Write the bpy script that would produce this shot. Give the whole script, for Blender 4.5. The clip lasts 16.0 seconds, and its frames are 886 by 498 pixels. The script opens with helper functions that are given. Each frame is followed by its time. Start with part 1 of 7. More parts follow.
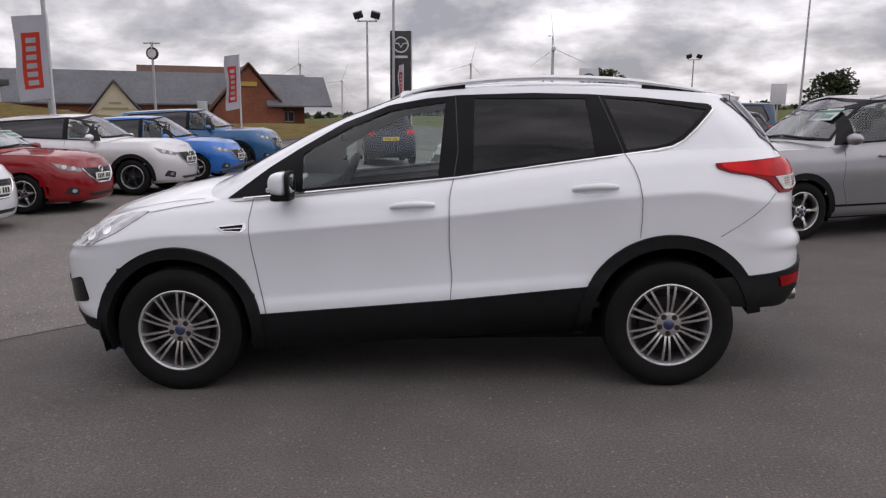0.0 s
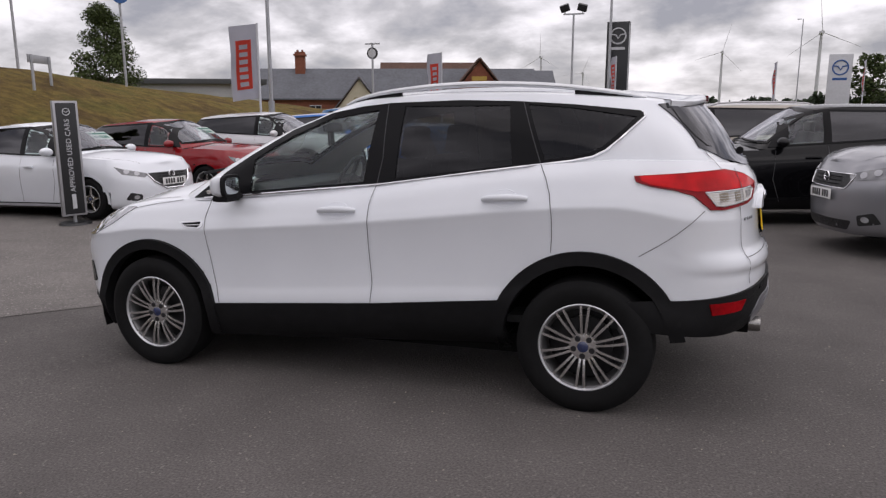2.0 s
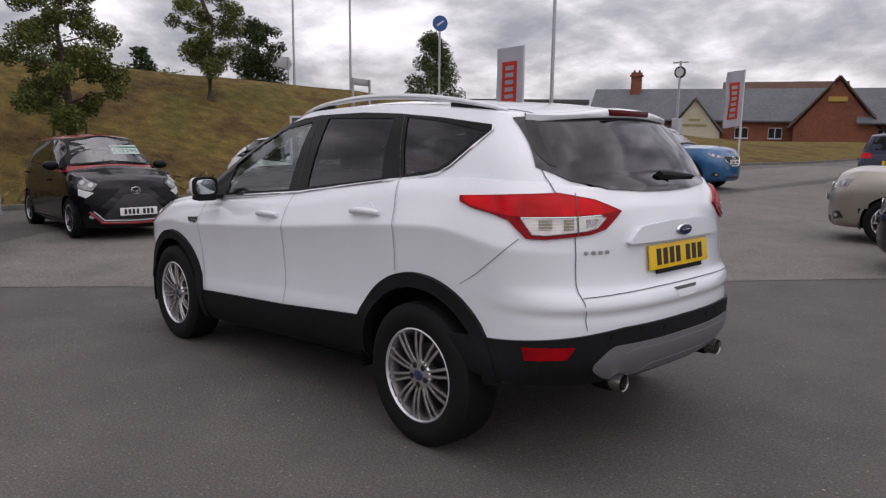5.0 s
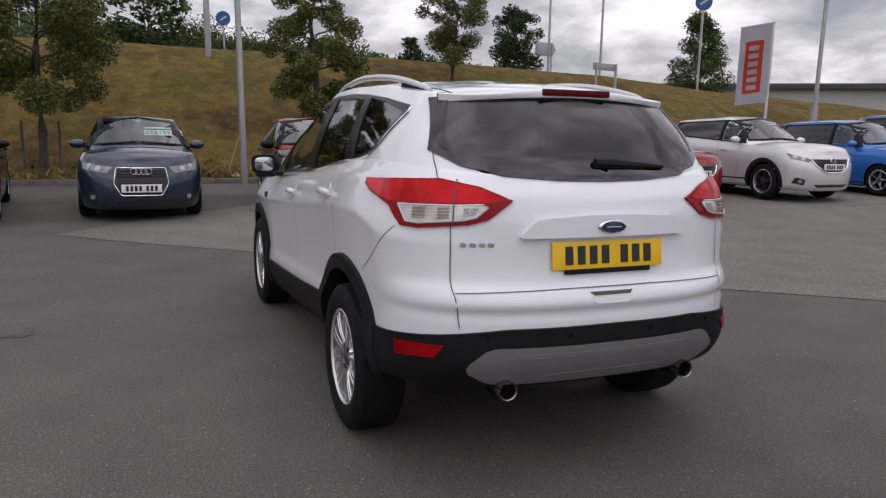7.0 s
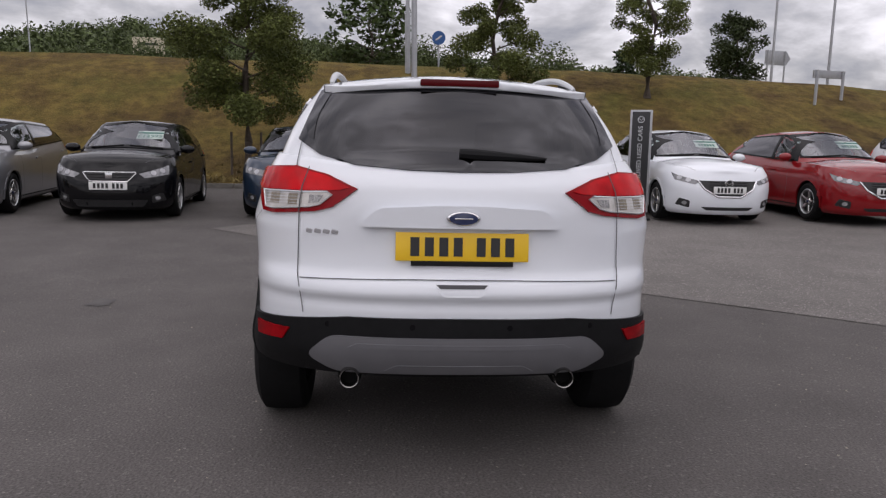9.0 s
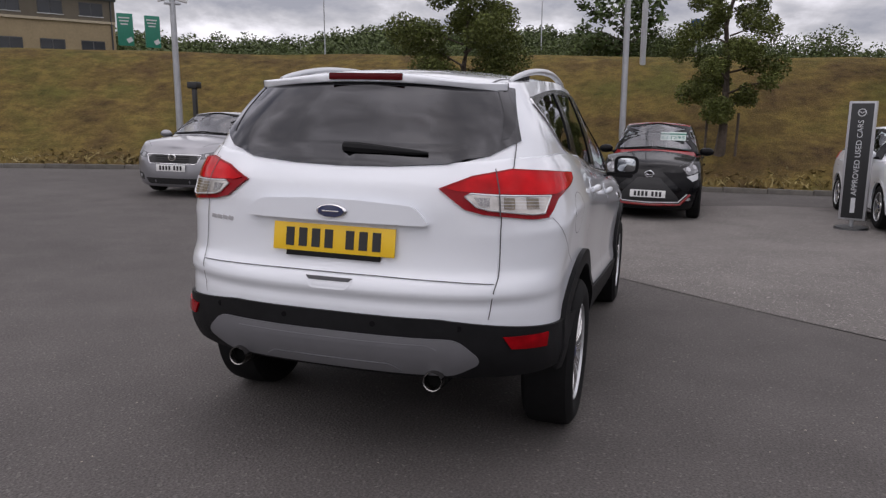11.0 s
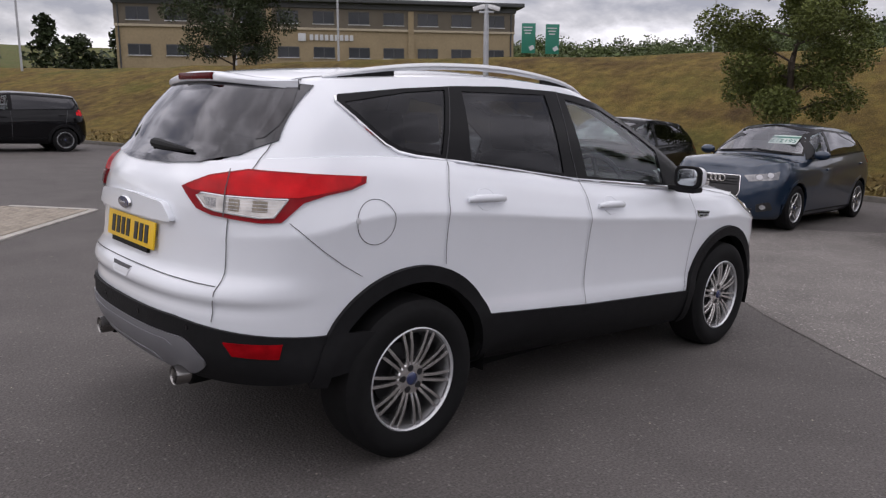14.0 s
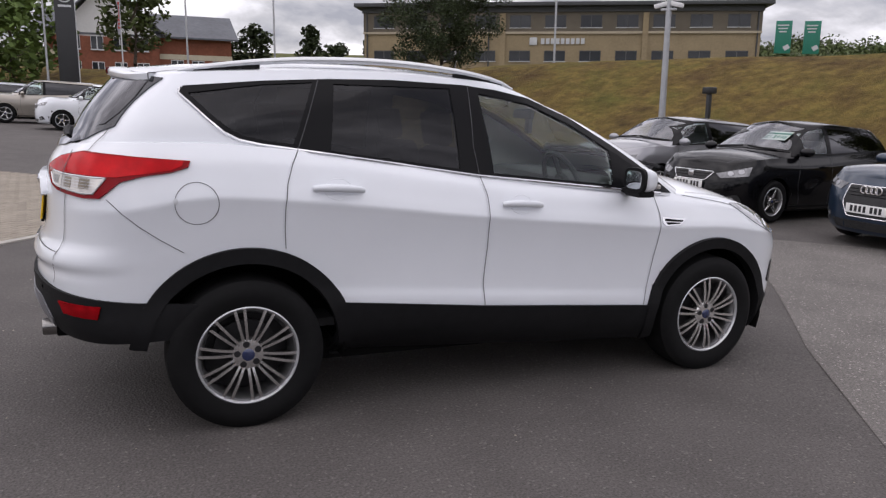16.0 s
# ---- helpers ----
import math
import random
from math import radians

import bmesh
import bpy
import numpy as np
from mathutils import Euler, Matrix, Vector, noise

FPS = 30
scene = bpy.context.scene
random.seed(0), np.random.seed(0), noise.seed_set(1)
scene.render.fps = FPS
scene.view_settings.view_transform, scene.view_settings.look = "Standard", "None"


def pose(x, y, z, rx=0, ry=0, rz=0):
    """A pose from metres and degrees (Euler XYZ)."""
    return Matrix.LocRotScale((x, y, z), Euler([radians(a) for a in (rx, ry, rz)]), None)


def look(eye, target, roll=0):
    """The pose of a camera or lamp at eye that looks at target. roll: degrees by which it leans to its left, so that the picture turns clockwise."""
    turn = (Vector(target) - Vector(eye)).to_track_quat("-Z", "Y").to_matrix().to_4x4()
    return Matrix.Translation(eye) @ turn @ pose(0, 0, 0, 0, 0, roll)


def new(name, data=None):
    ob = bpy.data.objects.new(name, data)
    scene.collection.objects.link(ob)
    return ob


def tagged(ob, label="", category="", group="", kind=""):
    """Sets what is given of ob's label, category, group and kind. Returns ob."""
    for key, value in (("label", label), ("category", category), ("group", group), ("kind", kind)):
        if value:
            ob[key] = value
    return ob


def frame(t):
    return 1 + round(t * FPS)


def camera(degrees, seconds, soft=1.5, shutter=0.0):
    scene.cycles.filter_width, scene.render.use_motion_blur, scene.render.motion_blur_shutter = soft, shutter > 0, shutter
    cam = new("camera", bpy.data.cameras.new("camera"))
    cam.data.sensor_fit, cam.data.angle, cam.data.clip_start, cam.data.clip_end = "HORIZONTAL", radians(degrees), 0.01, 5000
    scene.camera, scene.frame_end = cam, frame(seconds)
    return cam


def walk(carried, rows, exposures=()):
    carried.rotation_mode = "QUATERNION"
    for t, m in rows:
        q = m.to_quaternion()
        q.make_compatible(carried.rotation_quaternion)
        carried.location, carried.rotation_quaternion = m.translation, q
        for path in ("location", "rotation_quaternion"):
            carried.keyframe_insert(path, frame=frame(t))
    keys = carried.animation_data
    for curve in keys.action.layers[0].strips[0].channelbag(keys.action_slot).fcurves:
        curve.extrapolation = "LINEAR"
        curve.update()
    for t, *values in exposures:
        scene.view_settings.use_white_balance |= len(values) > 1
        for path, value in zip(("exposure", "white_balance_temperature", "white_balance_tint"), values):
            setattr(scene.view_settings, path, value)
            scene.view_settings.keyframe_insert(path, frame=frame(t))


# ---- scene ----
from mathutils.bvhtree import BVHTree
from mathutils.geometry import delaunay_2d_cdt

cam = camera(62.2, 16.0, 1.3)
PATH = [
    (0.0, (0.259, -4.776, 1.444), (0.192, -2.805, 1.109), -1.16),
    (0.5, (0.686, -4.769, 1.467), (0.481, -2.81, 1.123), -1.26),
    (1.0, (1.096, -4.692, 1.47), (0.737, -2.756, 1.123), -1.35),
    (1.5, (1.513, -4.591, 1.489), (0.988, -2.693, 1.141), -1.35),
    (2.0, (1.937, -4.489, 1.49), (1.253, -2.641, 1.149), -1.28),
    (2.5, (2.298, -4.308, 1.475), (1.469, -2.519, 1.14), -1.04),
    (3.0, (2.641, -4.109, 1.458), (1.683, -2.385, 1.128), -0.74),
    (3.5, (3.012, -3.9, 1.466), (1.927, -2.251, 1.142), -0.57),
    (4.0, (3.309, -3.645, 1.45), (2.097, -2.087, 1.124), -0.32),
    (4.2, (3.433, -3.562, 1.445), (2.177, -2.038, 1.127), -0.21),
    (6.3, (4.454, -2.209, 1.414), (2.734, -1.234, 1.111), 1.04),
    (6.5, (4.528, -2.075, 1.429), (2.772, -1.174, 1.107), 1.06),
    (7.0, (4.648, -1.717, 1.425), (2.819, -0.977, 1.102), 1.14),
    (7.5, (4.788, -1.372, 1.393), (2.905, -0.774, 1.077), 1.27),
    (8.0, (4.89, -1.027, 1.37), (2.963, -0.582, 1.067), 1.2),
    (8.5, (4.923, -0.659, 1.377), (2.968, -0.363, 1.075), 1.35),
    (9.0, (4.999, -0.278, 1.351), (3.026, -0.136, 1.057), 1.39),
    (9.2, (5.02, -0.14, 1.35), (3.042, -0.061, 1.067), 1.36),
    (11.3, (4.674, 1.469, 1.391), (2.828, 0.769, 1.071), 1.53),
    (11.5, (4.586, 1.619, 1.363), (2.773, 0.833, 1.055), 1.37),
    (12.0, (4.37, 1.956, 1.402), (2.637, 1.013, 1.077), 1.39),
    (12.5, (4.109, 2.253, 1.413), (2.462, 1.17, 1.071), 1.61),
    (13.0, (3.885, 2.578, 1.418), (2.329, 1.369, 1.073), 1.71),
    (13.5, (3.638, 2.912, 1.438), (2.197, 1.569, 1.09), 1.84),
    (14.0, (3.295, 3.143, 1.457), (1.958, 1.699, 1.099), 2.2),
    (14.5, (2.952, 3.369, 1.45), (1.72, 1.837, 1.085), 2.46),
    (15.0, (2.587, 3.574, 1.453), (1.489, 1.945, 1.078), 2.67),
    (15.5, (2.214, 3.801, 1.476), (1.257, 2.086, 1.097), 2.81),
    (16.0, (1.865, 4.112, 1.479), (1.058, 2.321, 1.104), 2.74),
]
EXPOSURES = [(0, 0.30, 6700, 17), (4, 0.24, 6650, 17), (8, 0.22, 6600, 17), (12, 0.30, 6550, 17), (16, 0.48, 6550, 17)]
walk(cam, [(t, look(eye, target, roll)) for t, eye, target, roll in PATH], EXPOSURES)

# ---- light and sky ----
SUN_EL, SUN_AZ = radians(68), radians(100)
world = bpy.data.worlds.new("sky")
scene.world = world
world.use_nodes = True


def sky_nodes():
    nt = world.node_tree
    n, l = nt.nodes, nt.links
    n.clear()
    out = n.new("ShaderNodeOutputWorld")
    bg = n.new("ShaderNodeBackground")
    sky = n.new("ShaderNodeTexSky")
    sky.sky_type, sky.sun_disc = "NISHITA", False
    sky.sun_elevation, sky.sun_rotation = SUN_EL, SUN_AZ
    tc = n.new("ShaderNodeTexCoord")
    sep = n.new("ShaderNodeSeparateXYZ")
    l.new(tc.outputs["Generated"], sep.inputs[0])
    low = n.new("ShaderNodeMath")
    low.operation = "MAXIMUM"
    low.inputs[1].default_value = 0.0
    l.new(sep.outputs["Z"], low.inputs[0])
    add = n.new("ShaderNodeMath")
    add.operation = "ADD"
    add.inputs[1].default_value = 0.34
    l.new(low.outputs[0], add.inputs[0])
    plane = n.new("ShaderNodeCombineXYZ")
    for axis in "XY":
        d = n.new("ShaderNodeMath")
        d.operation = "DIVIDE"
        l.new(sep.outputs[axis], d.inputs[0])
        l.new(add.outputs[0], d.inputs[1])
        l.new(d.outputs[0], plane.inputs[axis])
    big = n.new("ShaderNodeTexNoise")
    big.inputs["Scale"].default_value = 2.7
    big.inputs["Detail"].default_value = 8
    big.inputs["Roughness"].default_value = 0.55
    big.inputs["Distortion"].default_value = 0.15
    l.new(plane.outputs[0], big.inputs["Vector"])
    ramp = n.new("ShaderNodeValToRGB")
    e = ramp.color_ramp.elements
    e[0].position, e[0].color = 0.36, (0.30, 0.31, 0.345, 1)
    e[1].position, e[1].color = 0.66, (1.0, 1.0, 1.01, 1)
    for at, v in ((0.46, 0.47), (0.53, 0.66), (0.585, 0.84)):
        e.new(at).color = (v, v * 1.01, v * 1.05, 1)
    l.new(big.outputs["Fac"], ramp.inputs[0])
    gain = n.new("ShaderNodeMix")
    gain.data_type, gain.blend_type = "RGBA", "MULTIPLY"
    gain.inputs["Factor"].default_value = 1
    l.new(ramp.outputs[0], gain.inputs["A"])
    # an overcast sky is brighter overhead than at the horizon
    over = n.new("ShaderNodeMath")
    over.operation = "MULTIPLY_ADD"
    over.inputs[1].default_value, over.inputs[2].default_value = CLOUD * 0.75, CLOUD * 0.93
    l.new(low.outputs[0], over.inputs[0])
    l.new(over.outputs[0], gain.inputs["B"])
    mix = n.new("ShaderNodeMix")
    mix.data_type = "RGBA"
    mix.inputs["Factor"].default_value = 0.9
    l.new(sky.outputs[0], mix.inputs["A"])
    l.new(gain.outputs["Result"], mix.inputs["B"])
    l.new(mix.outputs["Result"], bg.inputs["Color"])
    bg.inputs["Strength"].default_value = 0.1
    l.new(bg.outputs[0], out.inputs[0])


CLOUD = 9.6
sky_nodes()
sun = new("sun", bpy.data.lights.new("sun", "SUN"))
sun.data.energy, sun.data.angle, sun.data.color = 0.6, radians(110), (1.0, 0.97, 0.93)
sun.matrix_world = look(
    (30 * math.sin(SUN_AZ) * math.cos(SUN_EL), 30 * math.cos(SUN_AZ) * math.cos(SUN_EL), 30 * math.sin(SUN_EL)), (0, 0, 0))


# ---- materials ----
def material(name, color, rough=0.5, metal=0.0, coat=0.0, vary=0.0, scale=8.0, bump=0.0, bump_scale=60.0, dark=None, spec=0.5, emit=0.0,
             per_object=0.0):
    """A painted, plastic, stone or fabric surface: base colour with stains at two scales and fine relief."""
    m = bpy.data.materials.new(name)
    m.use_nodes = True
    nt = m.node_tree
    n, l = nt.nodes, nt.links
    b = n["Principled BSDF"]
    b.inputs["Base Color"].default_value = (*color, 1)
    b.inputs["Roughness"].default_value = rough
    b.inputs["Metallic"].default_value = metal
    b.inputs["Coat Weight"].default_value = coat
    b.inputs["Coat Roughness"].default_value = 0.04
    b.inputs["Specular IOR Level"].default_value = spec
    if emit:
        b.inputs["Emission Color"].default_value = (*color, 1)
        b.inputs["Emission Strength"].default_value = emit
    if vary or bump:
        tc = n.new("ShaderNodeTexCoord")
    if vary:
        n1, n2 = n.new("ShaderNodeTexNoise"), n.new("ShaderNodeTexNoise")
        n1.inputs["Scale"].default_value, n2.inputs["Scale"].default_value = scale, scale * 0.13
        n1.inputs["Detail"].default_value = n2.inputs["Detail"].default_value = 6
        for q in (n1, n2):
            l.new(tc.outputs["Object"], q.inputs["Vector"])
        mean = n.new("ShaderNodeMath")
        mean.operation = "ADD"
        l.new(n1.outputs["Fac"], mean.inputs[0])
        l.new(n2.outputs["Fac"], mean.inputs[1])
        span = n.new("ShaderNodeMapRange")
        span.inputs["From Min"].default_value, span.inputs["From Max"].default_value = 0.7, 1.3
        l.new(mean.outputs[0], span.inputs["Value"])
        mix = n.new("ShaderNodeMix")
        mix.data_type = "RGBA"
        d = dark or tuple(c * (1 - vary) for c in color)
        mix.inputs["A"].default_value = (*d, 1)
        mix.inputs["B"].default_value = (*[min(1, c * (1 + vary * 0.6)) for c in color], 1)
        l.new(span.outputs[0], mix.inputs["Factor"])
        last = mix.outputs["Result"]
        if per_object:
            info = n.new("ShaderNodeObjectInfo")
            hsv = n.new("ShaderNodeHueSaturation")
            mr = n.new("ShaderNodeMapRange")
            mr.inputs["To Min"].default_value, mr.inputs["To Max"].default_value = 1 - per_object, 1 + per_object
            l.new(info.outputs["Random"], mr.inputs["Value"])
            l.new(mr.outputs[0], hsv.inputs["Value"])
            l.new(last, hsv.inputs["Color"])
            last = hsv.outputs[0]
        l.new(last, b.inputs["Base Color"])
    if bump:
        n3 = n.new("ShaderNodeTexNoise")
        n3.inputs["Scale"].default_value, n3.inputs["Detail"].default_value = bump_scale, 4
        l.new(tc.outputs["Object"], n3.inputs["Vector"])
        bm_ = n.new("ShaderNodeBump")
        bm_.inputs["Strength"].default_value, bm_.inputs["Distance"].default_value = bump, 0.01
        l.new(n3.outputs["Fac"], bm_.inputs["Height"])
        l.new(bm_.outputs[0], b.inputs["Normal"])
    return m


def glass(name, tint, gloss=0.02, face=0.055):
    """A pane: tinted see-through with a real Fresnel gloss."""
    m = bpy.data.materials.new(name)
    m.use_nodes = True
    n, l = m.node_tree.nodes, m.node_tree.links
    n.remove(n["Principled BSDF"])
    tr, gl, mix, lw, pw, ml = (n.new("ShaderNode" + k) for k in ("BsdfTransparent", "BsdfGlossy", "MixShader", "LayerWeight", "Math", "Math"))
    tr.inputs[0].default_value = (*tint, 1)
    gl.inputs["Roughness"].default_value = gloss
    gl.inputs["Color"].default_value = (0.95, 0.95, 1.0, 1)
    lw.inputs["Blend"].default_value = 0.5
    pw.operation, ml.operation = "POWER", "MULTIPLY_ADD"
    pw.inputs[1].default_value = 4
    ml.inputs[1].default_value, ml.inputs[2].default_value = 0.90, face
    l.new(lw.outputs["Facing"], pw.inputs[0])
    l.new(pw.outputs[0], ml.inputs[0])
    l.new(ml.outputs[0], mix.inputs[0])
    l.new(tr.outputs[0], mix.inputs[1])
    l.new(gl.outputs[0], mix.inputs[2])
    l.new(mix.outputs[0], n["Material Output"].inputs[0])
    return m


def asphalt(name, base, speck, patch=0.25):
    """Bitumen with aggregate specks, worn patches and a fine rough relief."""
    m = bpy.data.materials.new(name)
    m.use_nodes = True
    n, l = m.node_tree.nodes, m.node_tree.links
    b = n["Principled BSDF"]
    b.inputs["Roughness"].default_value = 0.85
    b.inputs["Specular IOR Level"].default_value = 0.3
    tc = n.new("ShaderNodeTexCoord")
    big, mid, fine = (n.new("ShaderNodeTexNoise") for _ in range(3))
    for q, s, d in ((big, 0.22, 5), (mid, 1.7, 6), (fine, 85, 3)):
        q.inputs["Scale"].default_value, q.inputs["Detail"].default_value = s, d
        l.new(tc.outputs["Object"], q.inputs["Vector"])
    stone = n.new("ShaderNodeTexVoronoi")
    stone.inputs["Scale"].default_value = 82
    l.new(tc.outputs["Object"], stone.inputs["Vector"])
    r1 = n.new("ShaderNodeValToRGB")
    e = r1.color_ramp.elements
    e[0].position, e[0].color = 0.3, (*[c * (1 - patch) for c in base], 1)
    e[1].position, e[1].color = 0.7, (*[c * (1 + patch) for c in base], 1)
    mean = n.new("ShaderNodeMath")
    mean.operation = "MULTIPLY_ADD"
    mean.inputs[1].default_value, mean.inputs[2].default_value = 0.5, 0.0
    l.new(mid.outputs["Fac"], mean.inputs[0])
    half = n.new("ShaderNodeMath")
    half.operation = "MULTIPLY_ADD"
    half.inputs[1].default_value = 0.5
    l.new(big.outputs["Fac"], half.inputs[0])
    l.new(mean.outputs[0], half.inputs[2])
    l.new(half.outputs[0], r1.inputs[0])
    r2 = n.new("ShaderNodeValToRGB")
    f = r2.color_ramp.elements
    f[0].position, f[0].color = 0.0, (*[min(1, c * speck) for c in base], 1)
    f[1].position, f[1].color = 0.22, (0, 0, 0, 1)
    l.new(stone.outputs["Color"], r2.inputs[0])
    sp = n.new("ShaderNodeMix")
    sp.data_type, sp.blend_type = "RGBA", "ADD"
    sp.inputs["Factor"].default_value = 1
    l.new(r1.outputs[0], sp.inputs["A"])
    l.new(r2.outputs[0], sp.inputs["B"])
    mul = n.new("ShaderNodeMix")
    mul.data_type, mul.blend_type = "RGBA", "OVERLAY"
    mul.inputs["Factor"].default_value = 0.5
    l.new(sp.outputs["Result"], mul.inputs["A"])
    grain = n.new("ShaderNodeMapRange")
    grain.inputs["From Min"].default_value, grain.inputs["From Max"].default_value = 0.36, 0.64
    grain.inputs["To Min"].default_value, grain.inputs["To Max"].default_value = 0.22, 0.76
    l.new(fine.outputs["Fac"], grain.inputs["Value"])
    l.new(grain.outputs[0], mul.inputs["B"])
    l.new(mul.outputs["Result"], b.inputs["Base Color"])
    bp = n.new("ShaderNodeBump")
    bp.inputs["Strength"].default_value, bp.inputs["Distance"].default_value = 0.5, 0.006
    l.new(stone.outputs["Distance"], bp.inputs["Height"])
    l.new(bp.outputs[0], b.inputs["Normal"])
    return m


def turf(name, dry, green, brown):
    """Rough grass, part dried out, part green."""
    m = bpy.data.materials.new(name)
    m.use_nodes = True
    n, l = m.node_tree.nodes, m.node_tree.links
    b = n["Principled BSDF"]
    b.inputs["Roughness"].default_value = 0.95
    b.inputs["Specular IOR Level"].default_value = 0.1
    tc = n.new("ShaderNodeTexCoord")
    a, c, d = (n.new("ShaderNodeTexNoise") for _ in range(3))
    for q, s, k in ((a, 0.42, 8), (c, 2.6, 8), (d, 24, 5)):
        q.inputs["Scale"].default_value, q.inputs["Detail"].default_value = s, k
        q.inputs["Roughness"].default_value = 0.65
        l.new(tc.outputs["Object"], q.inputs["Vector"])
    r = n.new("ShaderNodeValToRGB")
    e = r.color_ramp.elements
    e[0].position, e[0].color = 0.36, (*brown, 1)
    e[1].position, e[1].color = 0.66, (*green, 1)
    e.new(0.5).color = (*dry, 1)
    l.new(a.outputs["Fac"], r.inputs[0])
    r2 = n.new("ShaderNodeValToRGB")
    f = r2.color_ramp.elements
    f[0].position, f[0].color = 0.38, (0.40, 0.40, 0.42, 1)
    f[1].position, f[1].color = 0.64, (1.45, 1.38, 1.22, 1)
    both_scales = n.new("ShaderNodeMix")
    both_scales.inputs["Factor"].default_value = 0.45
    l.new(c.outputs["Fac"], both_scales.inputs["A"])
    l.new(d.outputs["Fac"], both_scales.inputs["B"])
    l.new(both_scales.outputs["Result"], r2.inputs[0])
    mx = n.new("ShaderNodeMix")
    mx.data_type, mx.blend_type = "RGBA", "MULTIPLY"
    mx.inputs["Factor"].default_value = 0.85
    l.new(r.outputs[0], mx.inputs["A"])
    l.new(r2.outputs[0], mx.inputs["B"])
    l.new(mx.outputs["Result"], b.inputs["Base Color"])
    bp = n.new("ShaderNodeBump")
    bp.inputs["Strength"].default_value, bp.inputs["Distance"].default_value = 1.0, 0.08
    l.new(d.outputs["Fac"], bp.inputs["Height"])
    l.new(bp.outputs[0], b.inputs["Normal"])
    return m


WHITE = material("white_paint", (0.735, 0.76, 0.805), 0.3, coat=1.0, vary=0.03, scale=3)
TRIM = material("black_textured_plastic", (0.0105, 0.0105, 0.0115), 0.6, vary=0.25, scale=20, bump=0.15, bump_scale=900, spec=0.14)
GLOSSBLACK = material("gloss_black_trim", (0.007, 0.007, 0.008), 0.22, spec=0.12)
RUBBER = material("tyre_rubber", (0.0065, 0.0065, 0.007), 0.8, vary=0.3, scale=30, spec=0.2)
ALLOY = material("machined_alloy", (0.74, 0.735, 0.73), 0.26, metal=1.0, vary=0.12, scale=40)
DARKALLOY = material("dark_alloy", (0.018, 0.018, 0.02), 0.5, metal=0.3)
BARREL = material("cast_alloy_barrel", (0.20, 0.20, 0.205), 0.4, metal=0.85, vary=0.2, scale=20)
WELL = material("wheel_well_liner", (0.006, 0.006, 0.006), 0.95, spec=0.1)
CHROME = material("chrome", (0.72, 0.72, 0.74), 0.12, metal=1.0)
SATIN = material("satin_silver_plastic", (0.42, 0.42, 0.44), 0.38, metal=0.55, vary=0.06)
SEAM = material("shut_line_gap", (0.075, 0.075, 0.08), 0.9)
SKID = material("satin_grey_plastic", (0.19, 0.19, 0.205), 0.42, metal=0.35, vary=0.08)
RAIL = material("satin_rail", (0.60, 0.61, 0.63), 0.32, metal=0.6, vary=0.05)
BRAKERED = material("smoked_red_lens", (0.080, 0.003, 0.005), 0.2, coat=0.08, spec=0.12)
REFLECTOR = material("red_reflector", (0.26, 0.003, 0.006), 0.25, vary=0.45, scale=22, spec=0.1)
PIPE = material("exhaust_steel", (0.30, 0.29, 0.28), 0.25, metal=1.0)
LINING = material("pale_headlining", (0.62, 0.61, 0.58), 0.9, vary=0.08)
REDLENS = material("red_lamp_lens", (0.60, 0.003, 0.007), 0.12, coat=0.12, vary=0.5, scale=9, spec=0.12)
DARKRED = material("dark_red_lens", (0.24, 0.002, 0.006), 0.12, coat=0.1, spec=0.12)
BULB = material("bulb_behind_lens", (0.20, 0.165, 0.12), 0.2, coat=0.6, vary=0.5, scale=40)
FACETS = material("mottled_reflector", (0.36, 0.35, 0.35), 0.25, metal=0.5, vary=0.9, scale=160)
CLEARLENS = material("clear_lamp_lens", (0.55, 0.52, 0.49), 0.12, metal=0.35, coat=1.0, vary=0.35, scale=22)
HEADLENS = material("headlamp_lens", (0.50, 0.51, 0.53), 0.08, metal=0.5, coat=1.0, vary=0.45, scale=16)
YELLOW = material("yellow_plate", (0.80, 0.50, 0.015), 0.35, vary=0.05)
WHITEPLATE = material("white_plate", (0.75, 0.75, 0.74), 0.35, vary=0.05)
INK = material("black_ink", (0.015, 0.015, 0.017), 0.5)
BLUEBADGE = material("dark_blue_enamel", (0.02, 0.03, 0.09), 0.15, coat=1.0)
CABIN = material("dark_cabin_trim", (0.045, 0.045, 0.048), 0.8, vary=0.2)
SEATCLOTH = material("grey_seat_cloth", (0.06, 0.06, 0.065), 0.9, vary=0.2)
CLEARGLASS = glass("light_tinted_glass", (0.84, 0.94, 0.91), face=0.055)
PRIVACY = glass("privacy_glass", (0.012, 0.012, 0.014), face=0.062)
SIDEPRIVACY = glass("side_privacy_glass", (0.085, 0.085, 0.09), face=0.03)
FRIT = glass("black_printed_glass", (0.006, 0.006, 0.007), face=0.05)
SCREENGLASS = glass("windscreen_glass", (0.66, 0.72, 0.70), face=0.12)
MIRROR = material("mirror_silver", (0.45, 0.48, 0.50), 0.02, metal=1.0)
TARMAC = asphalt("dark_tarmac", (0.091, 0.0825, 0.079), 0.8, 0.26)
WORN = asphalt("worn_tarmac", (0.140, 0.129, 0.121), 1.9, 0.26)
GRASS = turf("dry_grass", (0.178, 0.132, 0.046), (0.120, 0.112, 0.034), (0.098, 0.066, 0.032))
GREEN = turf("far_field", (0.11, 0.12, 0.05), (0.07, 0.10, 0.03), (0.13, 0.11, 0.05))
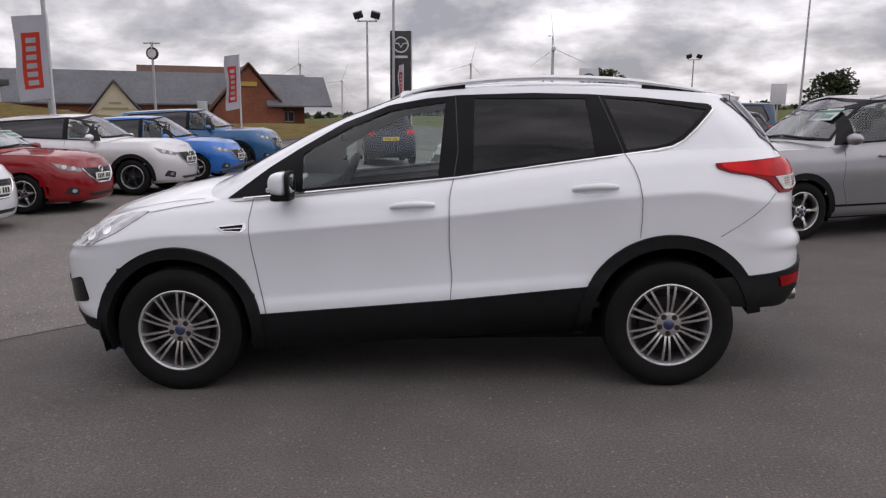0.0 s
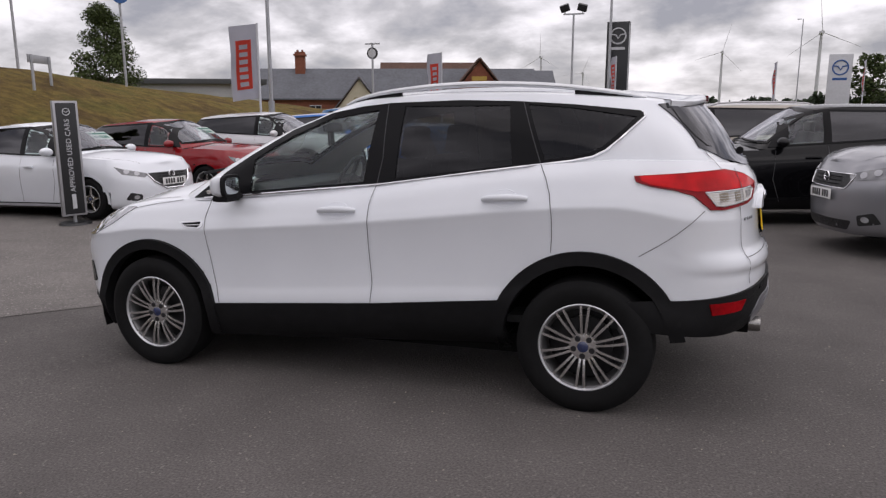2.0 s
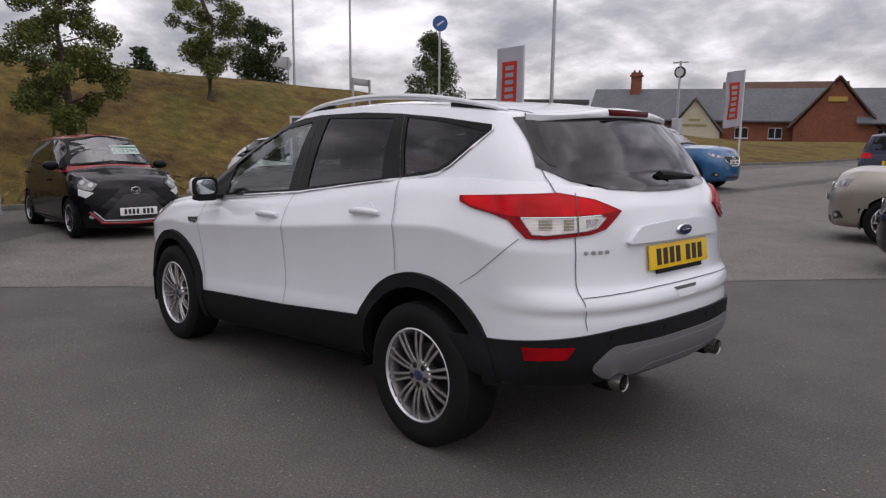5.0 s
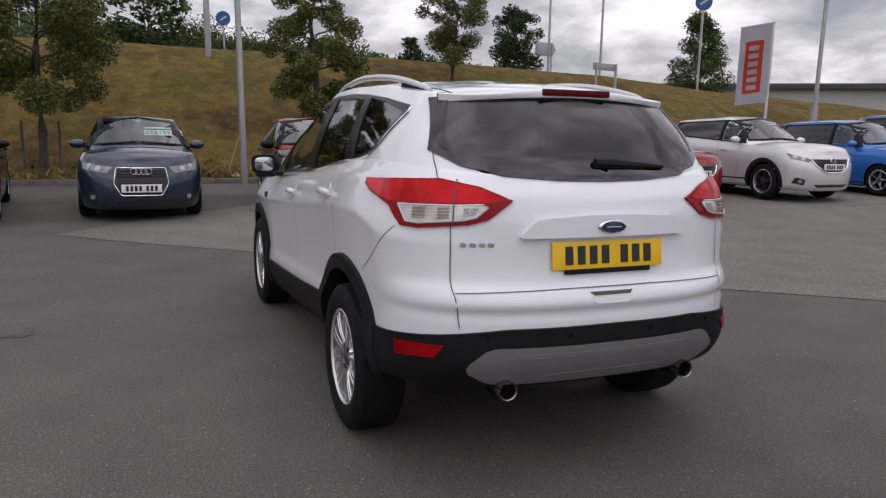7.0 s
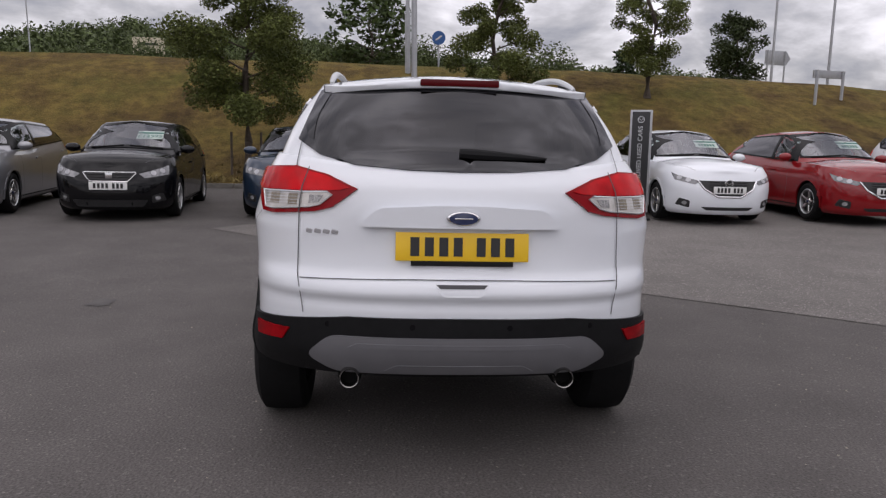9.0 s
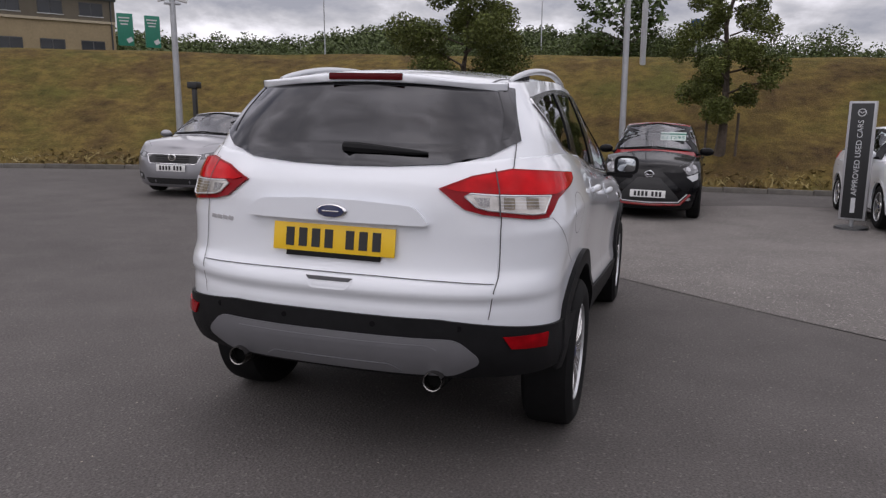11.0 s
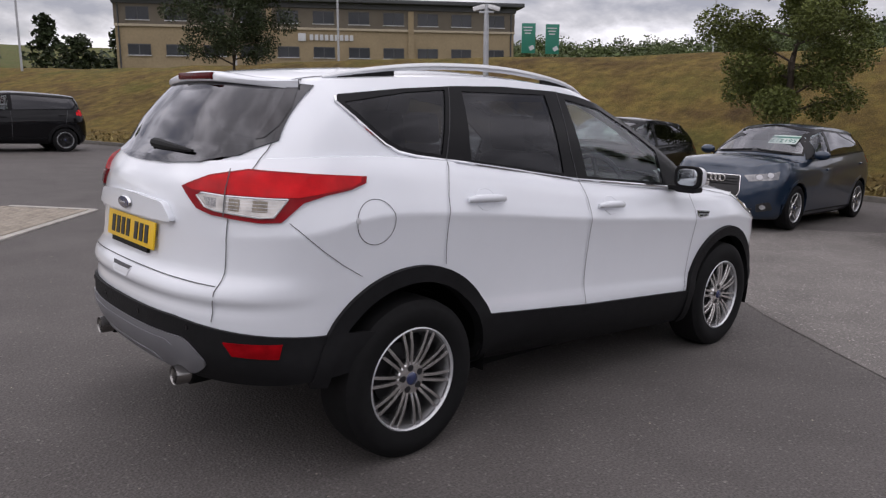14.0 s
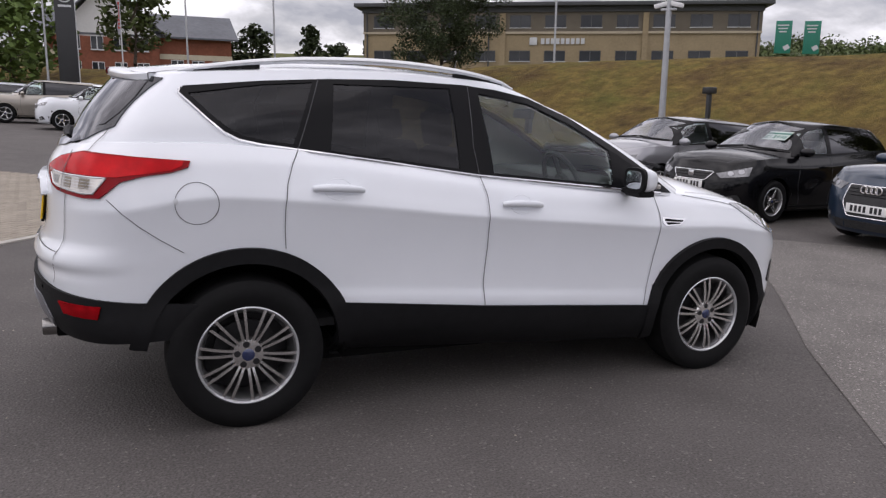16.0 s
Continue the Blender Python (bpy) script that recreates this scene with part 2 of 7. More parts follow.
KERB = material("kerb_concrete", (0.15, 0.14, 0.125), 0.9, vary=0.35, scale=6, bump=0.3, per_object=0.12)
STEEL = material("galvanised_steel", (0.42, 0.43, 0.45), 0.45, metal=0.6, vary=0.12, scale=10)
BARK = material("bark", (0.09, 0.07, 0.055), 0.95, vary=0.4, scale=14, bump=0.6, bump_scale=40)


# ---- mesh helpers ----
def mesh_of(bm, name, mat, smooth=True):
    me = bpy.data.meshes.new(name)
    bm.to_mesh(me)
    bm.free()
    mats = mat if isinstance(mat, (list, tuple)) else [mat]
    for m in mats:
        me.materials.append(m)
    if smooth:
        me.polygons.foreach_set("use_smooth", [True] * len(me.polygons))
        me.set_sharp_from_angle(angle=radians(38))
    return me


def part(name, bm, mat, parent=None, label="", smooth=True):
    """Links a bmesh as one mesh object under a thing or a part."""
    ob = new(name, mesh_of(bm, name, mat, smooth) if isinstance(bm, bmesh.types.BMesh) else bm)
    if parent:
        ob.parent = parent
    if label:
        ob["label"] = label
    return ob


# the car park falls away slightly, so that what stands plumb leans a little against it
PLUMB = Matrix.Rotation(radians(1.1), 4, "X") @ Matrix.Rotation(radians(1.7), 4, "Y")


def thing(name, label, category, m=None, group="", kind=""):
    ob = new(name)
    ob.empty_display_size = 0.2
    if m is not None:
        ob.matrix_basis = m
        if category in ("post", "sign", "flag", "wind turbine", "building"):
            ob.matrix_basis = Matrix.Translation(m.translation) @ PLUMB @ m.to_3x3().to_4x4()
    return tagged(ob, label, category, group, kind)


def box(size, at=(0, 0, 0), bevel=0.0, rot=None, bm=None, seg=2):
    bm = bm or bmesh.new()
    m = Matrix.Translation(at) @ (rot or Matrix()) @ Matrix.Diagonal((*size, 1))
    got = bmesh.ops.create_cube(bm, size=1, matrix=m)
    if bevel:
        es = list({e for v in got["verts"] for e in v.link_edges})
        bmesh.ops.bevel(bm, geom=es, offset=bevel, segments=seg, affect="EDGES", profile=0.6)
    return bm


def cyl(r1, r2, h, at=(0, 0, 0), axis="Z", n=16, bm=None, bevel=0.0):
    bm = bm or bmesh.new()
    rot = {"Z": Matrix(), "Y": Matrix.Rotation(radians(-90), 4, "X"), "X": Matrix.Rotation(radians(90), 4, "Y")}[axis]
    got = bmesh.ops.create_cone(bm, cap_ends=True, segments=n, radius1=r1, radius2=r2, depth=h, matrix=Matrix.Translation(at) @ rot)
    if bevel:
        es = [e for e in {e for v in got["verts"] for e in v.link_edges} if len(e.link_faces) == 2 and e.calc_face_angle(0) > 1.2]
        bmesh.ops.bevel(bm, geom=es, offset=bevel, segments=2, affect="EDGES", profile=0.6)
    return bm


def lozenge(deep, ry, rz, at):
    """A rounded rectangle in the y-z plane, of that depth along x."""
    bm = bmesh.new()
    rings = []
    for x, k in ((-deep / 2, 1.0), (deep / 4, 1.0), (deep / 2, 0.95)):
        ring = []
        for i in range(32):
            a = 2 * math.pi * i / 32
            c, s = math.cos(a), math.sin(a)
            ring.append(bm.verts.new((at[0] + x, at[1] + k * ry * abs(c) ** 0.55 * (1 if c > 0 else -1), at[2] + k * rz * abs(s) ** 0.55 * (1 if s > 0 else -1))))
        rings.append(ring)
    for A, B in zip(rings, rings[1:]):
        for i in range(32):
            bm.faces.new((A[i], A[(i + 1) % 32], B[(i + 1) % 32], B[i]))
    bm.faces.new(rings[0][::-1])
    bm.faces.new(rings[-1])
    return bm


def lathe(profile, n=32, axis="Y", bm=None):
    """Turns (radius, along) points round an axis."""
    bm = bm or bmesh.new()
    rings = []
    for i in range(n):
        a = 2 * math.pi * i / n
        c, s = math.cos(a), math.sin(a)
        rings.append([bm.verts.new((r * c, d, r * s) if axis == "Y" else (r * c, r * s, d)) for r, d in profile])
    for i in range(n):
        for j in range(len(profile) - 1):
            q = (rings[i][j], rings[(i + 1) % n][j], rings[(i + 1) % n][j + 1], rings[i][j + 1])
            bm.faces.new(q if axis == "Z" else q[::-1])
    return bm


def tube(points, radius, n=8, bm=None, closed=False, flat=1.0):
    """A round or flattened bar along points."""
    bm = bm or bmesh.new()
    pts = [Vector(p) for p in points]
    rings = []
    for i, p in enumerate(pts):
        a = pts[i - 1] if i or closed else p
        b = pts[(i + 1) % len(pts)] if i < len(pts) - 1 or closed else p
        d = (b - a).normalized()
        side = d.cross(Vector((0, 0, 1)))
        side = side.normalized() if side.length > 1e-4 else Vector((1, 0, 0))
        up = side.cross(d)
        r = radius[i] if isinstance(radius, (list, tuple)) else radius
        rings.append([bm.verts.new(p + side * r * flat * math.cos(2 * math.pi * k / n) + up * r * math.sin(2 * math.pi * k / n)) for k in range(n)])
    m = len(rings)
    for i in range(m if closed else m - 1):
        A, B = rings[i], rings[(i + 1) % m]
        for k in range(n):
            bm.faces.new((A[k], A[(k + 1) % n], B[(k + 1) % n], B[k]))
    if not closed:
        bm.faces.new(rings[0][::-1])
        bm.faces.new(rings[-1])
    bmesh.ops.recalc_face_normals(bm, faces=bm.faces)
    return bm


def curve_of(*pts):
    """A smooth function through (x, value) pairs, without overshoot."""
    xs, ys = np.array([p[0] for p in pts], float), np.array([p[1] for p in pts], float)
    h, d = np.diff(xs), np.diff(ys) / np.diff(xs)
    m = np.zeros(len(xs))
    m[0], m[-1] = d[0], d[-1]
    for i in range(1, len(xs) - 1):
        if d[i - 1] * d[i] > 0:
            w1, w2 = 2 * h[i] + h[i - 1], h[i] + 2 * h[i - 1]
            m[i] = (w1 + w2) / (w1 / d[i - 1] + w2 / d[i])

    def f(x):
        x = min(max(x, xs[0]), xs[-1])
        i = min(int(np.searchsorted(xs, x, side="right")) - 1, len(xs) - 2)
        t = (x - xs[i]) / h[i]
        return float((2 * t**3 - 3 * t**2 + 1) * ys[i] + (t**3 - 2 * t**2 + t) * h[i] * m[i] + (-2 * t**3 + 3 * t**2) * ys[i + 1]
                     + (t**3 - t**2) * h[i] * m[i + 1])
    return f


def ease(t):
    t = min(1.0, max(0.0, t))
    return t * t * (3 - 2 * t)


def inside(poly, x, y):
    c, j = False, len(poly) - 1
    for i in range(len(poly)):
        (xi, yi), (xj, yj) = poly[i], poly[j]
        if (yi > y) != (yj > y) and x < (xj - xi) * (y - yi) / (yj - yi) + xi:
            c = not c
        j = i
    return c


def rounded(poly, r, n=4):
    """The polygon with its corners rounded."""
    out = []
    for i, p in enumerate(poly):
        p, a, b = Vector(p), Vector(poly[i - 1]), Vector(poly[(i + 1) % len(poly)])
        k = min(r, (a - p).length * 0.45, (b - p).length * 0.45)
        s, e = p + (a - p).normalized() * k, p + (b - p).normalized() * k
        for q in range(n + 1):
            t = q / n
            out.append(tuple(s * (1 - t) ** 2 + p * 2 * t * (1 - t) + e * t * t))
    return out


def grown(poly, d):
    """The polygon pushed outwards by d (inwards if negative)."""
    area = sum(poly[i - 1][0] * poly[i][1] - poly[i][0] * poly[i - 1][1] for i in range(len(poly)))
    s = 1 if area > 0 else -1
    out = []
    for i, p in enumerate(poly):
        p, a, b = Vector(p), Vector(poly[i - 1]), Vector(poly[(i + 1) % len(poly)])
        e1, e2 = (p - a), (b - p)
        n1, n2 = Vector((e1.y, -e1.x)), Vector((e2.y, -e2.x))
        n = (n1.normalized() if n1.length > 1e-6 else n1) + (n2.normalized() if n2.length > 1e-6 else n2)
        n = n.normalized() if n.length > 1e-6 else n1
        out.append(tuple(p + n * d * s))
    return out


class Skin:
    """A car's outer surface, onto which panels, panes and lines are laid."""

    def __init__(self, meshes, axis_x=1.2):
        vs, fs = [], []
        for v, f in meshes:
            o = len(vs)
            vs += v
            fs += [tuple(i + o for i in q) for q in f]
        self.tree = BVHTree.FromPolygons(vs, fs)
        self.axis_x = axis_x

    def hit(self, mode, u, v):
        if mode == "L":
            o, d = Vector((u, -3, v)), Vector((0, 1, 0))
        elif mode == "B":
            o, d = Vector((5, u, v)), Vector((-1, 0, 0))
        elif mode == "F":
            o, d = Vector((-5, u, v)), Vector((1, 0, 0))
        elif mode == "T":
            o, d = Vector((u, v, 4)), Vector((0, 0, -1))
        else:
            a = radians(u)
            w = Vector((math.cos(a), math.sin(a), 0))
            o, d = Vector((self.axis_x, 0, v)) + w * 4, -w
        p, nrm, _, _ = self.tree.ray_cast(o, d)
        if p is None:
            p, nrm, _, _ = self.tree.find_nearest(o + d * 3.2)
        if nrm.dot(d) > 0:
            nrm = -nrm
        return p, nrm

    def patch(self, mode, poly, lift=0.003, deep=0.008, step=0.05, holes=(), scale_u=1.0):
        """A panel of that outline, laid on the surface, with a rim that goes down into it."""
        def fine(q):
            out = []
            for i, p in enumerate(q):
                a, b = Vector(p), Vector(q[(i + 1) % len(q)])
                n = max(1, int(math.hypot((b.x - a.x) * scale_u, b.y - a.y) / step))
                out += [tuple(a.lerp(b, k / n)) for k in range(n)]
            return out
        poly = [(p[0] * scale_u, p[1]) for p in poly]
        k_u, scale_u = scale_u, 1.0
        loops = [fine(poly)] + [fine(h) for h in holes]
        pts, edges = [], []
        for q in loops:
            o = len(pts)
            pts += [Vector(p) for p in q]
            edges += [(o + i, o + (i + 1) % len(q)) for i in range(len(q))]
        xs, ys = [p[0] for p in poly], [p[1] for p in poly]
        nu, nv = max(1, int((max(xs) - min(xs)) * scale_u / step)), max(1, int((max(ys) - min(ys)) / step))
        for i in range(1, nu):
            for j in range(1, nv):
                u, v = min(xs) + (max(xs) - min(xs)) * i / nu, min(ys) + (max(ys) - min(ys)) * j / nv
                if inside(loops[0], u, v) and not any(inside(h, u, v) for h in loops[1:]):
                    if min((math.hypot((p[0] - u) * scale_u, p[1] - v) for p in pts[:len(edges)]), default=1) > step * 0.45:
                        pts.append(Vector((u, v)))
        V, E, F, *_ = delaunay_2d_cdt(pts, edges, [], 0, 1e-7)
        bm = bmesh.new()
        top, low = [], []
        for p in V:
            q, nrm = self.hit(mode, p[0] / k_u, p[1])
            top.append(bm.verts.new(q + nrm * lift))
            low.append(q + nrm * (lift - deep))
        count = {}
        tris = []
        for f in F:
            c = sum((V[i] for i in f), Vector((0, 0))) / len(f)
            flat = abs((V[f[1]][0] - V[f[0]][0]) * (V[f[2]][1] - V[f[0]][1]) - (V[f[2]][0] - V[f[0]][0]) * (V[f[1]][1] - V[f[0]][1]))
            if flat > step * step * 0.004 and inside(loops[0], c[0], c[1]) and not any(inside(h, c[0], c[1]) for h in loops[1:]):
                tris.append(f)
                bm.faces.new([top[i] for i in f])
                for a, b in zip(f, (*f[1:], f[0])):
                    count[(a, b)] = count.get((a, b), 0) + 1
        if deep:
            made = {}
            for (a, b) in [k for k in count if (k[1], k[0]) not in count]:
                for i in (a, b):
                    if i not in made:
                        made[i] = bm.verts.new(low[i])
                bm.faces.new((top[b], top[a], made[a], made[b]))
        bm.normal_update()
        flip = sum(f.normal.dot(self.hit(mode, V[t[0]][0] / k_u, V[t[0]][1])[1]) for f, t in zip(bm.faces, tris))
        if flip < 0:
            bmesh.ops.reverse_faces(bm, faces=bm.faces)
        for v in [v for v in bm.verts if not v.link_faces]:
            bm.verts.remove(v)
        return bm

    def line(self, mode, pts, width=0.006, lift=0.0012, step=0.03, closed=False):
        """A thin dark gap between panels, as a ribbon on the surface."""
        way = list(pts) + ([pts[0]] if closed else [])
        uv = []
        for a, b in zip(way, way[1:]):
            k = max(1, int(math.hypot(b[0] - a[0], b[1] - a[1]) / (step if mode != "C" else 2.0)))
            uv += [(a[0] + (b[0] - a[0]) * i / k, a[1] + (b[1] - a[1]) * i / k) for i in range(k)]
        uv.append(way[-1])
        P = [self.hit(mode, *q) for q in uv]
        bm = bmesh.new()
        last = None
        for i, (p, nrm) in enumerate(P):
            d = P[min(i + 1, len(P) - 1)][0] - P[max(i - 1, 0)][0]
            s = d.cross(nrm)
            s = s.normalized() * width / 2 if s.length > 1e-9 else Vector((0, 0, width / 2))
            now = (bm.verts.new(p + s + nrm * lift), bm.verts.new(p - s + nrm * lift))
            if last:
                bm.faces.new((last[0], now[0], now[1], last[1]))
            last = now
        bm.normal_update()
        return bm

    def bar(self, mode, pts, r, lift=0.0, n=6, flat=1.0, step=0.06):
        uv = []
        for a, b in zip(pts, pts[1:]):
            k = max(1, int(math.hypot(b[0] - a[0], b[1] - a[1]) / step))
            uv += [(a[0] + (b[0] - a[0]) * i / k, a[1] + (b[1] - a[1]) * i / k) for i in range(k)]
        uv.append(pts[-1])
        return tube([p + nrm * lift for p, nrm in (self.hit(mode, *q) for q in uv)], r, n, flat=flat)


def mirrored(bm):
    """A copy of a bmesh on the other side of the car."""
    other = bm.copy()
    for v in other.verts:
        v.co.y = -v.co.y
    bmesh.ops.reverse_faces(other, faces=other.faces)
    return other


def both(name, bm, mat, parent, label="", smooth=True):
    o = mirrored(bm)
    return part(name, bm, mat, parent, label, smooth), part(name, o, mat, parent, label, smooth)


def outline(xf, xr, wide, cf, cr, ef, er, nf, ns, nr):
    """Half a plan outline, from the middle of the front along one side to the middle of the back. wide: half width at x."""
    pts = []
    a, b = xf + cf, xr - cr
    for i in range(nf):
        p = math.pi / 2 * i / nf
        pts.append((a - cf * math.cos(p) ** (2 / ef), wide(a) * math.sin(p) ** (2 / ef)))
    for i in range(ns):
        x = a + (b - a) * i / ns
        pts.append((x, wide(x)))
    for i in range(nr + 1):
        p = math.pi / 2 * i / nr
        pts.append((b + cr * math.sin(p) ** (2 / er), wide(b) * max(0.0, math.cos(p)) ** (2 / er)))
    pts[0], pts[-1] = (xf, 0.0), (xr, 0.0)
    return pts


def shell(rows, keep=lambda c: True):
    """Vertices and quads of a body from half rows of (x, y, z), and their mirror image."""
    n = len(rows[0])
    verts, idx = [], {}
    for s in (1, -1):
        for j, row in enumerate(rows):
            for i, (x, y, z) in enumerate(row):
                if s < 0 and abs(y) < 1e-6:
                    idx[s, j, i] = idx[1, j, i]
                    continue
                idx[s, j, i] = len(verts)
                verts.append(Vector((x, -s * y, z)))
    faces = []
    for s in (1, -1):
        for j in range(len(rows) - 1):
            for i in range(n - 1):
                q = [idx[s, j, i], idx[s, j, i + 1], idx[s, j + 1, i + 1], idx[s, j + 1, i]]
                q = [a for k, a in enumerate(q) if a != q[k - 1]]
                if len(set(q)) < 3:
                    continue
                if s < 0:
                    q = q[::-1]
                faces.append(tuple(q))
    return verts, faces


def shell_bm(verts, faces, drop=None, shrink=0.0):
    bm = bmesh.new()
    vs = [bm.verts.new(v) for v in verts]
    for f in faces:
        c = sum((verts[i] for i in f), Vector()) / len(f)
        if drop and drop(c):
            continue
        try:
            bm.faces.new([vs[i] for i in f])
        except ValueError:
            pass
    for v in [v for v in bm.verts if not v.link_faces]:
        bm.verts.remove(v)
    bmesh.ops.remove_doubles(bm, verts=bm.verts, dist=1e-5)
    bm.normal_update()
    if shrink:
        n = {v: v.normal.copy() for v in bm.verts}
        for v in bm.verts:
            v.co -= n[v] * shrink
    return bm


def letters(text, size, mat, parent, m, name="lettering", depth=0.002):
    cu = bpy.data.curves.new(name, "FONT")
    cu.body, cu.size, cu.align_x, cu.align_y, cu.extrude = text, size, "CENTER", "CENTER", depth
    ob = new(name, cu)
    bpy.context.view_layer.update()
    me = bpy.data.meshes.new_from_object(ob.evaluated_get(bpy.context.evaluated_depsgraph_get()))
    bpy.data.objects.remove(ob)
    bpy.data.curves.remove(cu)
    me.materials.clear()
    me.materials.append(mat)
    got = new(name, me)
    got.parent, got.matrix_basis = parent, m
    return got


# ---- wheels ----
def wheel_meshes(radius, rim, width, style, segs=40):
    """Shared meshes of a wheel that faces -y with its hub at the origin: (part name, mesh, parent part, label)."""
    w = width / 2
    out = []
    tyre = lathe([(rim - 0.012, w - 0.02), (rim, w * 0.86), (rim + (radius - rim) * 0.45, w), (radius - 0.03, w * 0.93), (radius - 0.006, w * 0.78),
                  (radius, w * 0.4), (radius, -w * 0.4), (radius - 0.006, -w * 0.78), (radius - 0.03, -w * 0.93),
                  (rim + (radius - rim) * 0.62, -w * 1.0), (rim + (radius - rim) * 0.35, -w * 0.985), (rim + 0.008, -w * 0.9), (rim - 0.002, -w * 0.86)], segs)
    out.append(("tyre", mesh_of(tyre, "tyre", RUBBER), None, "black rubber tyre"))
    barrel = lathe([(rim - 0.001, w * 0.85), (rim - 0.03, w * 0.2), (rim - 0.035, -w * 0.5), (rim - 0.018, -w * 0.78), (rim - 0.004, -w * 0.82)], segs)
    out.append(("rim_barrel", mesh_of(barrel, "rim_barrel", BARREL), None, "dark inner rim"))
    lip = lathe([(rim - 0.010, -w * 0.80), (rim - 0.008, -w * 0.86), (rim - 0.004, -w * 0.90), (rim + 0.002, -w * 0.87)], segs)
    out.append(("rim_lip", mesh_of(lip, "rim_lip", RAIL), None, "machined rim lip"))
    disc = cyl(rim * 0.62, rim * 0.62, 0.02, (0, w * 0.1, 0), "Y", 28)
    cyl(rim * 0.9, rim * 0.9, 0.012, (0, w * 0.45, 0), "Y", 28, disc)
    out.append(("brake_disc", mesh_of(disc, "brake_disc", DARKALLOY), None, "dull brake disc"))
    pairs, gap, thick, face = style
    hub_y = -w * 0.66
    for k in range(pairs):
        a0 = 2 * math.pi * k / pairs + math.pi / 2
        c, sn = math.cos(a0), math.sin(a0)
        bm = bmesh.new()
        for s in ((-1, 1) if gap else (0,)):
            r0, r1, m = rim * 0.24, rim - 0.008, 6
            last = None
            for i in range(m + 1):
                t = i / m
                r = r0 + (r1 - r0) * t
                off = s * gap * (0.42 + 0.58 * t)
                hw = thick * (0.85 + 0.15 * t) / 2
                y = hub_y - w * 0.10 * math.sin(math.pi * min(1, t * 0.9 + 0.1)) - w * 0.14 * t
                ring = [bm.verts.new((r * c - (off + q) * sn, y + d, r * sn + (off + q) * c)) for q, d in
                        ((-hw, 0.004), (-hw * 0.8, 0.0), (hw * 0.8, 0.0), (hw, 0.004), (hw * 0.7, 0.03), (-hw * 0.7, 0.03))]
                if last:
                    for e in range(6):
                        bm.faces.new((last[e], last[(e + 1) % 6], ring[(e + 1) % 6], ring[e]))
                last = ring
        bmesh.ops.recalc_face_normals(bm, faces=bm.faces)
        out.append(("spoke", mesh_of(bm, "spoke", face), None, ""))
    hub = lathe([(0.001, hub_y - 0.008), (rim * 0.19, hub_y - 0.010), (rim * 0.30, hub_y - 0.006), (rim * 0.34, hub_y + 0.006), (rim * 0.345, hub_y + 0.05)], 30)
    out.append(("hub", mesh_of(hub, "hub", face), None, "alloy hub"))
    cap = lathe([(0.001, hub_y - 0.018), (rim * 0.10, hub_y - 0.017), (rim * 0.125, hub_y - 0.013), (rim * 0.13, hub_y - 0.004)], 24)
    out.append(("centre_cap", mesh_of(cap, "centre_cap", BLUEBADGE), None, "dark blue centre cap"))
    nut = cyl(0.0155, 0.0145, 0.012, (0, hub_y - 0.005, rim * 0.215), "Y", 8)
    nm = mesh_of(nut, "wheel_nut", DARKALLOY)
    for k in range(5):
        out.append(("wheel_nut", nm, None, Matrix.Rotation(2 * math.pi * k / 5 + 0.63, 4, "Y")))
    return out


def put_wheel(meshes, parent, at, flip, turn=0.0):
    hold = None
    m = Matrix.Translation(at) @ (Matrix.Rotation(math.pi, 4, "Z") if flip else Matrix()) @ Matrix.Rotation(turn, 4, "Y")
    for name, me, _, extra in meshes:
        if hold is None:
            hold = new("wheel", me)
            hold.parent, hold.matrix_basis = parent, m
            hold["label"] = "alloy wheel with black tyre"
            continue
        ob = new(name, me)
        ob.parent = hold
        if isinstance(extra, Matrix):
            ob.matrix_basis = extra
        elif extra:
            ob["label"] = extra
    return hold


def arc_poly(cx, cz, r0, r1, a0, a1, n=22, r0b=None, r1b=None):
    """A band of a ring between two angles."""
    out = []
    for i in range(n + 1):
        a = radians(a0 + (a1 - a0) * i / n)
        out.append((cx + r1 * math.cos(a), cz + r1 * math.sin(a)))
    for i in range(n + 1):
        a = radians(a1 + (a0 - a1) * i / n)
        out.append((cx + r0 * math.cos(a), cz + r0 * math.sin(a)))
    return out


def plate(parent, at, rot, mat, w=0.52, h=0.111, chars=7, name="number_plate", label="number plate with dark bars"):
    m = Matrix.Translation(at) @ rot
    p = new(name, mesh_of(box((w, 0.008, h), bevel=0.003), name, mat))
    p.parent, p.matrix_basis = parent, m
    p["label"] = label
    bw = w * 0.82 / (chars + 0.6)
    me = mesh_of(box((bw * 0.62, 0.004, h * 0.66)), "plate_bar", INK, False)
    for i in range(chars):
        x = -w * 0.41 + bw * (i + 0.5 + (0.6 if i >= 4 else 0))
        b = new("plate_bar", me)
        b.parent, b.matrix_basis = p, Matrix.Translation((x, -0.005, 0))
    return p


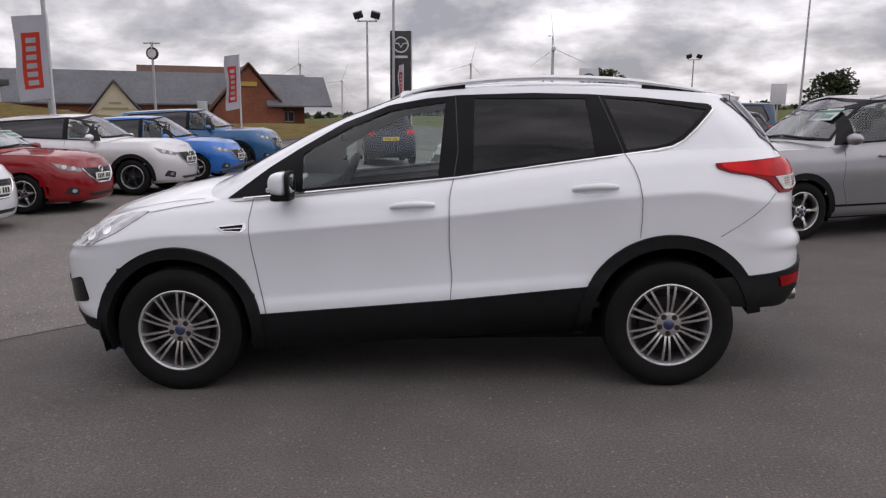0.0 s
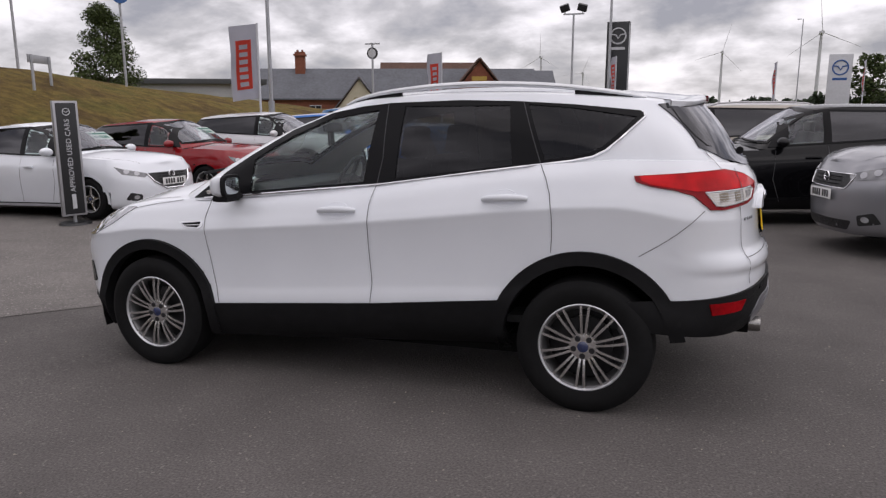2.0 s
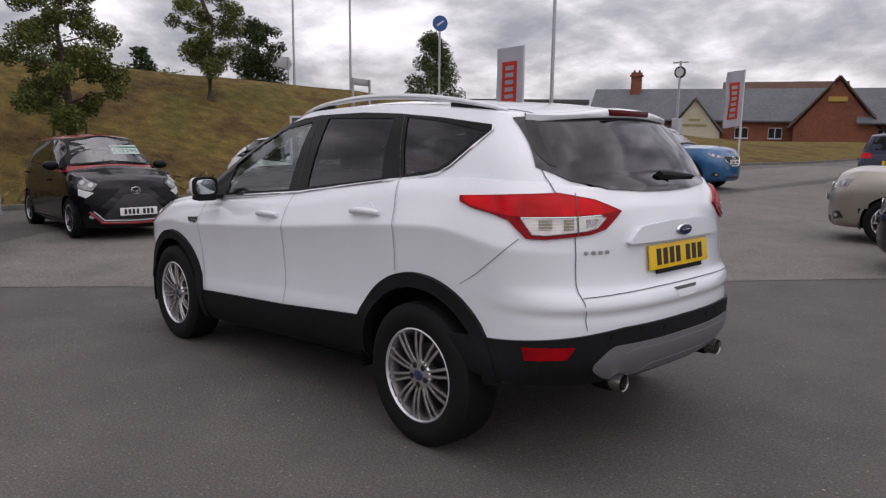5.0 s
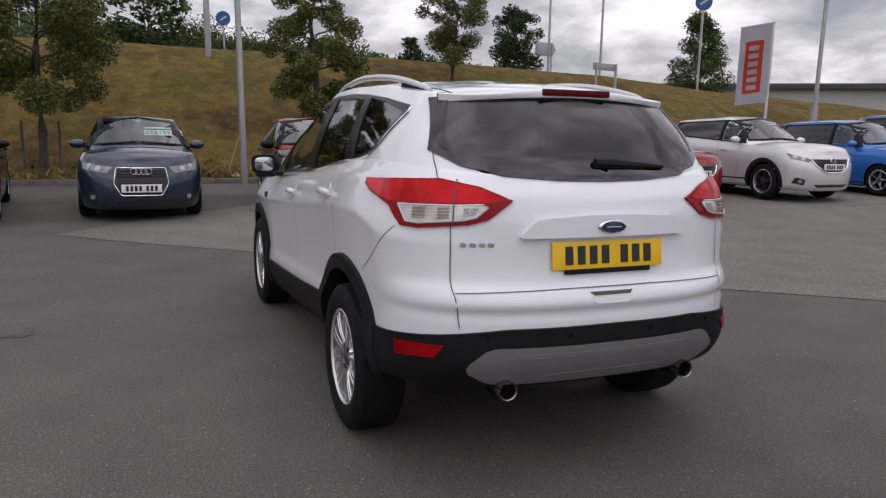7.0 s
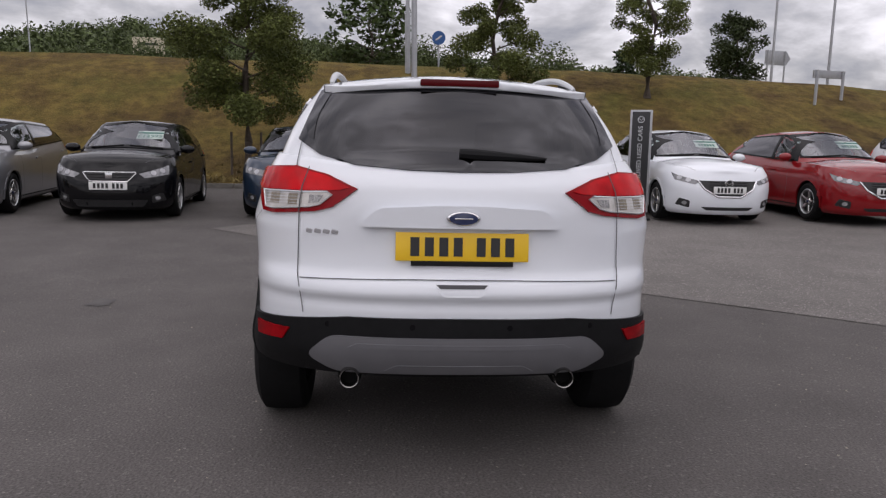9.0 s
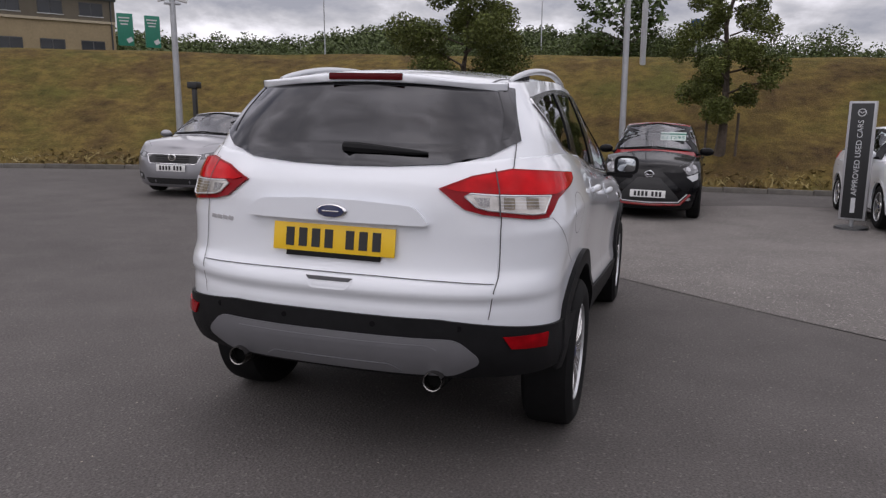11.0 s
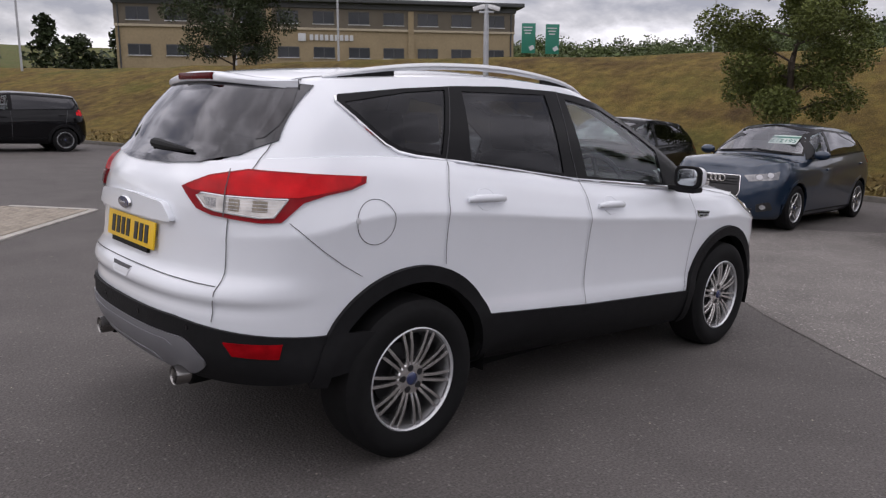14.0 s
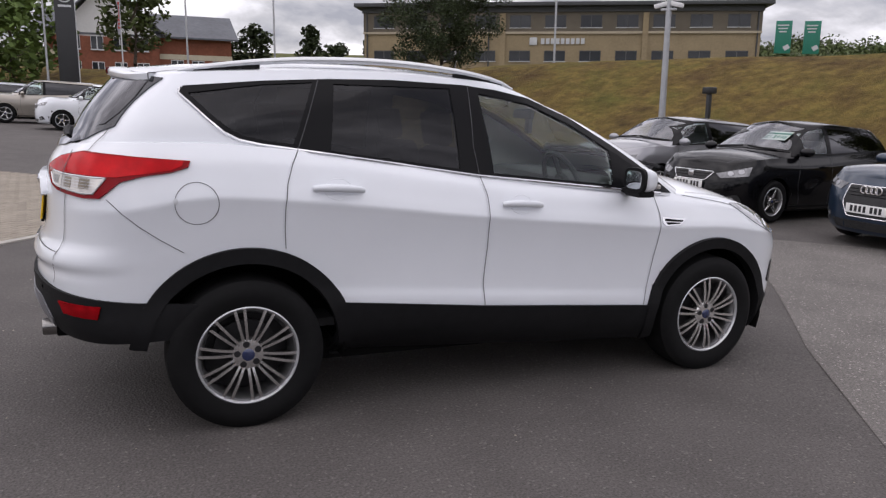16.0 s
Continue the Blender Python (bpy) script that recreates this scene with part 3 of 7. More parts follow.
# ---- the white car ----
def hero():
    car = thing("white_suv", "clean white five-door family SUV with black plastic cladding, parked on tarmac", "car")
    zb = curve_of((-2.2, 0.83), (-2.05, 0.875), (-1.75, 0.965), (-1.4, 1.035), (-1.05, 1.06), (0.2, 1.155), (1.11, 1.262), (1.5, 1.285), (1.9, 1.275), (2.02, 1.255), (2.2, 1.225))
    slope = 0.062
    # rows from the floor to the belt: height at x = 0, front end, back end, half width
    keys = [(0.0, 0.235, -2.00, 1.98, 0.70), (0.12, 0.30, -2.09, 2.06, 0.825), (0.24, 0.40, -2.15, 2.130, 0.868), (0.34, 0.50, -2.18, 2.198, 0.880), (0.37, 0.53, -2.185, 2.214, 0.877),
            (0.43, 0.59, -2.195, 2.226, 0.866), (0.53, 0.69, -2.203, 2.228, 0.863), (0.562, 0.722, -2.204, 2.222, 0.8635), (0.59, 0.75, -2.205, 2.238, 0.8645), (0.615, 0.775, -2.204, 2.230, 0.866), (0.66, 0.82, -2.20, 2.192, 0.870), (0.735, 0.905, -2.17, 2.178, 0.881), (0.76, 0.93, -2.165, 2.176, 0.8855), (0.785, 0.951, -2.152, 2.175, 0.880),
            (0.84, 1.00, -2.12, 2.174, 0.862), (0.92, 1.075, -2.07, 2.160, 0.832), (1.0, 1.14, -2.02, 2.105, 0.790)]
    fz, ff, fr, fw = (curve_of(*[(k[0], k[i]) for k in keys]) for i in (1, 2, 3, 4))
    flare = curve_of((0.0, 0.0), (0.3, 0.6), (0.6, 1.0), (0.8, 0.5), (1.0, 0.0))
    rows = []
    N = 92
    for j in range(N + 1):
        s = j / N
        top = fw(s)

        def wide(x, s=s, top=top):
            taper = 1 - 0.050 * max(0, (-x - 0.9) / 1.2) ** 2 - 0.115 * max(0, (x - 1.2) / 1.1) ** 2
            hump = flare(s) * (0.014 * math.exp(-((x - 1.4) / 0.46) ** 2) + 0.012 * math.exp(-((x + 1.33) / 0.5) ** 2))
            ridge = 0.005 * math.exp(-((s - 0.592) / 0.022) ** 2) * min(1, max(0, (x - 1.62) / 0.25))
            return top * taper + hump + ridge
        row = []
        for x, y in outline(ff(s), fr(s), wide, 0.62, 0.50, 2.5, 2.55, 16, 80, 20):
            zlow = fz(s) + slope * min(max(x, -1.7), 1.3)
            zlow = min(zlow, zb(x))
            k = max(0.0, (s - 0.5) / 0.5)
            end = ease((x - 1.48) / 0.42) if x > 0 else max(0.0, min(1.0, (-x - 1.70) / 0.35))
            base = fz(s) - 0.02 if x > 0 else fz(s) * (1 - 0.06 * ease((s - 0.2) / 0.2))
            z = zlow * (1 - k) + k * (zb(x) - (fz(1.0) - fz(s)) * (0.62 + 0.24 * ease((x + 1.55) / 0.7)))
            if end > 0:
                flat = base * (1 - k) + k * (zb(x) - (fz(1.0) - fz(s)) * (0.95 if x > 0 else 0.72))
                z = z * (1 - end) + flat * end
            row.append((x, y, z))
        rows.append(row)
    crown = curve_of((-2.2, 0.03), (-2.0, 0.075), (-1.6, 0.085), (-1.25, 0.10), (-0.9, 0.06), (2.2, 0.03))
    deck = []
    for f in (0.96, 0.9, 0.8, 0.65, 0.5, 0.33, 0.16, 0.0):
        deck.append([(x, y * f, z + crown(x) * (1 - f * f)) for x, y, z in rows[-1]])
    lower = shell(rows + deck)

    def rows_glass():
        out = []
        rim = curve_of((-0.3, 1.585), (-0.12, 1.605), (0.2, 1.63), (0.6, 1.64), (1.0, 1.628), (1.4, 1.60), (1.7, 1.572), (1.9, 1.55))
        w0 = curve_of((-1.3, 0.80), (-0.8, 0.812), (0, 0.80), (0.6, 0.786), (1.1, 0.776), (1.6, 0.764), (2.05, 0.722))
        w1 = curve_of((-0.3, 0.575), (0.2, 0.605), (0.8, 0.612), (1.2, 0.605), (1.6, 0.59), (1.9, 0.57))
        xf = curve_of((0, -1.24), (0.42, -0.89), (0.70, -0.60), (0.895, -0.34), (1.0, -0.14))
        xr = curve_of((0, 2.078), (0.5, 1.990), (0.88, 1.900), (1.0, 1.866))
        M = 44
        for j in range(M + 1):
            s = j / M
            bul = 0.022 * math.sin(math.pi * s)
            ring = outline(xf(s), xr(s), lambda x: w0(x) * (1 - s) + w1(x) * s + bul, 0.45, 0.40, 4.6, 2.6, 70, 170, 40)
            row = []
            for x, y in ring:
                lo = zb(max(x, -1.05)) - 0.012 + 0.10 * max(0, min(1, (-x - 0.75) / 0.5)) * (1 - (y / 0.8) ** 2)
                row.append((x, y, lo * (1 - s) + rim(x) * s))
            out.append(row)
        for f in (0.93, 0.85, 0.72, 0.55, 0.36, 0.18, 0.0):
            out.append([(x, y * f, z + 0.052 * (1 - f * f) * (1 if x < 1.6 else 1 - (x - 1.6) * 0.5)) for x, y, z in out[M]])
        return out
    upper = shell(rows_glass())
    skin = Skin([lower, upper])

    WIN = [(-1.05, 1.064), (-0.85, 1.078), (0.2, 1.160), (1.11, 1.268), (1.27, 1.286), (1.36, 1.304), (1.425, 1.337), (1.49, 1.392), (1.602, 1.495), (1.585, 1.522), (1.25, 1.562),
           (0.94, 1.588), (0.63, 1.602), (0.227, 1.599), (0.045, 1.585), (-0.158, 1.551), (-0.413, 1.46), (-0.668, 1.318), (-0.825, 1.223)]
    FRONT = [(-0.635, 1.110), (0.105, 1.168), (0.150, 1.562), (-0.155, 1.520), (-0.409, 1.420), (-0.635, 1.294)]
    REAR = [(0.295, 1.188), (0.955, 1.262), (0.915, 1.566), (0.31, 1.578)]
    QUART = [(1.125, 1.286), (1.27, 1.303), (1.35, 1.320), (1.41, 1.350), (1.47, 1.400), (1.568, 1.492), (1.25, 1.545), (1.015, 1.568)]
    BACK = [(-0.645, 1.345), (-0.56, 1.298), (-0.42, 1.264), (-0.2, 1.248), (0.0, 1.244), (0.2, 1.248), (0.42, 1.264), (0.56, 1.298), (0.645, 1.345), (0.575, 1.535), (0.40, 1.552), (0.0, 1.560), (-0.40, 1.552), (-0.575, 1.535)]
    SHIELD = [(-0.56, 1.205), (-0.4, 1.235), (0.0, 1.245), (0.4, 1.235), (0.56, 1.205), (0.495, 1.40), (0.455, 1.595), (0.0, 1.64), (-0.455, 1.595), (-0.495, 1.40)]
    ARCH_F, ARCH_R, HZ = (-1.345, 0.345), (1.345, 0.345), 0.345

    def near_arch(c, r):
        return min(math.hypot(c.x - ARCH_F[0], c.z - HZ), math.hypot(c.x - ARCH_R[0], c.z - HZ)) < r

    holes = [grown(p, 0.012) for p in (FRONT, REAR, QUART)]
    back, shield = grown(BACK, 0.002), grown(SHIELD, -0.008)

    def drop_lower(c):
        if abs(c.y) > 0.5 and near_arch(c, 0.455):
            return True
        if c.z < 0.40 + 0.066 * c.x and -0.95 < c.x < 0.95:
            return True
        if c.x > 1.70 and c.z < 0.555:
            return True
        if c.x > 1.95 and inside(back, c.y, c.z):
            return True
        return c.z > zb(c.x) + 0.003 and -1.1 < c.x

    def drop_upper(c):
        if abs(c.y) > 0.45 and any(inside(h, c.x, c.z) for h in holes):
            return True
        if c.x > 1.8 and inside(back, c.y, c.z):
            return True
        return c.x < -0.1 and inside(shield, c.y, c.z) and c.x < -0.2

    body = part("body", shell_bm(*lower, drop_lower), WHITE, car, "white painted body")
    part("roof", shell_bm(*upper, drop_upper), WHITE, car, "white painted roof and pillars")
    part("headlining", shell_bm(*upper, drop_upper, 0.03), LINING, car, "pale grey roof and pillar lining")
    part("inner_shell", shell_bm(*lower, drop_lower, 0.035), CABIN, car, "dark inner lining")

    # wheel housings: dark half drums
    for cx in (ARCH_F[0], ARCH_R[0]):
        for s in (-1, 1):
            bm = bmesh.new()
            last = None
            a0, a1 = (-8, 196) if cx < 0 else (13, 188)
            for i in range(21):
                a = radians(a0 + (a1 - a0) * i / 20)
                x, z = cx + 0.452 * math.cos(a), HZ + 0.452 * math.sin(a)
                now = (bm.verts.new((x, s * 0.862, z)), bm.verts.new((x, s * 0.52, z)))
                if last:
                    bm.faces.new((last[0], now[0], now[1], last[1]))
                last = now
            ring = [bm.verts.new((cx + 0.455 * math.cos(radians(a0 + (a1 - a0) * i / 20)), s * 0.52, HZ + 0.455 * math.sin(radians(a0 + (a1 - a0) * i / 20)))) for i in range(21)]
            bm.faces.new(ring)
            part("wheel_housing", bm, WELL, car, "black wheel housing")
    part("underbody", box((2.95, 1.42, 0.12), (-0.30, 0, 0.285), 0.03), WELL, car, "black underbody")
    part("rear_floor", box((0.44, 0.92, 0.10), (1.86, 0, 0.495), 0.02), WELL, car, "black rear floor and silencer box")

    # cladding
    both("front_arch_trim", skin.patch("L", arc_poly(-1.345, HZ, 0.405, 0.468, -14, 196, 44), 0.024, 0.06, 0.022), TRIM, car, "black wheel arch trim")
    both("rear_arch_trim", skin.patch("L", arc_poly(1.345, HZ, 0.425, 0.495, 8, 188, 44), 0.022, 0.06, 0.022), TRIM, car, "black wheel arch trim")
    both("sill_trim", skin.patch("L", [(-0.90, 0.235), (0.94, 0.30), (0.935, 0.368), (0.905, 0.565), (0.16, 0.500), (-0.86, 0.436), (-0.93, 0.43)], 0.014, 0.03, 0.06), TRIM, car, "black sill cladding")
    both("front_valance", skin.patch("L", [(-1.79, 0.33), (-2.06, 0.36), (-2.07, 0.42), (-1.80, 0.40)], 0.012, 0.03, 0.05), TRIM, car)

    bumper = part("rear_bumper", skin.patch("C", [(-72.0, 0.465), (-64, 0.447), (-45, 0.430), (-24, 0.42), (0, 0.42), (24, 0.42), (45, 0.430), (64, 0.447), (72.0, 0.465), (68.5, 0.595), (55, 0.608), (38, 0.636),
                                                  (24, 0.662), (0, 0.664), (-24, 0.662), (-38, 0.636), (-55, 0.608), (-68.5, 0.595)], 0.014, 0.04, 0.03, scale_u=0.017), TRIM, car, "black textured rear bumper")
    skid = skin.patch("B", rounded([(-0.49, 0.436), (0.49, 0.436), (0.605, 0.503), (0.51, 0.588), (-0.51, 0.588), (-0.605, 0.503)], 0.04), 0.020, 0.05, 0.03)
    skid = part("skid_plate", skid, SKID, car, "satin grey skid plate")
    part("skid_ridge", skin.patch("B", rounded([(-0.44, 0.545), (0.44, 0.545), (0.40, 0.563), (-0.40, 0.563)], 0.008, 2), 0.023, 0.012, 0.05), SKID, skid)
    part("skid_lip", skin.patch("B", rounded([(-0.30, 0.449), (0.30, 0.449), (0.25, 0.480), (-0.25, 0.480)], 0.012, 2), 0.023, 0.012, 0.05), SKID, skid)
    refl = [(-47.2, 0.538), (-38.6, 0.548), (-36.8, 0.597), (-47.8, 0.594)]
    both("reflector", skin.patch("C", rounded(refl, 0.01, 2), 0.022, 0.02, 0.04, scale_u=0.017), REFLECTOR, car, "dull red rear reflector")
    for y in (-0.435, 0.425):
        pipe = lathe([(0.035, 0.0), (0.038, -0.003), (0.040, 0.01), (0.039, 0.16), (0.034, 0.16), (0.033, 0.006), (0.035, 0.0)], 24)
        ob = part("exhaust_tip", pipe, PIPE, car, "chrome exhaust tip")
        ob.matrix_basis = Matrix.Translation((2.192, y, 0.412)) @ Matrix.Rotation(radians(90), 4, "Z")
        # added black ring: stands in for the shade of the cut-out round the pipe
        part("exhaust_shade_ring", lathe([(0.0395, 0.055), (0.046, 0.056), (0.048, 0.062), (0.048, 0.14), (0.0395, 0.14)], 24), WELL, ob, "black ring added for shade in the cut-out round the pipe")
        part("exhaust_bore", cyl(0.036, 0.036, 0.01, (0, 0.05, 0), "Y", 20), WELL, ob)
    for y in (-0.52, -0.19, 0.19, 0.52):
        p, nrm = skin.hit("B", y, 0.63)
        s = part("parking_sensor", cyl(0.011, 0.011, 0.006, (0, 0, 0), "X", 14), GLOSSBLACK, car)
        s.matrix_basis = Matrix.Translation(p + Vector((0.013, 0, 0)))

    # windows
    both("window_surround", skin.patch("L", WIN, 0.006, 0.02, 0.03, [FRONT, REAR, QUART]), GLOSSBLACK, car, "gloss black window surround")
    both("front_window", skin.patch("L", grown(FRONT, 0.004), 0.001, 0.0, 0.07), CLEARGLASS, car, "lightly tinted front door window")
    both("rear_window", skin.patch("L", grown(REAR, 0.004), 0.001, 0.0, 0.07), SIDEPRIVACY, car, "dark privacy glass")
    both("quarter_window", skin.patch("L", grown(QUART, 0.004), 0.001, 0.0, 0.07), SIDEPRIVACY, car, "dark privacy glass")
    part("tailgate_window", skin.patch("B", grown(BACK, 0.02), 0.007, 0.010, 0.03), PRIVACY, car, "dark privacy rear screen")
    both("tailgate_fin", skin.patch("C", [(-44.2, 1.545), (-47.5, 1.540), (-46.8, 1.46), (-44.6, 1.39), (-41.6, 1.345), (-39.6, 1.338), (-40.6, 1.37), (-42.6, 1.44)], 0.0095, 0.012, 0.03, scale_u=0.017), FRIT, car, "gloss black glass side fin")
    part("windscreen", skin.patch("F", grown(SHIELD, 0.01), 0.002, 0.0, 0.08), SCREENGLASS, car, "clear windscreen")
    part("windscreen_edge", skin.patch("F", grown(SHIELD, 0.012), 0.0035, 0.02, 0.06, [grown(SHIELD, -0.035)]), GLOSSBLACK, car, "black windscreen edge")
    both("belt_moulding", skin.bar("L", [(-0.96, 1.066), (-0.85, 1.074), (0.2, 1.156), (1.11, 1.264), (1.27, 1.282), (1.365, 1.300), (1.43, 1.332), (1.495, 1.387), (1.607, 1.494), (1.596, 1.515)], 0.0065, 0.004), CHROME, car, "bright window moulding")

    # panel gaps
    for pts in ([(-0.905, 1.06), (-0.925, 0.95), (-0.915, 0.80), (-0.885, 0.60), (-0.855, 0.44), (-0.83, 0.31)],
                [(0.205, 1.60), (0.215, 1.30), (0.19, 1.155), (0.165, 1.05), (0.160, 0.80), (0.172, 0.62), (0.160, 0.50), (0.16, 0.30)],
                [(0.985, 1.585), (1.105, 1.27), (1.145, 1.20), (1.172, 1.12), (1.185, 1.02), (1.186, 0.92), (1.180, 0.83)],
                [(1.905, 1.046), (1.85, 0.992), (1.785, 0.937), (1.705, 0.880), (1.61, 0.822)],
                [(-1.55, 0.985), (-1.35, 1.02), (-1.13, 1.05)]):
        both("shut_line", skin.line("L", pts, 0.0038 if pts[0][1] != 1.046 else 0.0028, 0.0030 if pts[0][1] < 1.3 else 0.0075), SEAM, car)
    gate = [(-0.56, 1.53), (-0.60, 1.47), (-0.65, 1.33), (-0.66, 1.24), (-0.64, 1.1), (-0.645, 0.82), (-0.63, 0.74), (-0.62, 0.665)]
    both("tailgate_gap", skin.line("B", gate, 0.0042, 0.0045), SEAM, car)
    part("bumper_gap", skin.line("B", [(-0.635, 0.800), (-0.45, 0.806), (-0.2, 0.811), (0.2, 0.811), (0.45, 0.806), (0.635, 0.800)], 0.004, 0.004), SEAM, car)
    both("roof_joint", skin.line("T", [(-0.05, -0.50), (0.6, -0.545), (1.3, -0.53), (1.80, -0.50)], 0.012), SEAM, car)

    # tail lamps, round the corner
    lamp = [(-65.5, 1.208), (-49, 1.223), (-40, 1.229), (-31.0, 1.2), (-23.8, 1.153), (-29.0, 1.08), (-33, 1.061), (-43.5, 1.043), (-47.5, 1.047), (-51.5, 1.117), (-56, 1.143), (-61.5, 1.160), (-65.2, 1.183)]
    tl, tr = both("tail_lamp", skin.patch("C", lamp, 0.012, 0.03, 0.03, scale_u=0.017), DARKRED, car, "wraparound red and clear tail lamp")
    red = [(-64.0, 1.2065), (-49, 1.216), (-40, 1.221), (-31.5, 1.194), (-25.4, 1.155), (-27.5, 1.145), (-36, 1.139), (-50.5, 1.134), (-56, 1.151), (-61.5, 1.168), (-63.8, 1.186)]
    rl = skin.patch("C", red, 0.016, 0.006, 0.03, scale_u=0.017)
    part("red_lens", mirrored(rl), REDLENS, tr, "bright red lens")
    part("red_lens", rl, REDLENS, tl, "bright red lens")
    clear = [(-48.5, 1.128), (-36, 1.132), (-30.3, 1.137), (-29.0, 1.127), (-31.5, 1.089), (-34, 1.078), (-43.5, 1.061), (-46.2, 1.064)]
    cl = skin.patch("C", clear, 0.016, 0.006, 0.03, scale_u=0.017)
    part("clear_lens", mirrored(cl), CLEARLENS, tr, "clear reversing lens")
    part("clear_lens", cl, CLEARLENS, tl, "clear reversing lens")
    for u, r in ((-43.4, 1.45), (-38.2, 1.15)):
        bowl = skin.patch("C", rounded([(u - r, 1.080), (u + r, 1.082), (u + r, 1.126), (u - r, 1.122)], 0.012, 3), 0.0172, 0.002, 0.02, scale_u=0.017)
        part("bulb", mirrored(bowl), BULB, tr, "amber-grey bulb behind the lens")
        part("bulb", bowl, BULB, tl, "amber-grey bulb behind the lens")
    frame_ = skin.bar("C", clear + [clear[0]], 0.0035, 0.0165, 5, step=3.0)
    part("lens_frame", mirrored(frame_), RAIL, tr, "bright inner lamp frame")
    part("lens_frame", frame_, RAIL, tl, "bright inner lamp frame")
    for z in (1.084, 1.096, 1.108, 1.120):
        rib = skin.line("C", [(-46.5, z), (-36.0, z + 0.005)], 0.0016, 0.0178)
        part("lens_rib", mirrored(rib), SATIN, tr)
        part("lens_rib", rib, SATIN, tl)
    facets = skin.patch("C", [(-34.2, 1.090), (-31.9, 1.096), (-31.0, 1.124), (-34.2, 1.122)], 0.0172, 0.002, 0.02, scale_u=0.017)
    part("reflector_panel", mirrored(facets), FACETS, tr, "mottled reversing reflector")
    part("reflector_panel", facets, FACETS, tl, "mottled reversing reflector")
    both("tail_lamp_gap", skin.line("C", [(-36.2, 1.222), (-36.2, 1.15), (-36.2, 1.10), (-36.2, 1.056)], 0.005, 0.021), SEAM, car)

    # tailgate dressing
    strip = skin.patch("B", rounded([(-0.40, 1.012), (0.39, 1.012), (0.325, 1.083), (0.10, 1.096), (-0.10, 1.096), (-0.325, 1.083)], 0.03), 0.028, 0.03, 0.05)
    part("plate_lamp_strip", strip, WHITE, car, "white plate lamp moulding")
    tilt = Matrix.Rotation(radians(90), 4, "Z") @ Matrix.Rotation(radians(-7), 4, "X")
    holder = part("plate_holder", box((0.40, 0.012, 0.03)), TRIM, car)
    holder.matrix_basis = Matrix.Translation((2.190, 0, 0.880)) @ tilt
    plate(car, (2.186, 0, 0.940), tilt, YELLOW, name="rear_number_plate", label="yellow rear number plate with dark bars")
    p, nrm = skin.hit("B", 0, 1.053)
    oval = part("maker_badge", lathe([(0.001, 0.010), (0.058, 0.008), (0.064, 0.004), (0.066, 0.0)], 28, "Z"), CHROME, car, "oval chrome-rimmed blue badge")
    oval.matrix_basis = Matrix.Translation(p + Vector((0.030, 0, 0))) @ Matrix.Rotation(radians(90), 4, "Y") @ Matrix.Diagonal((0.42, 1, 1, 1))
    part("badge_field", lathe([(0.001, 0.0125), (0.054, 0.0105), (0.057, 0.006)], 28, "Z"), BLUEBADGE, oval, "dark blue field")
    part("badge_flourish", box((0.012, 0.070, 0.003), (0.0, 0.0, 0.0125), 0.001), CHROME, oval)
    for i in range(4):
        p, nrm = skin.hit("B", -0.598 + 0.034 * i, 0.985)
        part("badge_bar", box((0.005, 0.028, 0.017), p + nrm * 0.002, 0.002, Matrix.Rotation(radians(-12), 4, "X"), None, 1), SATIN, car, "small chrome badge bar")
    grip = skin.patch("B", rounded([(-0.105, 0.792), (0.105, 0.792), (0.075, 0.750), (-0.075, 0.750)], 0.015), 0.002, 0.006, 0.03)
    part("tailgate_grip", grip, WHITE, car, "moulded tailgate grip")
    # flat strip in the seam colour, painting the shade under the grip's upper edge
    part("grip_painted_shade", skin.patch("B", [(-0.10, 0.795), (0.10, 0.795), (0.085, 0.782), (-0.085, 0.782)], 0.004, 0.004, 0.03), SEAM, car)
    sp = bmesh.new()
    last = None
    for i in range(41):
        u = -47.6 + 95.2 * i / 40
        k = 1 - (abs(u) / 47.6) ** 4
        w = Vector((math.cos(radians(u)), math.sin(radians(u)), 0))
        zl = 1.564 - 0.034 * (u / 47.6) ** 2
        edge = skin.hit("C", u, zl)[0]
        top = skin.hit("T", (edge - w * 0.045).x, (edge - w * 0.045).y)[0].z
        root = edge - w * 0.24
        root.z = skin.hit("T", root.x, root.y)[0].z - 0.002
        over = 0.002 + 0.026 * k
        ring = [root]
        for back, up in ((0.13, 0.009), (0.06, 0.010), (0.012, 0.004), (0.003, -0.002), (0.0, -0.009)):
            q = edge + w * (over - back)
            q.z = top + up * (0.25 + 0.75 * k) - 0.004 * k
            ring.append(q)
        for q, z in ((edge + w * (over - 0.004), zl + 0.004), (edge + w * (over - 0.009), zl), (edge - w * 0.03, zl), (edge - w * 0.24, zl)):
            q.z = z
            ring.append(q)
        now = [sp.verts.new(q) for q in ring]
        if last:
            for e in range(len(now)):
                f = (e + 1) % len(now)
                sp.faces.new((last[e], last[f], now[f], now[e]))
        else:
            sp.faces.new(now)
        last = now
        if i == 20:
            lamp_x, lamp_z = ring[5].x, (top + zl) / 2 - 0.003
    both("spoiler_gap", tube([v.co + w * 0.001 for v in last[:7]], 0.0022, 5), SEAM, car)
    sp.faces.new(last[::-1])
    bmesh.ops.recalc_face_normals(sp, faces=sp.faces)
    part("roof_spoiler", sp, WHITE, car, "white roof spoiler")
    part("high_brake_lamp", box((0.024, 0.33, 0.030), (lamp_x - 0.010, 0, lamp_z + 0.003), 0.008), BRAKERED, car, "dark red high-level brake lamp")
    arm = []
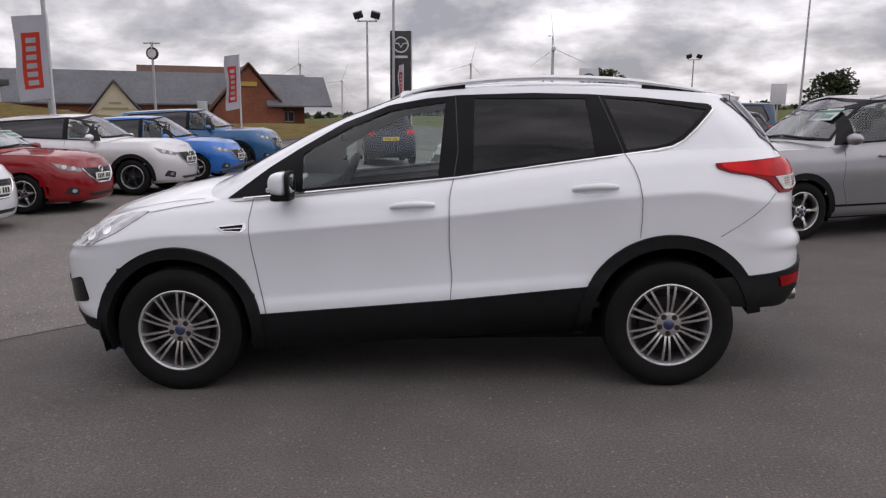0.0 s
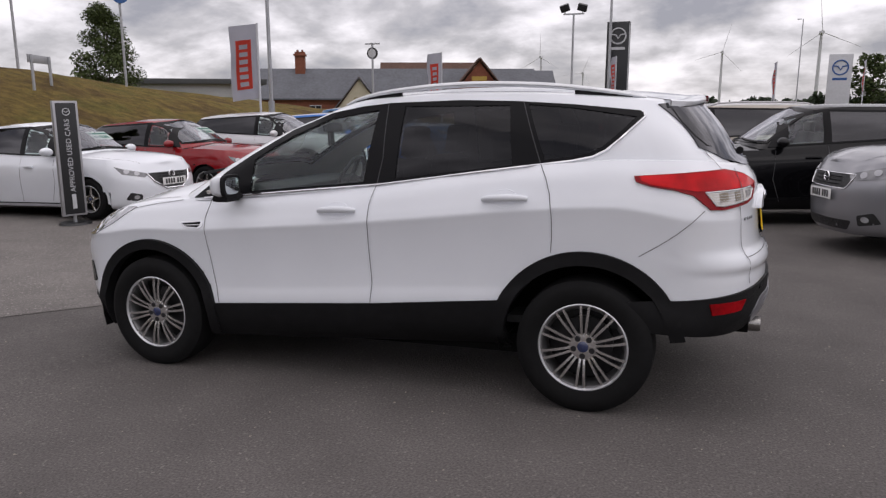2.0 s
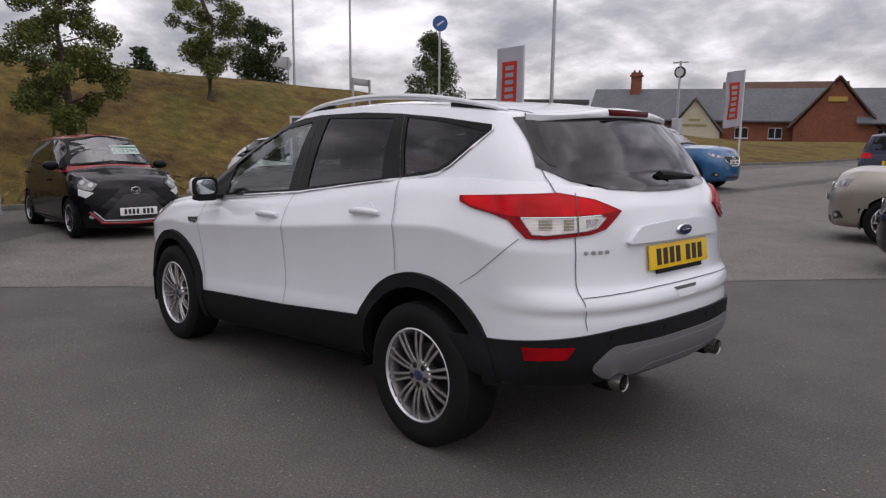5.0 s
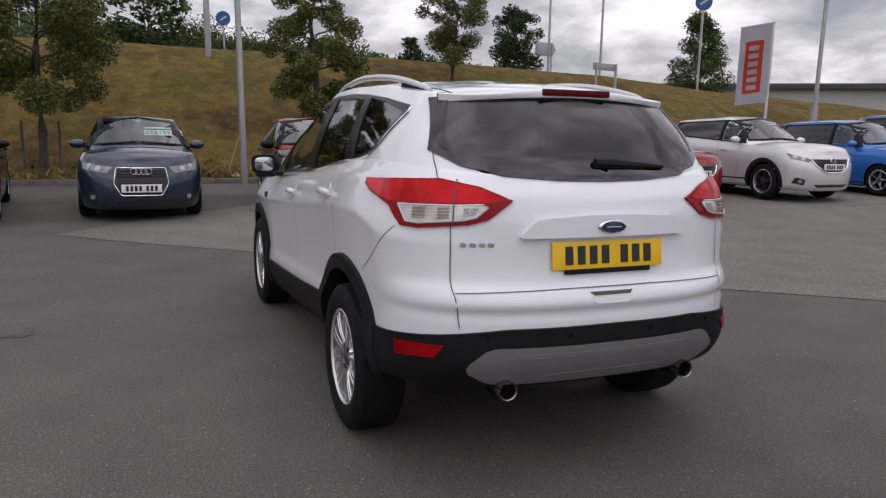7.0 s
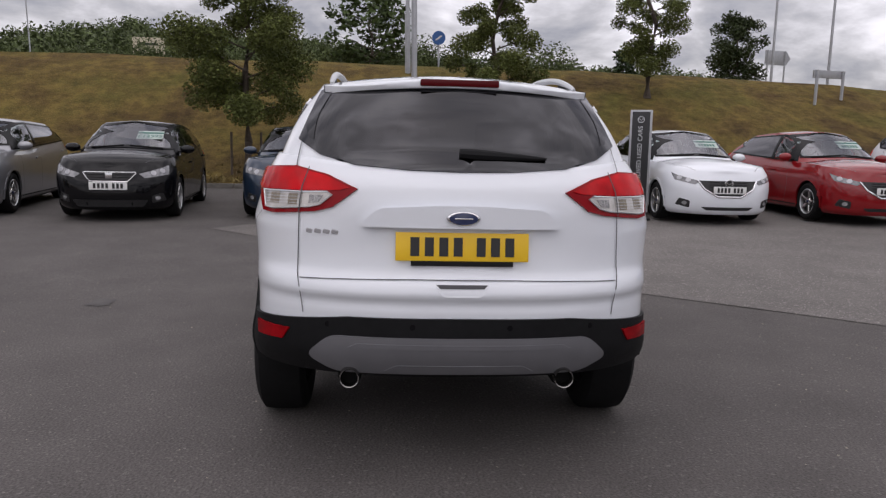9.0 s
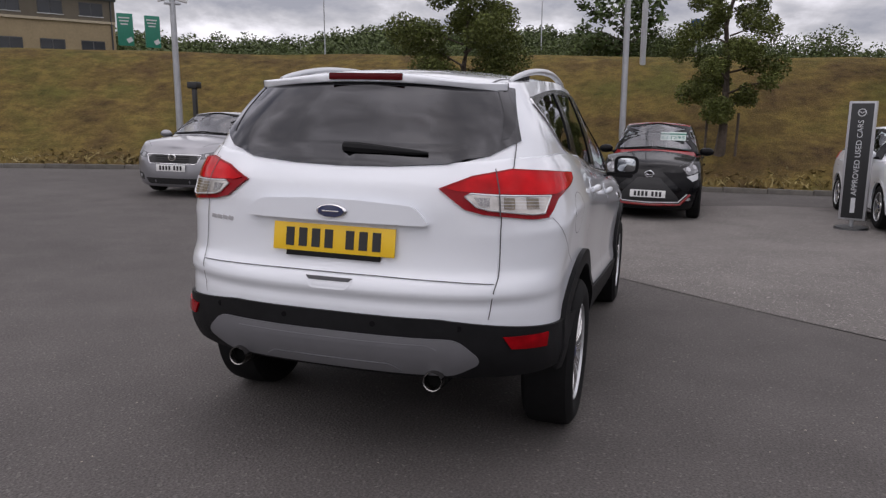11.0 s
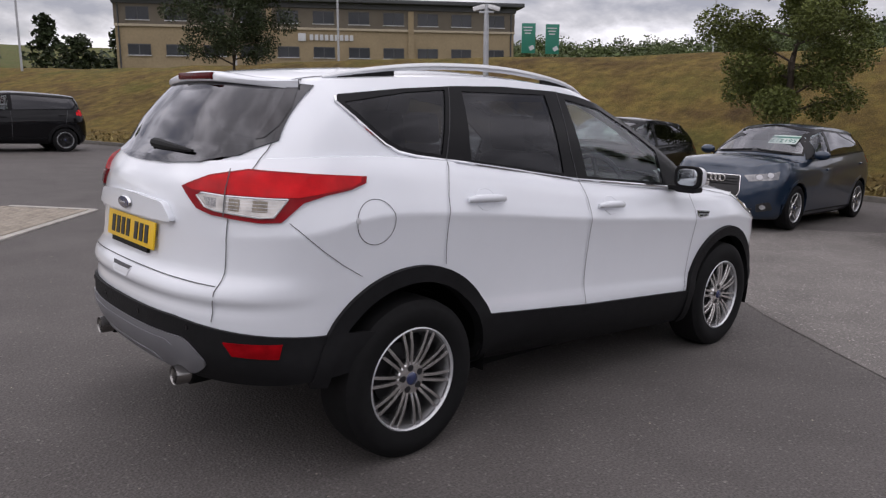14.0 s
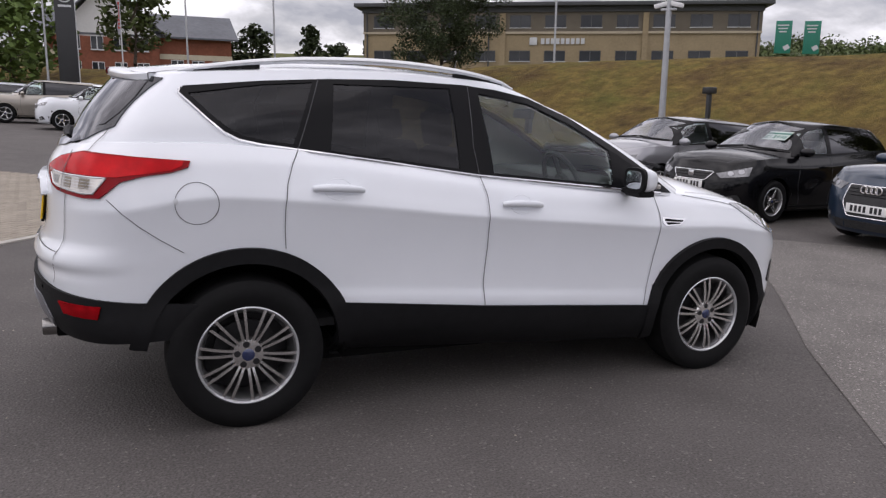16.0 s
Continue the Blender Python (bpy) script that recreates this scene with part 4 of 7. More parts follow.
    for i in range(7):
        p, nrm = skin.hit("B", -0.01 + 0.058 * i, 1.288 - 0.0025 * i)
        arm.append(p + nrm * 0.022)
    part("rear_wiper", tube(arm, [0.020, 0.022, 0.020, 0.017, 0.014, 0.011, 0.006], 8), TRIM, car, "black rear wiper")
    part("wiper_blade", tube([q - Vector((0.010, 0, 0.012)) for q in arm[1:]], 0.006, 6), TRIM, car)

    # roof rails
    rail = []
    for i in range(25):
        t = i / 24
        p, nrm = skin.hit("T", -0.10 + 1.70 * t, -0.552 - 0.02 * math.sin(math.pi * t))
        rail.append(p + Vector((0, 0, 0.003 + 0.040 * (1 - abs(2 * t - 1) ** 2.4))))
    both("roof_rail", tube(rail, [0.007 + 0.0095 * math.sin(math.pi * i / 24) ** 0.4 for i in range(25)], 10, flat=1.1), RAIL, car, "satin silver roof rail")
    for k in (3, 21):
        foot = bmesh.new()
        a, b = (k - 2, k + 2)
        for q in range(a, b):
            d = rail[q + 1] - rail[q]
            box((d.length + 0.01, 0.016, 0.036), (rail[q] + rail[q + 1]) / 2 - Vector((0, 0, 0.020)), 0.004, None, foot, 1)
        both("rail_foot", foot, TRIM, car, "black rail foot")

    # doors: handles, vents, mirrors
    for x0, x1, z in ((-0.15, 0.085, 1.012), (0.82, 1.06, 1.092)):
        cup = skin.patch("L", [((x0 + x1) / 2 + 0.068 * math.cos(a), z + 0.002 + 0.048 * math.sin(a)) for a in [2 * math.pi * i / 20 for i in range(20)]], 0.0012, 0.002, 0.03)
        both("handle_cup", cup, WHITE, car)
        ring = [((x0 + x1) / 2 + 0.066 * math.cos(a), z + 0.004 + 0.046 * math.sin(a)) for a in [2 * math.pi * i / 28 for i in range(29)]]
        both("cup_edge", skin.bar("L", ring, 0.0022, 0.0, 5, step=0.02), WHITE, car)
        pts = []
        for i in range(9):
            t = i / 8
            p, nrm = skin.hit("L", x0 + (x1 - x0) * t, z + 0.008 * (t - 0.5))
            pts.append(p + nrm * (0.010 + 0.024 * math.sin(math.pi * t) ** 0.6))
        both("door_handle", tube(pts, [0.012, 0.016, 0.018, 0.019, 0.019, 0.019, 0.018, 0.016, 0.012], 10, flat=0.8), WHITE, car, "white door handle")
    v1 = skin.patch("L", rounded([(-1.105, 0.922), (-0.94, 0.936), (-0.935, 0.905), (-0.96, 0.888), (-1.06, 0.893)], 0.01, 3), 0.005, 0.01, 0.03)
    va, vb = both("fender_vent", v1, CHROME, car, "chrome and black fender vent")
    for q in ([(-1.085, 0.917), (-0.955, 0.928), (-0.955, 0.914), (-1.075, 0.908)], [(-1.07, 0.904), (-0.958, 0.909), (-0.97, 0.895), (-1.05, 0.898)]):
        bmv = skin.patch("L", q, 0.0065, 0.004, 0.03)
        part("vent_slot", mirrored(bmv), GLOSSBLACK, vb)
        part("vent_slot", bmv, GLOSSBLACK, va)
    for s in (-1, 1):
        mir = box((0.104, 0.170, 0.130), (-0.727, s * 0.943, 1.155), 0.050, None, None, 5)
        for v in mir.verts:
            k = (-0.67 - v.co.x) / 0.13
            v.co.z += 0.03 * k * k * (-1 if v.co.z > 1.155 else 0.6)
            v.co.y -= s * 0.02 * k * k
        ob = part("door_mirror", mir, WHITE, car, "white door mirror")
        part("mirror_base", box((0.11, 0.13, 0.04), (-0.715, s * 0.93, 1.082), 0.018), TRIM, ob, "black mirror base")
        part("mirror_bezel", lozenge(0.020, 0.086, 0.066, (-0.668, s * 0.945, 1.155)), TRIM, ob, "black mirror bezel")
        part("mirror_glass", lozenge(0.006, 0.064, 0.048, (-0.658, s * 0.945, 1.155)), MIRROR, ob, "silvered mirror glass")
        part("mirror_indicator", box((0.02, 0.07, 0.022), (-0.768, s * 0.99, 1.125), 0.006), CLEARLENS, ob, "clear side indicator")
        part("mirror_stalk", box((0.07, 0.12, 0.03), (-0.72, s * 0.865, 1.085), 0.01), TRIM, ob)

    # nose
    hl = [(-1.48, 1.005), (-1.60, 0.995), (-1.80, 0.935), (-1.955, 0.865), (-1.945, 0.815), (-1.84, 0.815), (-1.66, 0.895)]
    ha, hb = both("headlamp", skin.patch("L", rounded(hl, 0.02, 3), 0.006, 0.015, 0.03), HEADLENS, car, "clear headlamp")
    for x, z in ((-1.83, 0.868), (-1.73, 0.905)):
        b = skin.patch("L", [(x + 0.032 * math.cos(2 * math.pi * i / 14), z + 0.026 * math.sin(2 * math.pi * i / 14)) for i in range(14)], 0.009, 0.006, 0.02)
        part("lamp_bowl", mirrored(b), CHROME, hb)
        part("lamp_bowl", b, CHROME, ha)
    part("upper_grille", skin.patch("F", rounded([(-0.45, 0.70), (0.45, 0.70), (0.48, 0.77), (-0.48, 0.77)], 0.02), 0.006, 0.012, 0.05), CHROME, car, "chrome grille bar")
    part("lower_grille", skin.patch("F", rounded([(-0.50, 0.42), (0.50, 0.42), (0.58, 0.62), (-0.58, 0.62)], 0.04), 0.005, 0.012, 0.05), GLOSSBLACK, car, "black lower grille")
    both("fog_lamp_bezel", skin.patch("F", rounded([(-0.80, 0.50), (-0.66, 0.47), (-0.66, 0.60), (-0.78, 0.64)], 0.02), 0.006, 0.012, 0.04), GLOSSBLACK, car)
    both("windscreen_wiper", tube([(-1.16, -0.55, 1.195), (-1.10, -0.1, 1.235)], 0.010, 6), TRIM, car)
    both("bonnet_gap", skin.line("T", [(-2.03, -0.35), (-1.85, -0.66), (-1.5, -0.74), (-1.2, -0.74)], 0.006, 0.002), SEAM, car)

    # fuel flap on the far side
    flap = [(1.556 + 0.089 * math.cos(2 * math.pi * i / 40), 1.035 + 0.089 * math.sin(2 * math.pi * i / 40)) for i in range(40)]
    part("fuel_flap_gap", mirrored(skin.line("L", flap, 0.0028, 0.0025, closed=True)), SEAM, car, "round fuel flap gap")
    part("fuel_flap_notch", mirrored(skin.patch("L", [(1.641 + 0.010 * math.cos(i), 1.045 + 0.013 * math.sin(i)) for i in [k * 0.628 for k in range(10)]], 0.003, 0.004, 0.02)), RAIL, car)

    # cabin
    part("cabin_floor", box((3.0, 1.4, 0.04), (0.3, 0, 0.42)), CABIN, car)
    part("dashboard", box((0.40, 1.30, 0.30), (-0.80, 0, 0.965), 0.07), CABIN, car, "dark dashboard")
    for x, names in ((-0.05, ("front_seat",)), (0.85, ("rear_seat",))):
        for y in (-0.38, 0.38):
            seat = part(names[0], box((0.5, 0.5, 0.16), (x - 0.1, y, 0.68), 0.06), SEATCLOTH, car, "grey cloth seat")
            part("seat_back", box((0.15, 0.48, 0.60), (x + 0.20, y, 0.98), 0.06, Matrix.Rotation(radians(14), 4, "Y")), SEATCLOTH, seat)
            part("head_restraint", box((0.09, 0.27, 0.19), (x + 0.31, y, 1.375), 0.04, Matrix.Rotation(radians(10), 4, "Y")), SEATCLOTH, seat)
    sw = lathe([(0.185 + 0.016 * math.cos(q), 0.016 * math.sin(q)) for q in [2 * math.pi * k / 8 for k in range(9)]], 28, "Z")
    for a in (0.3, 2.84, 4.71):
        tube([(0, 0, 0), (0.18 * math.cos(a), 0.18 * math.sin(a), 0)], 0.016, 6, sw)
    cyl(0.06, 0.06, 0.03, (0, 0, 0), "Z", 16, sw)
    wheel = part("steering_wheel", sw, CABIN, car, "dark steering wheel")
    wheel.matrix_basis = Matrix.Translation((-0.58, 0.38, 1.08)) @ Matrix.Rotation(radians(-66), 4, "Y") @ Matrix.Rotation(radians(90), 4, "Z")
    part("interior_mirror", box((0.03, 0.23, 0.07), (-0.50, 0, 1.475), 0.012), CABIN, car, "black interior mirror")
    part("mirror_stem", box((0.03, 0.05, 0.10), (-0.53, 0.02, 1.40), 0.008), CABIN, car)

    ws = wheel_meshes(0.351, 0.228, 0.235, (10, 0.021, 0.0165, ALLOY), 56)
    for x, turn in ((-1.345, 0.1), (1.345, 0.05)):
        put_wheel(ws, car, (x, -0.785, 0.345), False, turn)
        put_wheel(ws, car, (x, 0.785, 0.345), True, turn + 0.4)
    return car


hero()


# ---- the lie of the land ----
KERBLINE = [Vector(p) for p in ((-7.0, 75), (-10.0, 45), (-12.0, 24), (-12.4, 12), (-12.4, -4), (-11.7, -9), (-9.4, -13.6), (-6.4, -17.6), (-4.6, -22), (-2.5, -27),
                                (2.0, -37), (10, -46), (30, -58), (70, -70))]


def along_kerb(step):
    """Points along the kerb line, rounded, at even steps, with the heading."""
    pts = []
    n = len(KERBLINE)
    for i in range(n - 1):
        p0, p1, p2, p3 = (KERBLINE[min(max(i + k, 0), n - 1)] for k in (-1, 0, 1, 2))
        for k in range(40):
            t = k / 40
            pts.append(0.5 * (2 * p1 + (p2 - p0) * t + (2 * p0 - 5 * p1 + 4 * p2 - p3) * t * t + (3 * p1 - p0 - 3 * p2 + p3) * t**3))
    pts.append(KERBLINE[-1])
    out, left = [pts[0]], step
    for a, b in zip(pts, pts[1:]):
        d = (b - a).length
        while d >= left:
            a = a.lerp(b, left / d)
            out.append(a)
            d, left = (b - a).length, step
        left -= d
    return [(p, ((out[min(i + 1, len(out) - 1)] - out[max(i - 1, 0)]).normalized())) for i, p in enumerate(out)]


def gz(x, y):
    """Height of the tarmac: level round the car, rising gently towards the parked row."""
    a = min(max(-x - 1.0, 0), 13)
    z = 0.0105 * a * min(1, a / 2) + 0.016 * min(max(y - 1, 0), 30) * min(max((-x - 1) / 4, 0), 1)
    return z + 0.018 * max(0, y - 35) + 0.012 * max(0, -y - 16) * (1 if y > -60 else 1)


CREST_H = curve_of((-80, 2.2), (-40, 2.7), (-26, 3.1), (-18, 3.35), (-12, 3.55), (-4, 3.65), (10, 3.45), (20, 2.9), (34, 2.0), (50, 1.0), (80, 0.5))
CREST_W = curve_of((-80, 12), (-26, 10), (-14, 9.0), (-4, 8.2), (12, 8.6), (30, 11), (80, 14))


def bank_z(p, side, d):
    """Height of the grass at d metres outside the kerb point p."""
    h, w = CREST_H(p.y), CREST_W(p.y)
    t = min(1, d / w)
    q = p + side * d
    z = gz(p.x, p.y) + 0.10 + h * (0.55 * t + 0.45 * t * t * (3 - 2 * t))
    far = max(0, d - w - 22)
    away = max(0.0, min(1.0, (-side.x * 0.85 - side.y * 0.45 + 0.15)))
    rise = 0.020 + 0.062 * away
    z += min(far, 330) * rise
    return z + 0.10 * noise.noise(Vector((q.x * 0.35, q.y * 0.35, 0))) * min(1, d)


K1 = along_kerb(1.0)


def on_bank(x, y):
    """Height of the ground at a place outside the kerb."""
    best = min(K1, key=lambda k: (k[0] - Vector((x, y))).length)
    side = Vector((best[1].y, -best[1].x))
    off = Vector((x, y)) - best[0]
    return bank_z(best[0], side, max(0.0, off.length)) if off.dot(side) > 0 else gz(x, y)


def build_ground():
    bm = bmesh.new()
    ds = [0.0, 0.3, 0.8, 1.5, 2.3, 3.2, 4.2, 5.2, 6.3, 7.4, 8.4, 9.5, 11, 14, 18, 24, 30, 42, 60, 85, 115, 150, 190, 240, 310, 420, 700]
    last = None
    for p, way in K1:
        side = Vector((way.y, -way.x))
        now = []
        for d in ds:
            q = p + side * d
            now.append(bm.verts.new((q.x, q.y, bank_z(p, side, d))))
        if last:
            for i in range(len(ds) - 1):
                f = bm.faces.new((last[i], last[i + 1], now[i + 1], now[i]))
                f.material_index = 1 if ds[i] > 23 else 0
        last = now
    bmesh.ops.recalc_face_normals(bm, faces=bm.faces)
    if sum(f.normal.z for f in bm.faces) < 0:
        bmesh.ops.reverse_faces(bm, faces=bm.faces)
    tagged(part("grass_bank", bm, [GRASS, GREEN]), "dry mown grass bank with bare brown patches", "grass bank", kind="structure")
    # the tarmac sheet, out to the horizon
    bm = bmesh.new()
    xs = [-900, -500, -250, -120, -60, -30] + [-16 + i for i in range(0, 37)] + [26, 32, 40, 60, 120, 250, 500, 900]
    ys = [-900, -500, -250, -120, -80] + [-60 + 2 * i for i in range(0, 20)] + [-20 + i for i in range(0, 42)] + [24 + 3 * i for i in range(12)] + [80, 120, 250, 500, 900]
    grid = [[bm.verts.new((x, y, gz(x, y) if abs(x) < 100 and -60 < y < 100 else gz(max(-100, min(100, x)), max(-60, min(900, y))) - (0.3 if x < -30 else 0))) for y in ys] for x in xs]
    for i in range(len(xs) - 1):
        for j in range(len(ys) - 1):
            f = bm.faces.new((grid[i][j], grid[i + 1][j], grid[i + 1][j + 1], grid[i][j + 1]))
            cx, cy = (xs[i] + xs[i + 1]) / 2, (ys[j] + ys[j + 1]) / 2
            f.material_index = 1 if abs(cx) > 60 or cy > 70 or cy < -80 else 0
    tagged(part("ground", bm, [TARMAC, GREEN]), "dark tarmac car park with fine grey aggregate", "tarmac", kind="structure")


def sheet(name, poly, mat, lift, step=1.0):
    """A flat area laid on the tarmac."""
    pts, edges = [], []
    for i, p in enumerate(poly):
        a, b = Vector(p), Vector(poly[(i + 1) % len(poly)])
        n = max(1, int((b - a).length / step))
        pts += [a.lerp(b, k / n) for k in range(n)]
    edges = [(i, (i + 1) % len(pts)) for i in range(len(pts))]
    x0, x1, y0, y1 = min(p.x for p in pts), max(p.x for p in pts), min(p.y for p in pts), max(p.y for p in pts)
    for i in range(1, int((x1 - x0) / step)):
        for j in range(1, int((y1 - y0) / step)):
            q = Vector((x0 + i * step, y0 + j * step))
            if inside(poly, q.x, q.y):
                pts.append(q)
    V, E, F, *_ = delaunay_2d_cdt(pts, edges, [], 0, 1e-6)
    bm = bmesh.new()
    vs = [bm.verts.new((p.x, p.y, gz(p.x, p.y) + lift)) for p in V]
    for f in F:
        c = sum((V[i] for i in f), Vector((0, 0))) / 3
        if inside(poly, c.x, c.y):
            bm.faces.new([vs[i] for i in f])
    bm.normal_update()
    if sum(f.normal.z for f in bm.faces) < 0:
        bmesh.ops.reverse_faces(bm, faces=bm.faces)
    return part(name, bm, mat)


build_ground()
WORN_POLY = [(-5.40, -2.80), (-4.77, -2.12), (-3.57, -0.60), (-2.86, 0.22), (-2.34, 0.80), (-1.45, 1.98), (-0.55, 3.25), (0.41, 4.50), (6.2, 12.0), (14, 22), (14, 40), (-9, 40), (-10.2, 12), (-9.8, 3.0), (-8.4, 0.2), (-6.6, -1.7)]
tagged(sheet("worn_lane", WORN_POLY, WORN, 0.005), "paler worn tarmac lane with coarse aggregate", "tarmac", kind="structure")
APRON = [(0.05, -7.38), (0.90, -8.25), (3.2, -10.7), (8, -15.3), (16, -8), (6.9, 0.9), (3.06, -3.75)]
apron = tagged(sheet("paved_apron", APRON, material("jointing_sand", (0.15, 0.13, 0.105), 0.95, vary=0.3, scale=9), 0.004), "buff block-paved apron with a pale edging strip", "paving", kind="structure")

kerb_top = tagged(new("kerb"), "grey concrete kerb stones at the foot of the bank", "kerb", kind="structure")
stone_mesh = mesh_of(box((0.14, 0.895, 0.26), (0, 0, -0.02), 0.015), "kerb_stone", KERB)
for p, way in along_kerb(0.905):
    if -40 < p.y < 42:
        o = new("kerb_stone", stone_mesh)
        o.parent = kerb_top
        o.matrix_basis = Matrix.Translation((p.x, p.y, gz(p.x, p.y))) @ Matrix.Rotation(math.atan2(way.y, way.x) - math.pi / 2, 4, "Z")


# ---- trees, hedges and grass ----
LEAF = {}


def leaf_mat(name, color):
    if name not in LEAF:
        m = material(name, color, 0.65, vary=0.25, scale=1.2, spec=0.25)
        n, l = m.node_tree.nodes, m.node_tree.links
        g = n.new("ShaderNodeNewGeometry")
        h = n.new("ShaderNodeHueSaturation")
        r = n.new("ShaderNodeMapRange")
        r.inputs["To Min"].default_value, r.inputs["To Max"].default_value = 0.6, 1.5
        l.new(g.outputs["Random Per Island"], r.inputs["Value"])
        l.new(r.outputs[0], h.inputs["Value"])
        b = n["Principled BSDF"]
        l.new(b.inputs["Base Color"].links[0].from_socket, h.inputs["Color"])
        l.new(h.outputs[0], b.inputs["Base Color"])
        b.inputs["Subsurface Weight"].default_value = 0.0
        LEAF[name] = m
    return LEAF[name]


def leaves(rng, centres, count, size, squash=1.0):
    """Small bent leaf blades, scattered in clumps; centres: (place, radius)."""
    total = sum(r**2 for _, r in centres)
    V, F = [], []
    for c, r in centres:
        for _ in range(max(3, int(count * r * r / total))):
            d = Vector((rng.gauss(0, 1), rng.gauss(0, 1), rng.gauss(0, 1))).normalized() * r * rng.random() ** 0.45
            d.z *= squash
            p = c + d
            u = Vector((rng.gauss(0, 1), rng.gauss(0, 1), rng.gauss(0, 0.6))).normalized()
            w = u.cross(Vector((rng.gauss(0, 1), rng.gauss(0, 1), rng.gauss(0, 1)))).normalized()
            s = size * rng.uniform(0.6, 1.4)
            o = len(V)
            V += [p - u * s, p + w * s * 0.55 + Vector((0, 0, s * 0.1)), p + u * s, p - w * s * 0.55]
            F.append((o, o + 1, o + 2, o + 3))
    me = bpy.data.meshes.new("crown")
    me.from_pydata(V, [], F)
    return me


def tree(x, y, height, spread, shape="broad", seed=1, color=(0.055, 0.085, 0.022), leaf=0.11, count=2600, z=None, trunk=0.11, clear=0.22, staked=False):
    rng = random.Random(seed)
    z0 = on_bank(x, y) if z is None else z
    top = thing("tree", {"broad": "young broadleaf tree with an airy dark green crown on grass", "cone": "narrow conical dark green tree on the grass crest",
                         "round": "small dense rounded dark green tree"}[shape], "tree", Matrix.Translation((x, y, z0 - 0.05)), "trees on the bank")
    bm = bmesh.new()
    bend = [Vector((rng.gauss(0, 0.03) * k, rng.gauss(0, 0.03) * k, height * 0.9 * k / 7)) for k in range(8)]
    tube(bend, [trunk * (1.25 if k == 0 else 1 - 0.115 * k) for k in range(8)], 8, bm)
    clumps = []
    n = 26 if shape == "broad" else 20
    for k in range(n):
        t = clear + (0.96 - clear) * (k + 0.5) / n
        a = k * 2.4 + rng.uniform(-0.4, 0.4)
        if shape == "cone":
            reach = spread * (1 - t) ** 0.75 * 0.9 + 0.12
        elif shape == "round":
            reach = spread * math.sin(math.pi * min(1, (t - clear) / (1 - clear) * 0.85 + 0.12)) ** 0.6 * 0.8
        else:
            reach = spread * (0.45 + 0.55 * math.sin(math.pi * min(1, (t - clear) / (1 - clear) * 0.8 + 0.15))) * rng.uniform(0.55, 1.1)
        base = bend[min(7, int(t * 7 / 0.9))]
        base = Vector((base.x, base.y, height * t * 0.92))
        end = base + Vector((math.cos(a) * reach, math.sin(a) * reach, reach * (0.35 if shape != "cone" else 0.1) * rng.uniform(0.3, 1.2)))
        if k % 2 == 0 or shape == "broad":
            tube([base, base.lerp(end, 0.5) + Vector((0, 0, reach * 0.06)), end], [trunk * 0.32 * (1.2 - t), trunk * 0.2 * (1.2 - t), 0.008], 5, bm)
        rr = spread * (0.30 if shape == "broad" else 0.36) * rng.uniform(0.7, 1.25)
        clumps.append((end, rr))
        clumps.append((base.lerp(end, 0.55) + Vector((0, 0, rng.uniform(-0.1, 0.25))), rr * 0.9))
    part("trunk", bm, BARK, top, "grey-brown trunk and limbs")
    me = leaves(rng, clumps, count, leaf, 0.85)
    me.materials.append(leaf_mat("leaf_%02d%02d" % (int(color[0] * 999), int(color[1] * 999)), color))
    part("crown", me, None, top, "crown of small leaves")
    if staked:
        for s in (-0.35, 0.35):
            part("stake", cyl(0.03, 0.03, 1.1, (0.1, s, 0.5), n=8), BARK, top, "timber tree stake")
    return top


LIME = (0.100, 0.118, 0.030)
tree(-13.1, -3.75, 6.4, 1.45, seed=3, staked=True, count=60000, clear=0.20, leaf=0.034, color=LIME)
tree(-14.4, 2.38, 6.0, 1.15, seed=8, color=LIME, count=42000, clear=0.16, leaf=0.034, staked=True)
tree(-18.2, 7.75, 5.9, 1.2, seed=12, color=LIME, count=40000, clear=0.14, leaf=0.034)
tree(-28.8, 15.5, 3.9, 1.4, "round", 5, (0.040, 0.055, 0.020), 0.06, 14000, clear=0.1)
tree(-26.4, 24.9, 4.75, 1.5, "cone", 6, (0.062, 0.085, 0.028), 0.06, 16000, clear=0.05)
tree(-33.0, 11.6, 2.6, 0.8, "cone", 9, (0.03, 0.05, 0.018), 0.1, 1200, clear=0.05)
tree(-9.7, -22.6, 5.8, 2.15, seed=14, color=(0.036, 0.050, 0.02), leaf=0.045, count=38000, clear=0.2)
tree(-8.8, -20.4, 1.25, 0.65, "round", 17, (0.04, 0.055, 0.018), 0.045, 4200, clear=0.02)
tree(-34.0, -1.5, 5.0, 2.0, seed=31, color=(0.05, 0.075, 0.022), leaf=0.15, count=1800)
tree(39.2, 76.3, 5.2, 2.4, "round", 41, (0.03, 0.042, 0.016), 0.2, 3000, z=1.0, trunk=0.2, clear=0.05)
tree(18.0, 89.1, 7, 2.2, "broad", 42, (0.05, 0.07, 0.022), 0.2, 2500, z=1.0, trunk=0.2)
tree(0.4, -52, 7.5, 2.2, "broad", 43, (0.055, 0.075, 0.02), 0.2, 1800, z=2.6, trunk=0.15)
tree(7.6, -50.6, 6.6, 3.6, "round", 44, (0.085, 0.13, 0.03), 0.25, 2600, z=1.8, trunk=0.2, clear=0.08)
for k, (x, y) in enumerate(((-9, -80), (-13, -84), (-20.5, -88), (-25, -92), (-29, -88))):
    tree(x, y, 5.0 + (k * 37 % 5) * 0.7, 2.2, "round" if k % 2 else "cone", 50 + k, (0.03, 0.042, 0.016), 0.3, 1100, z=3.6, trunk=0.2, clear=0.1)


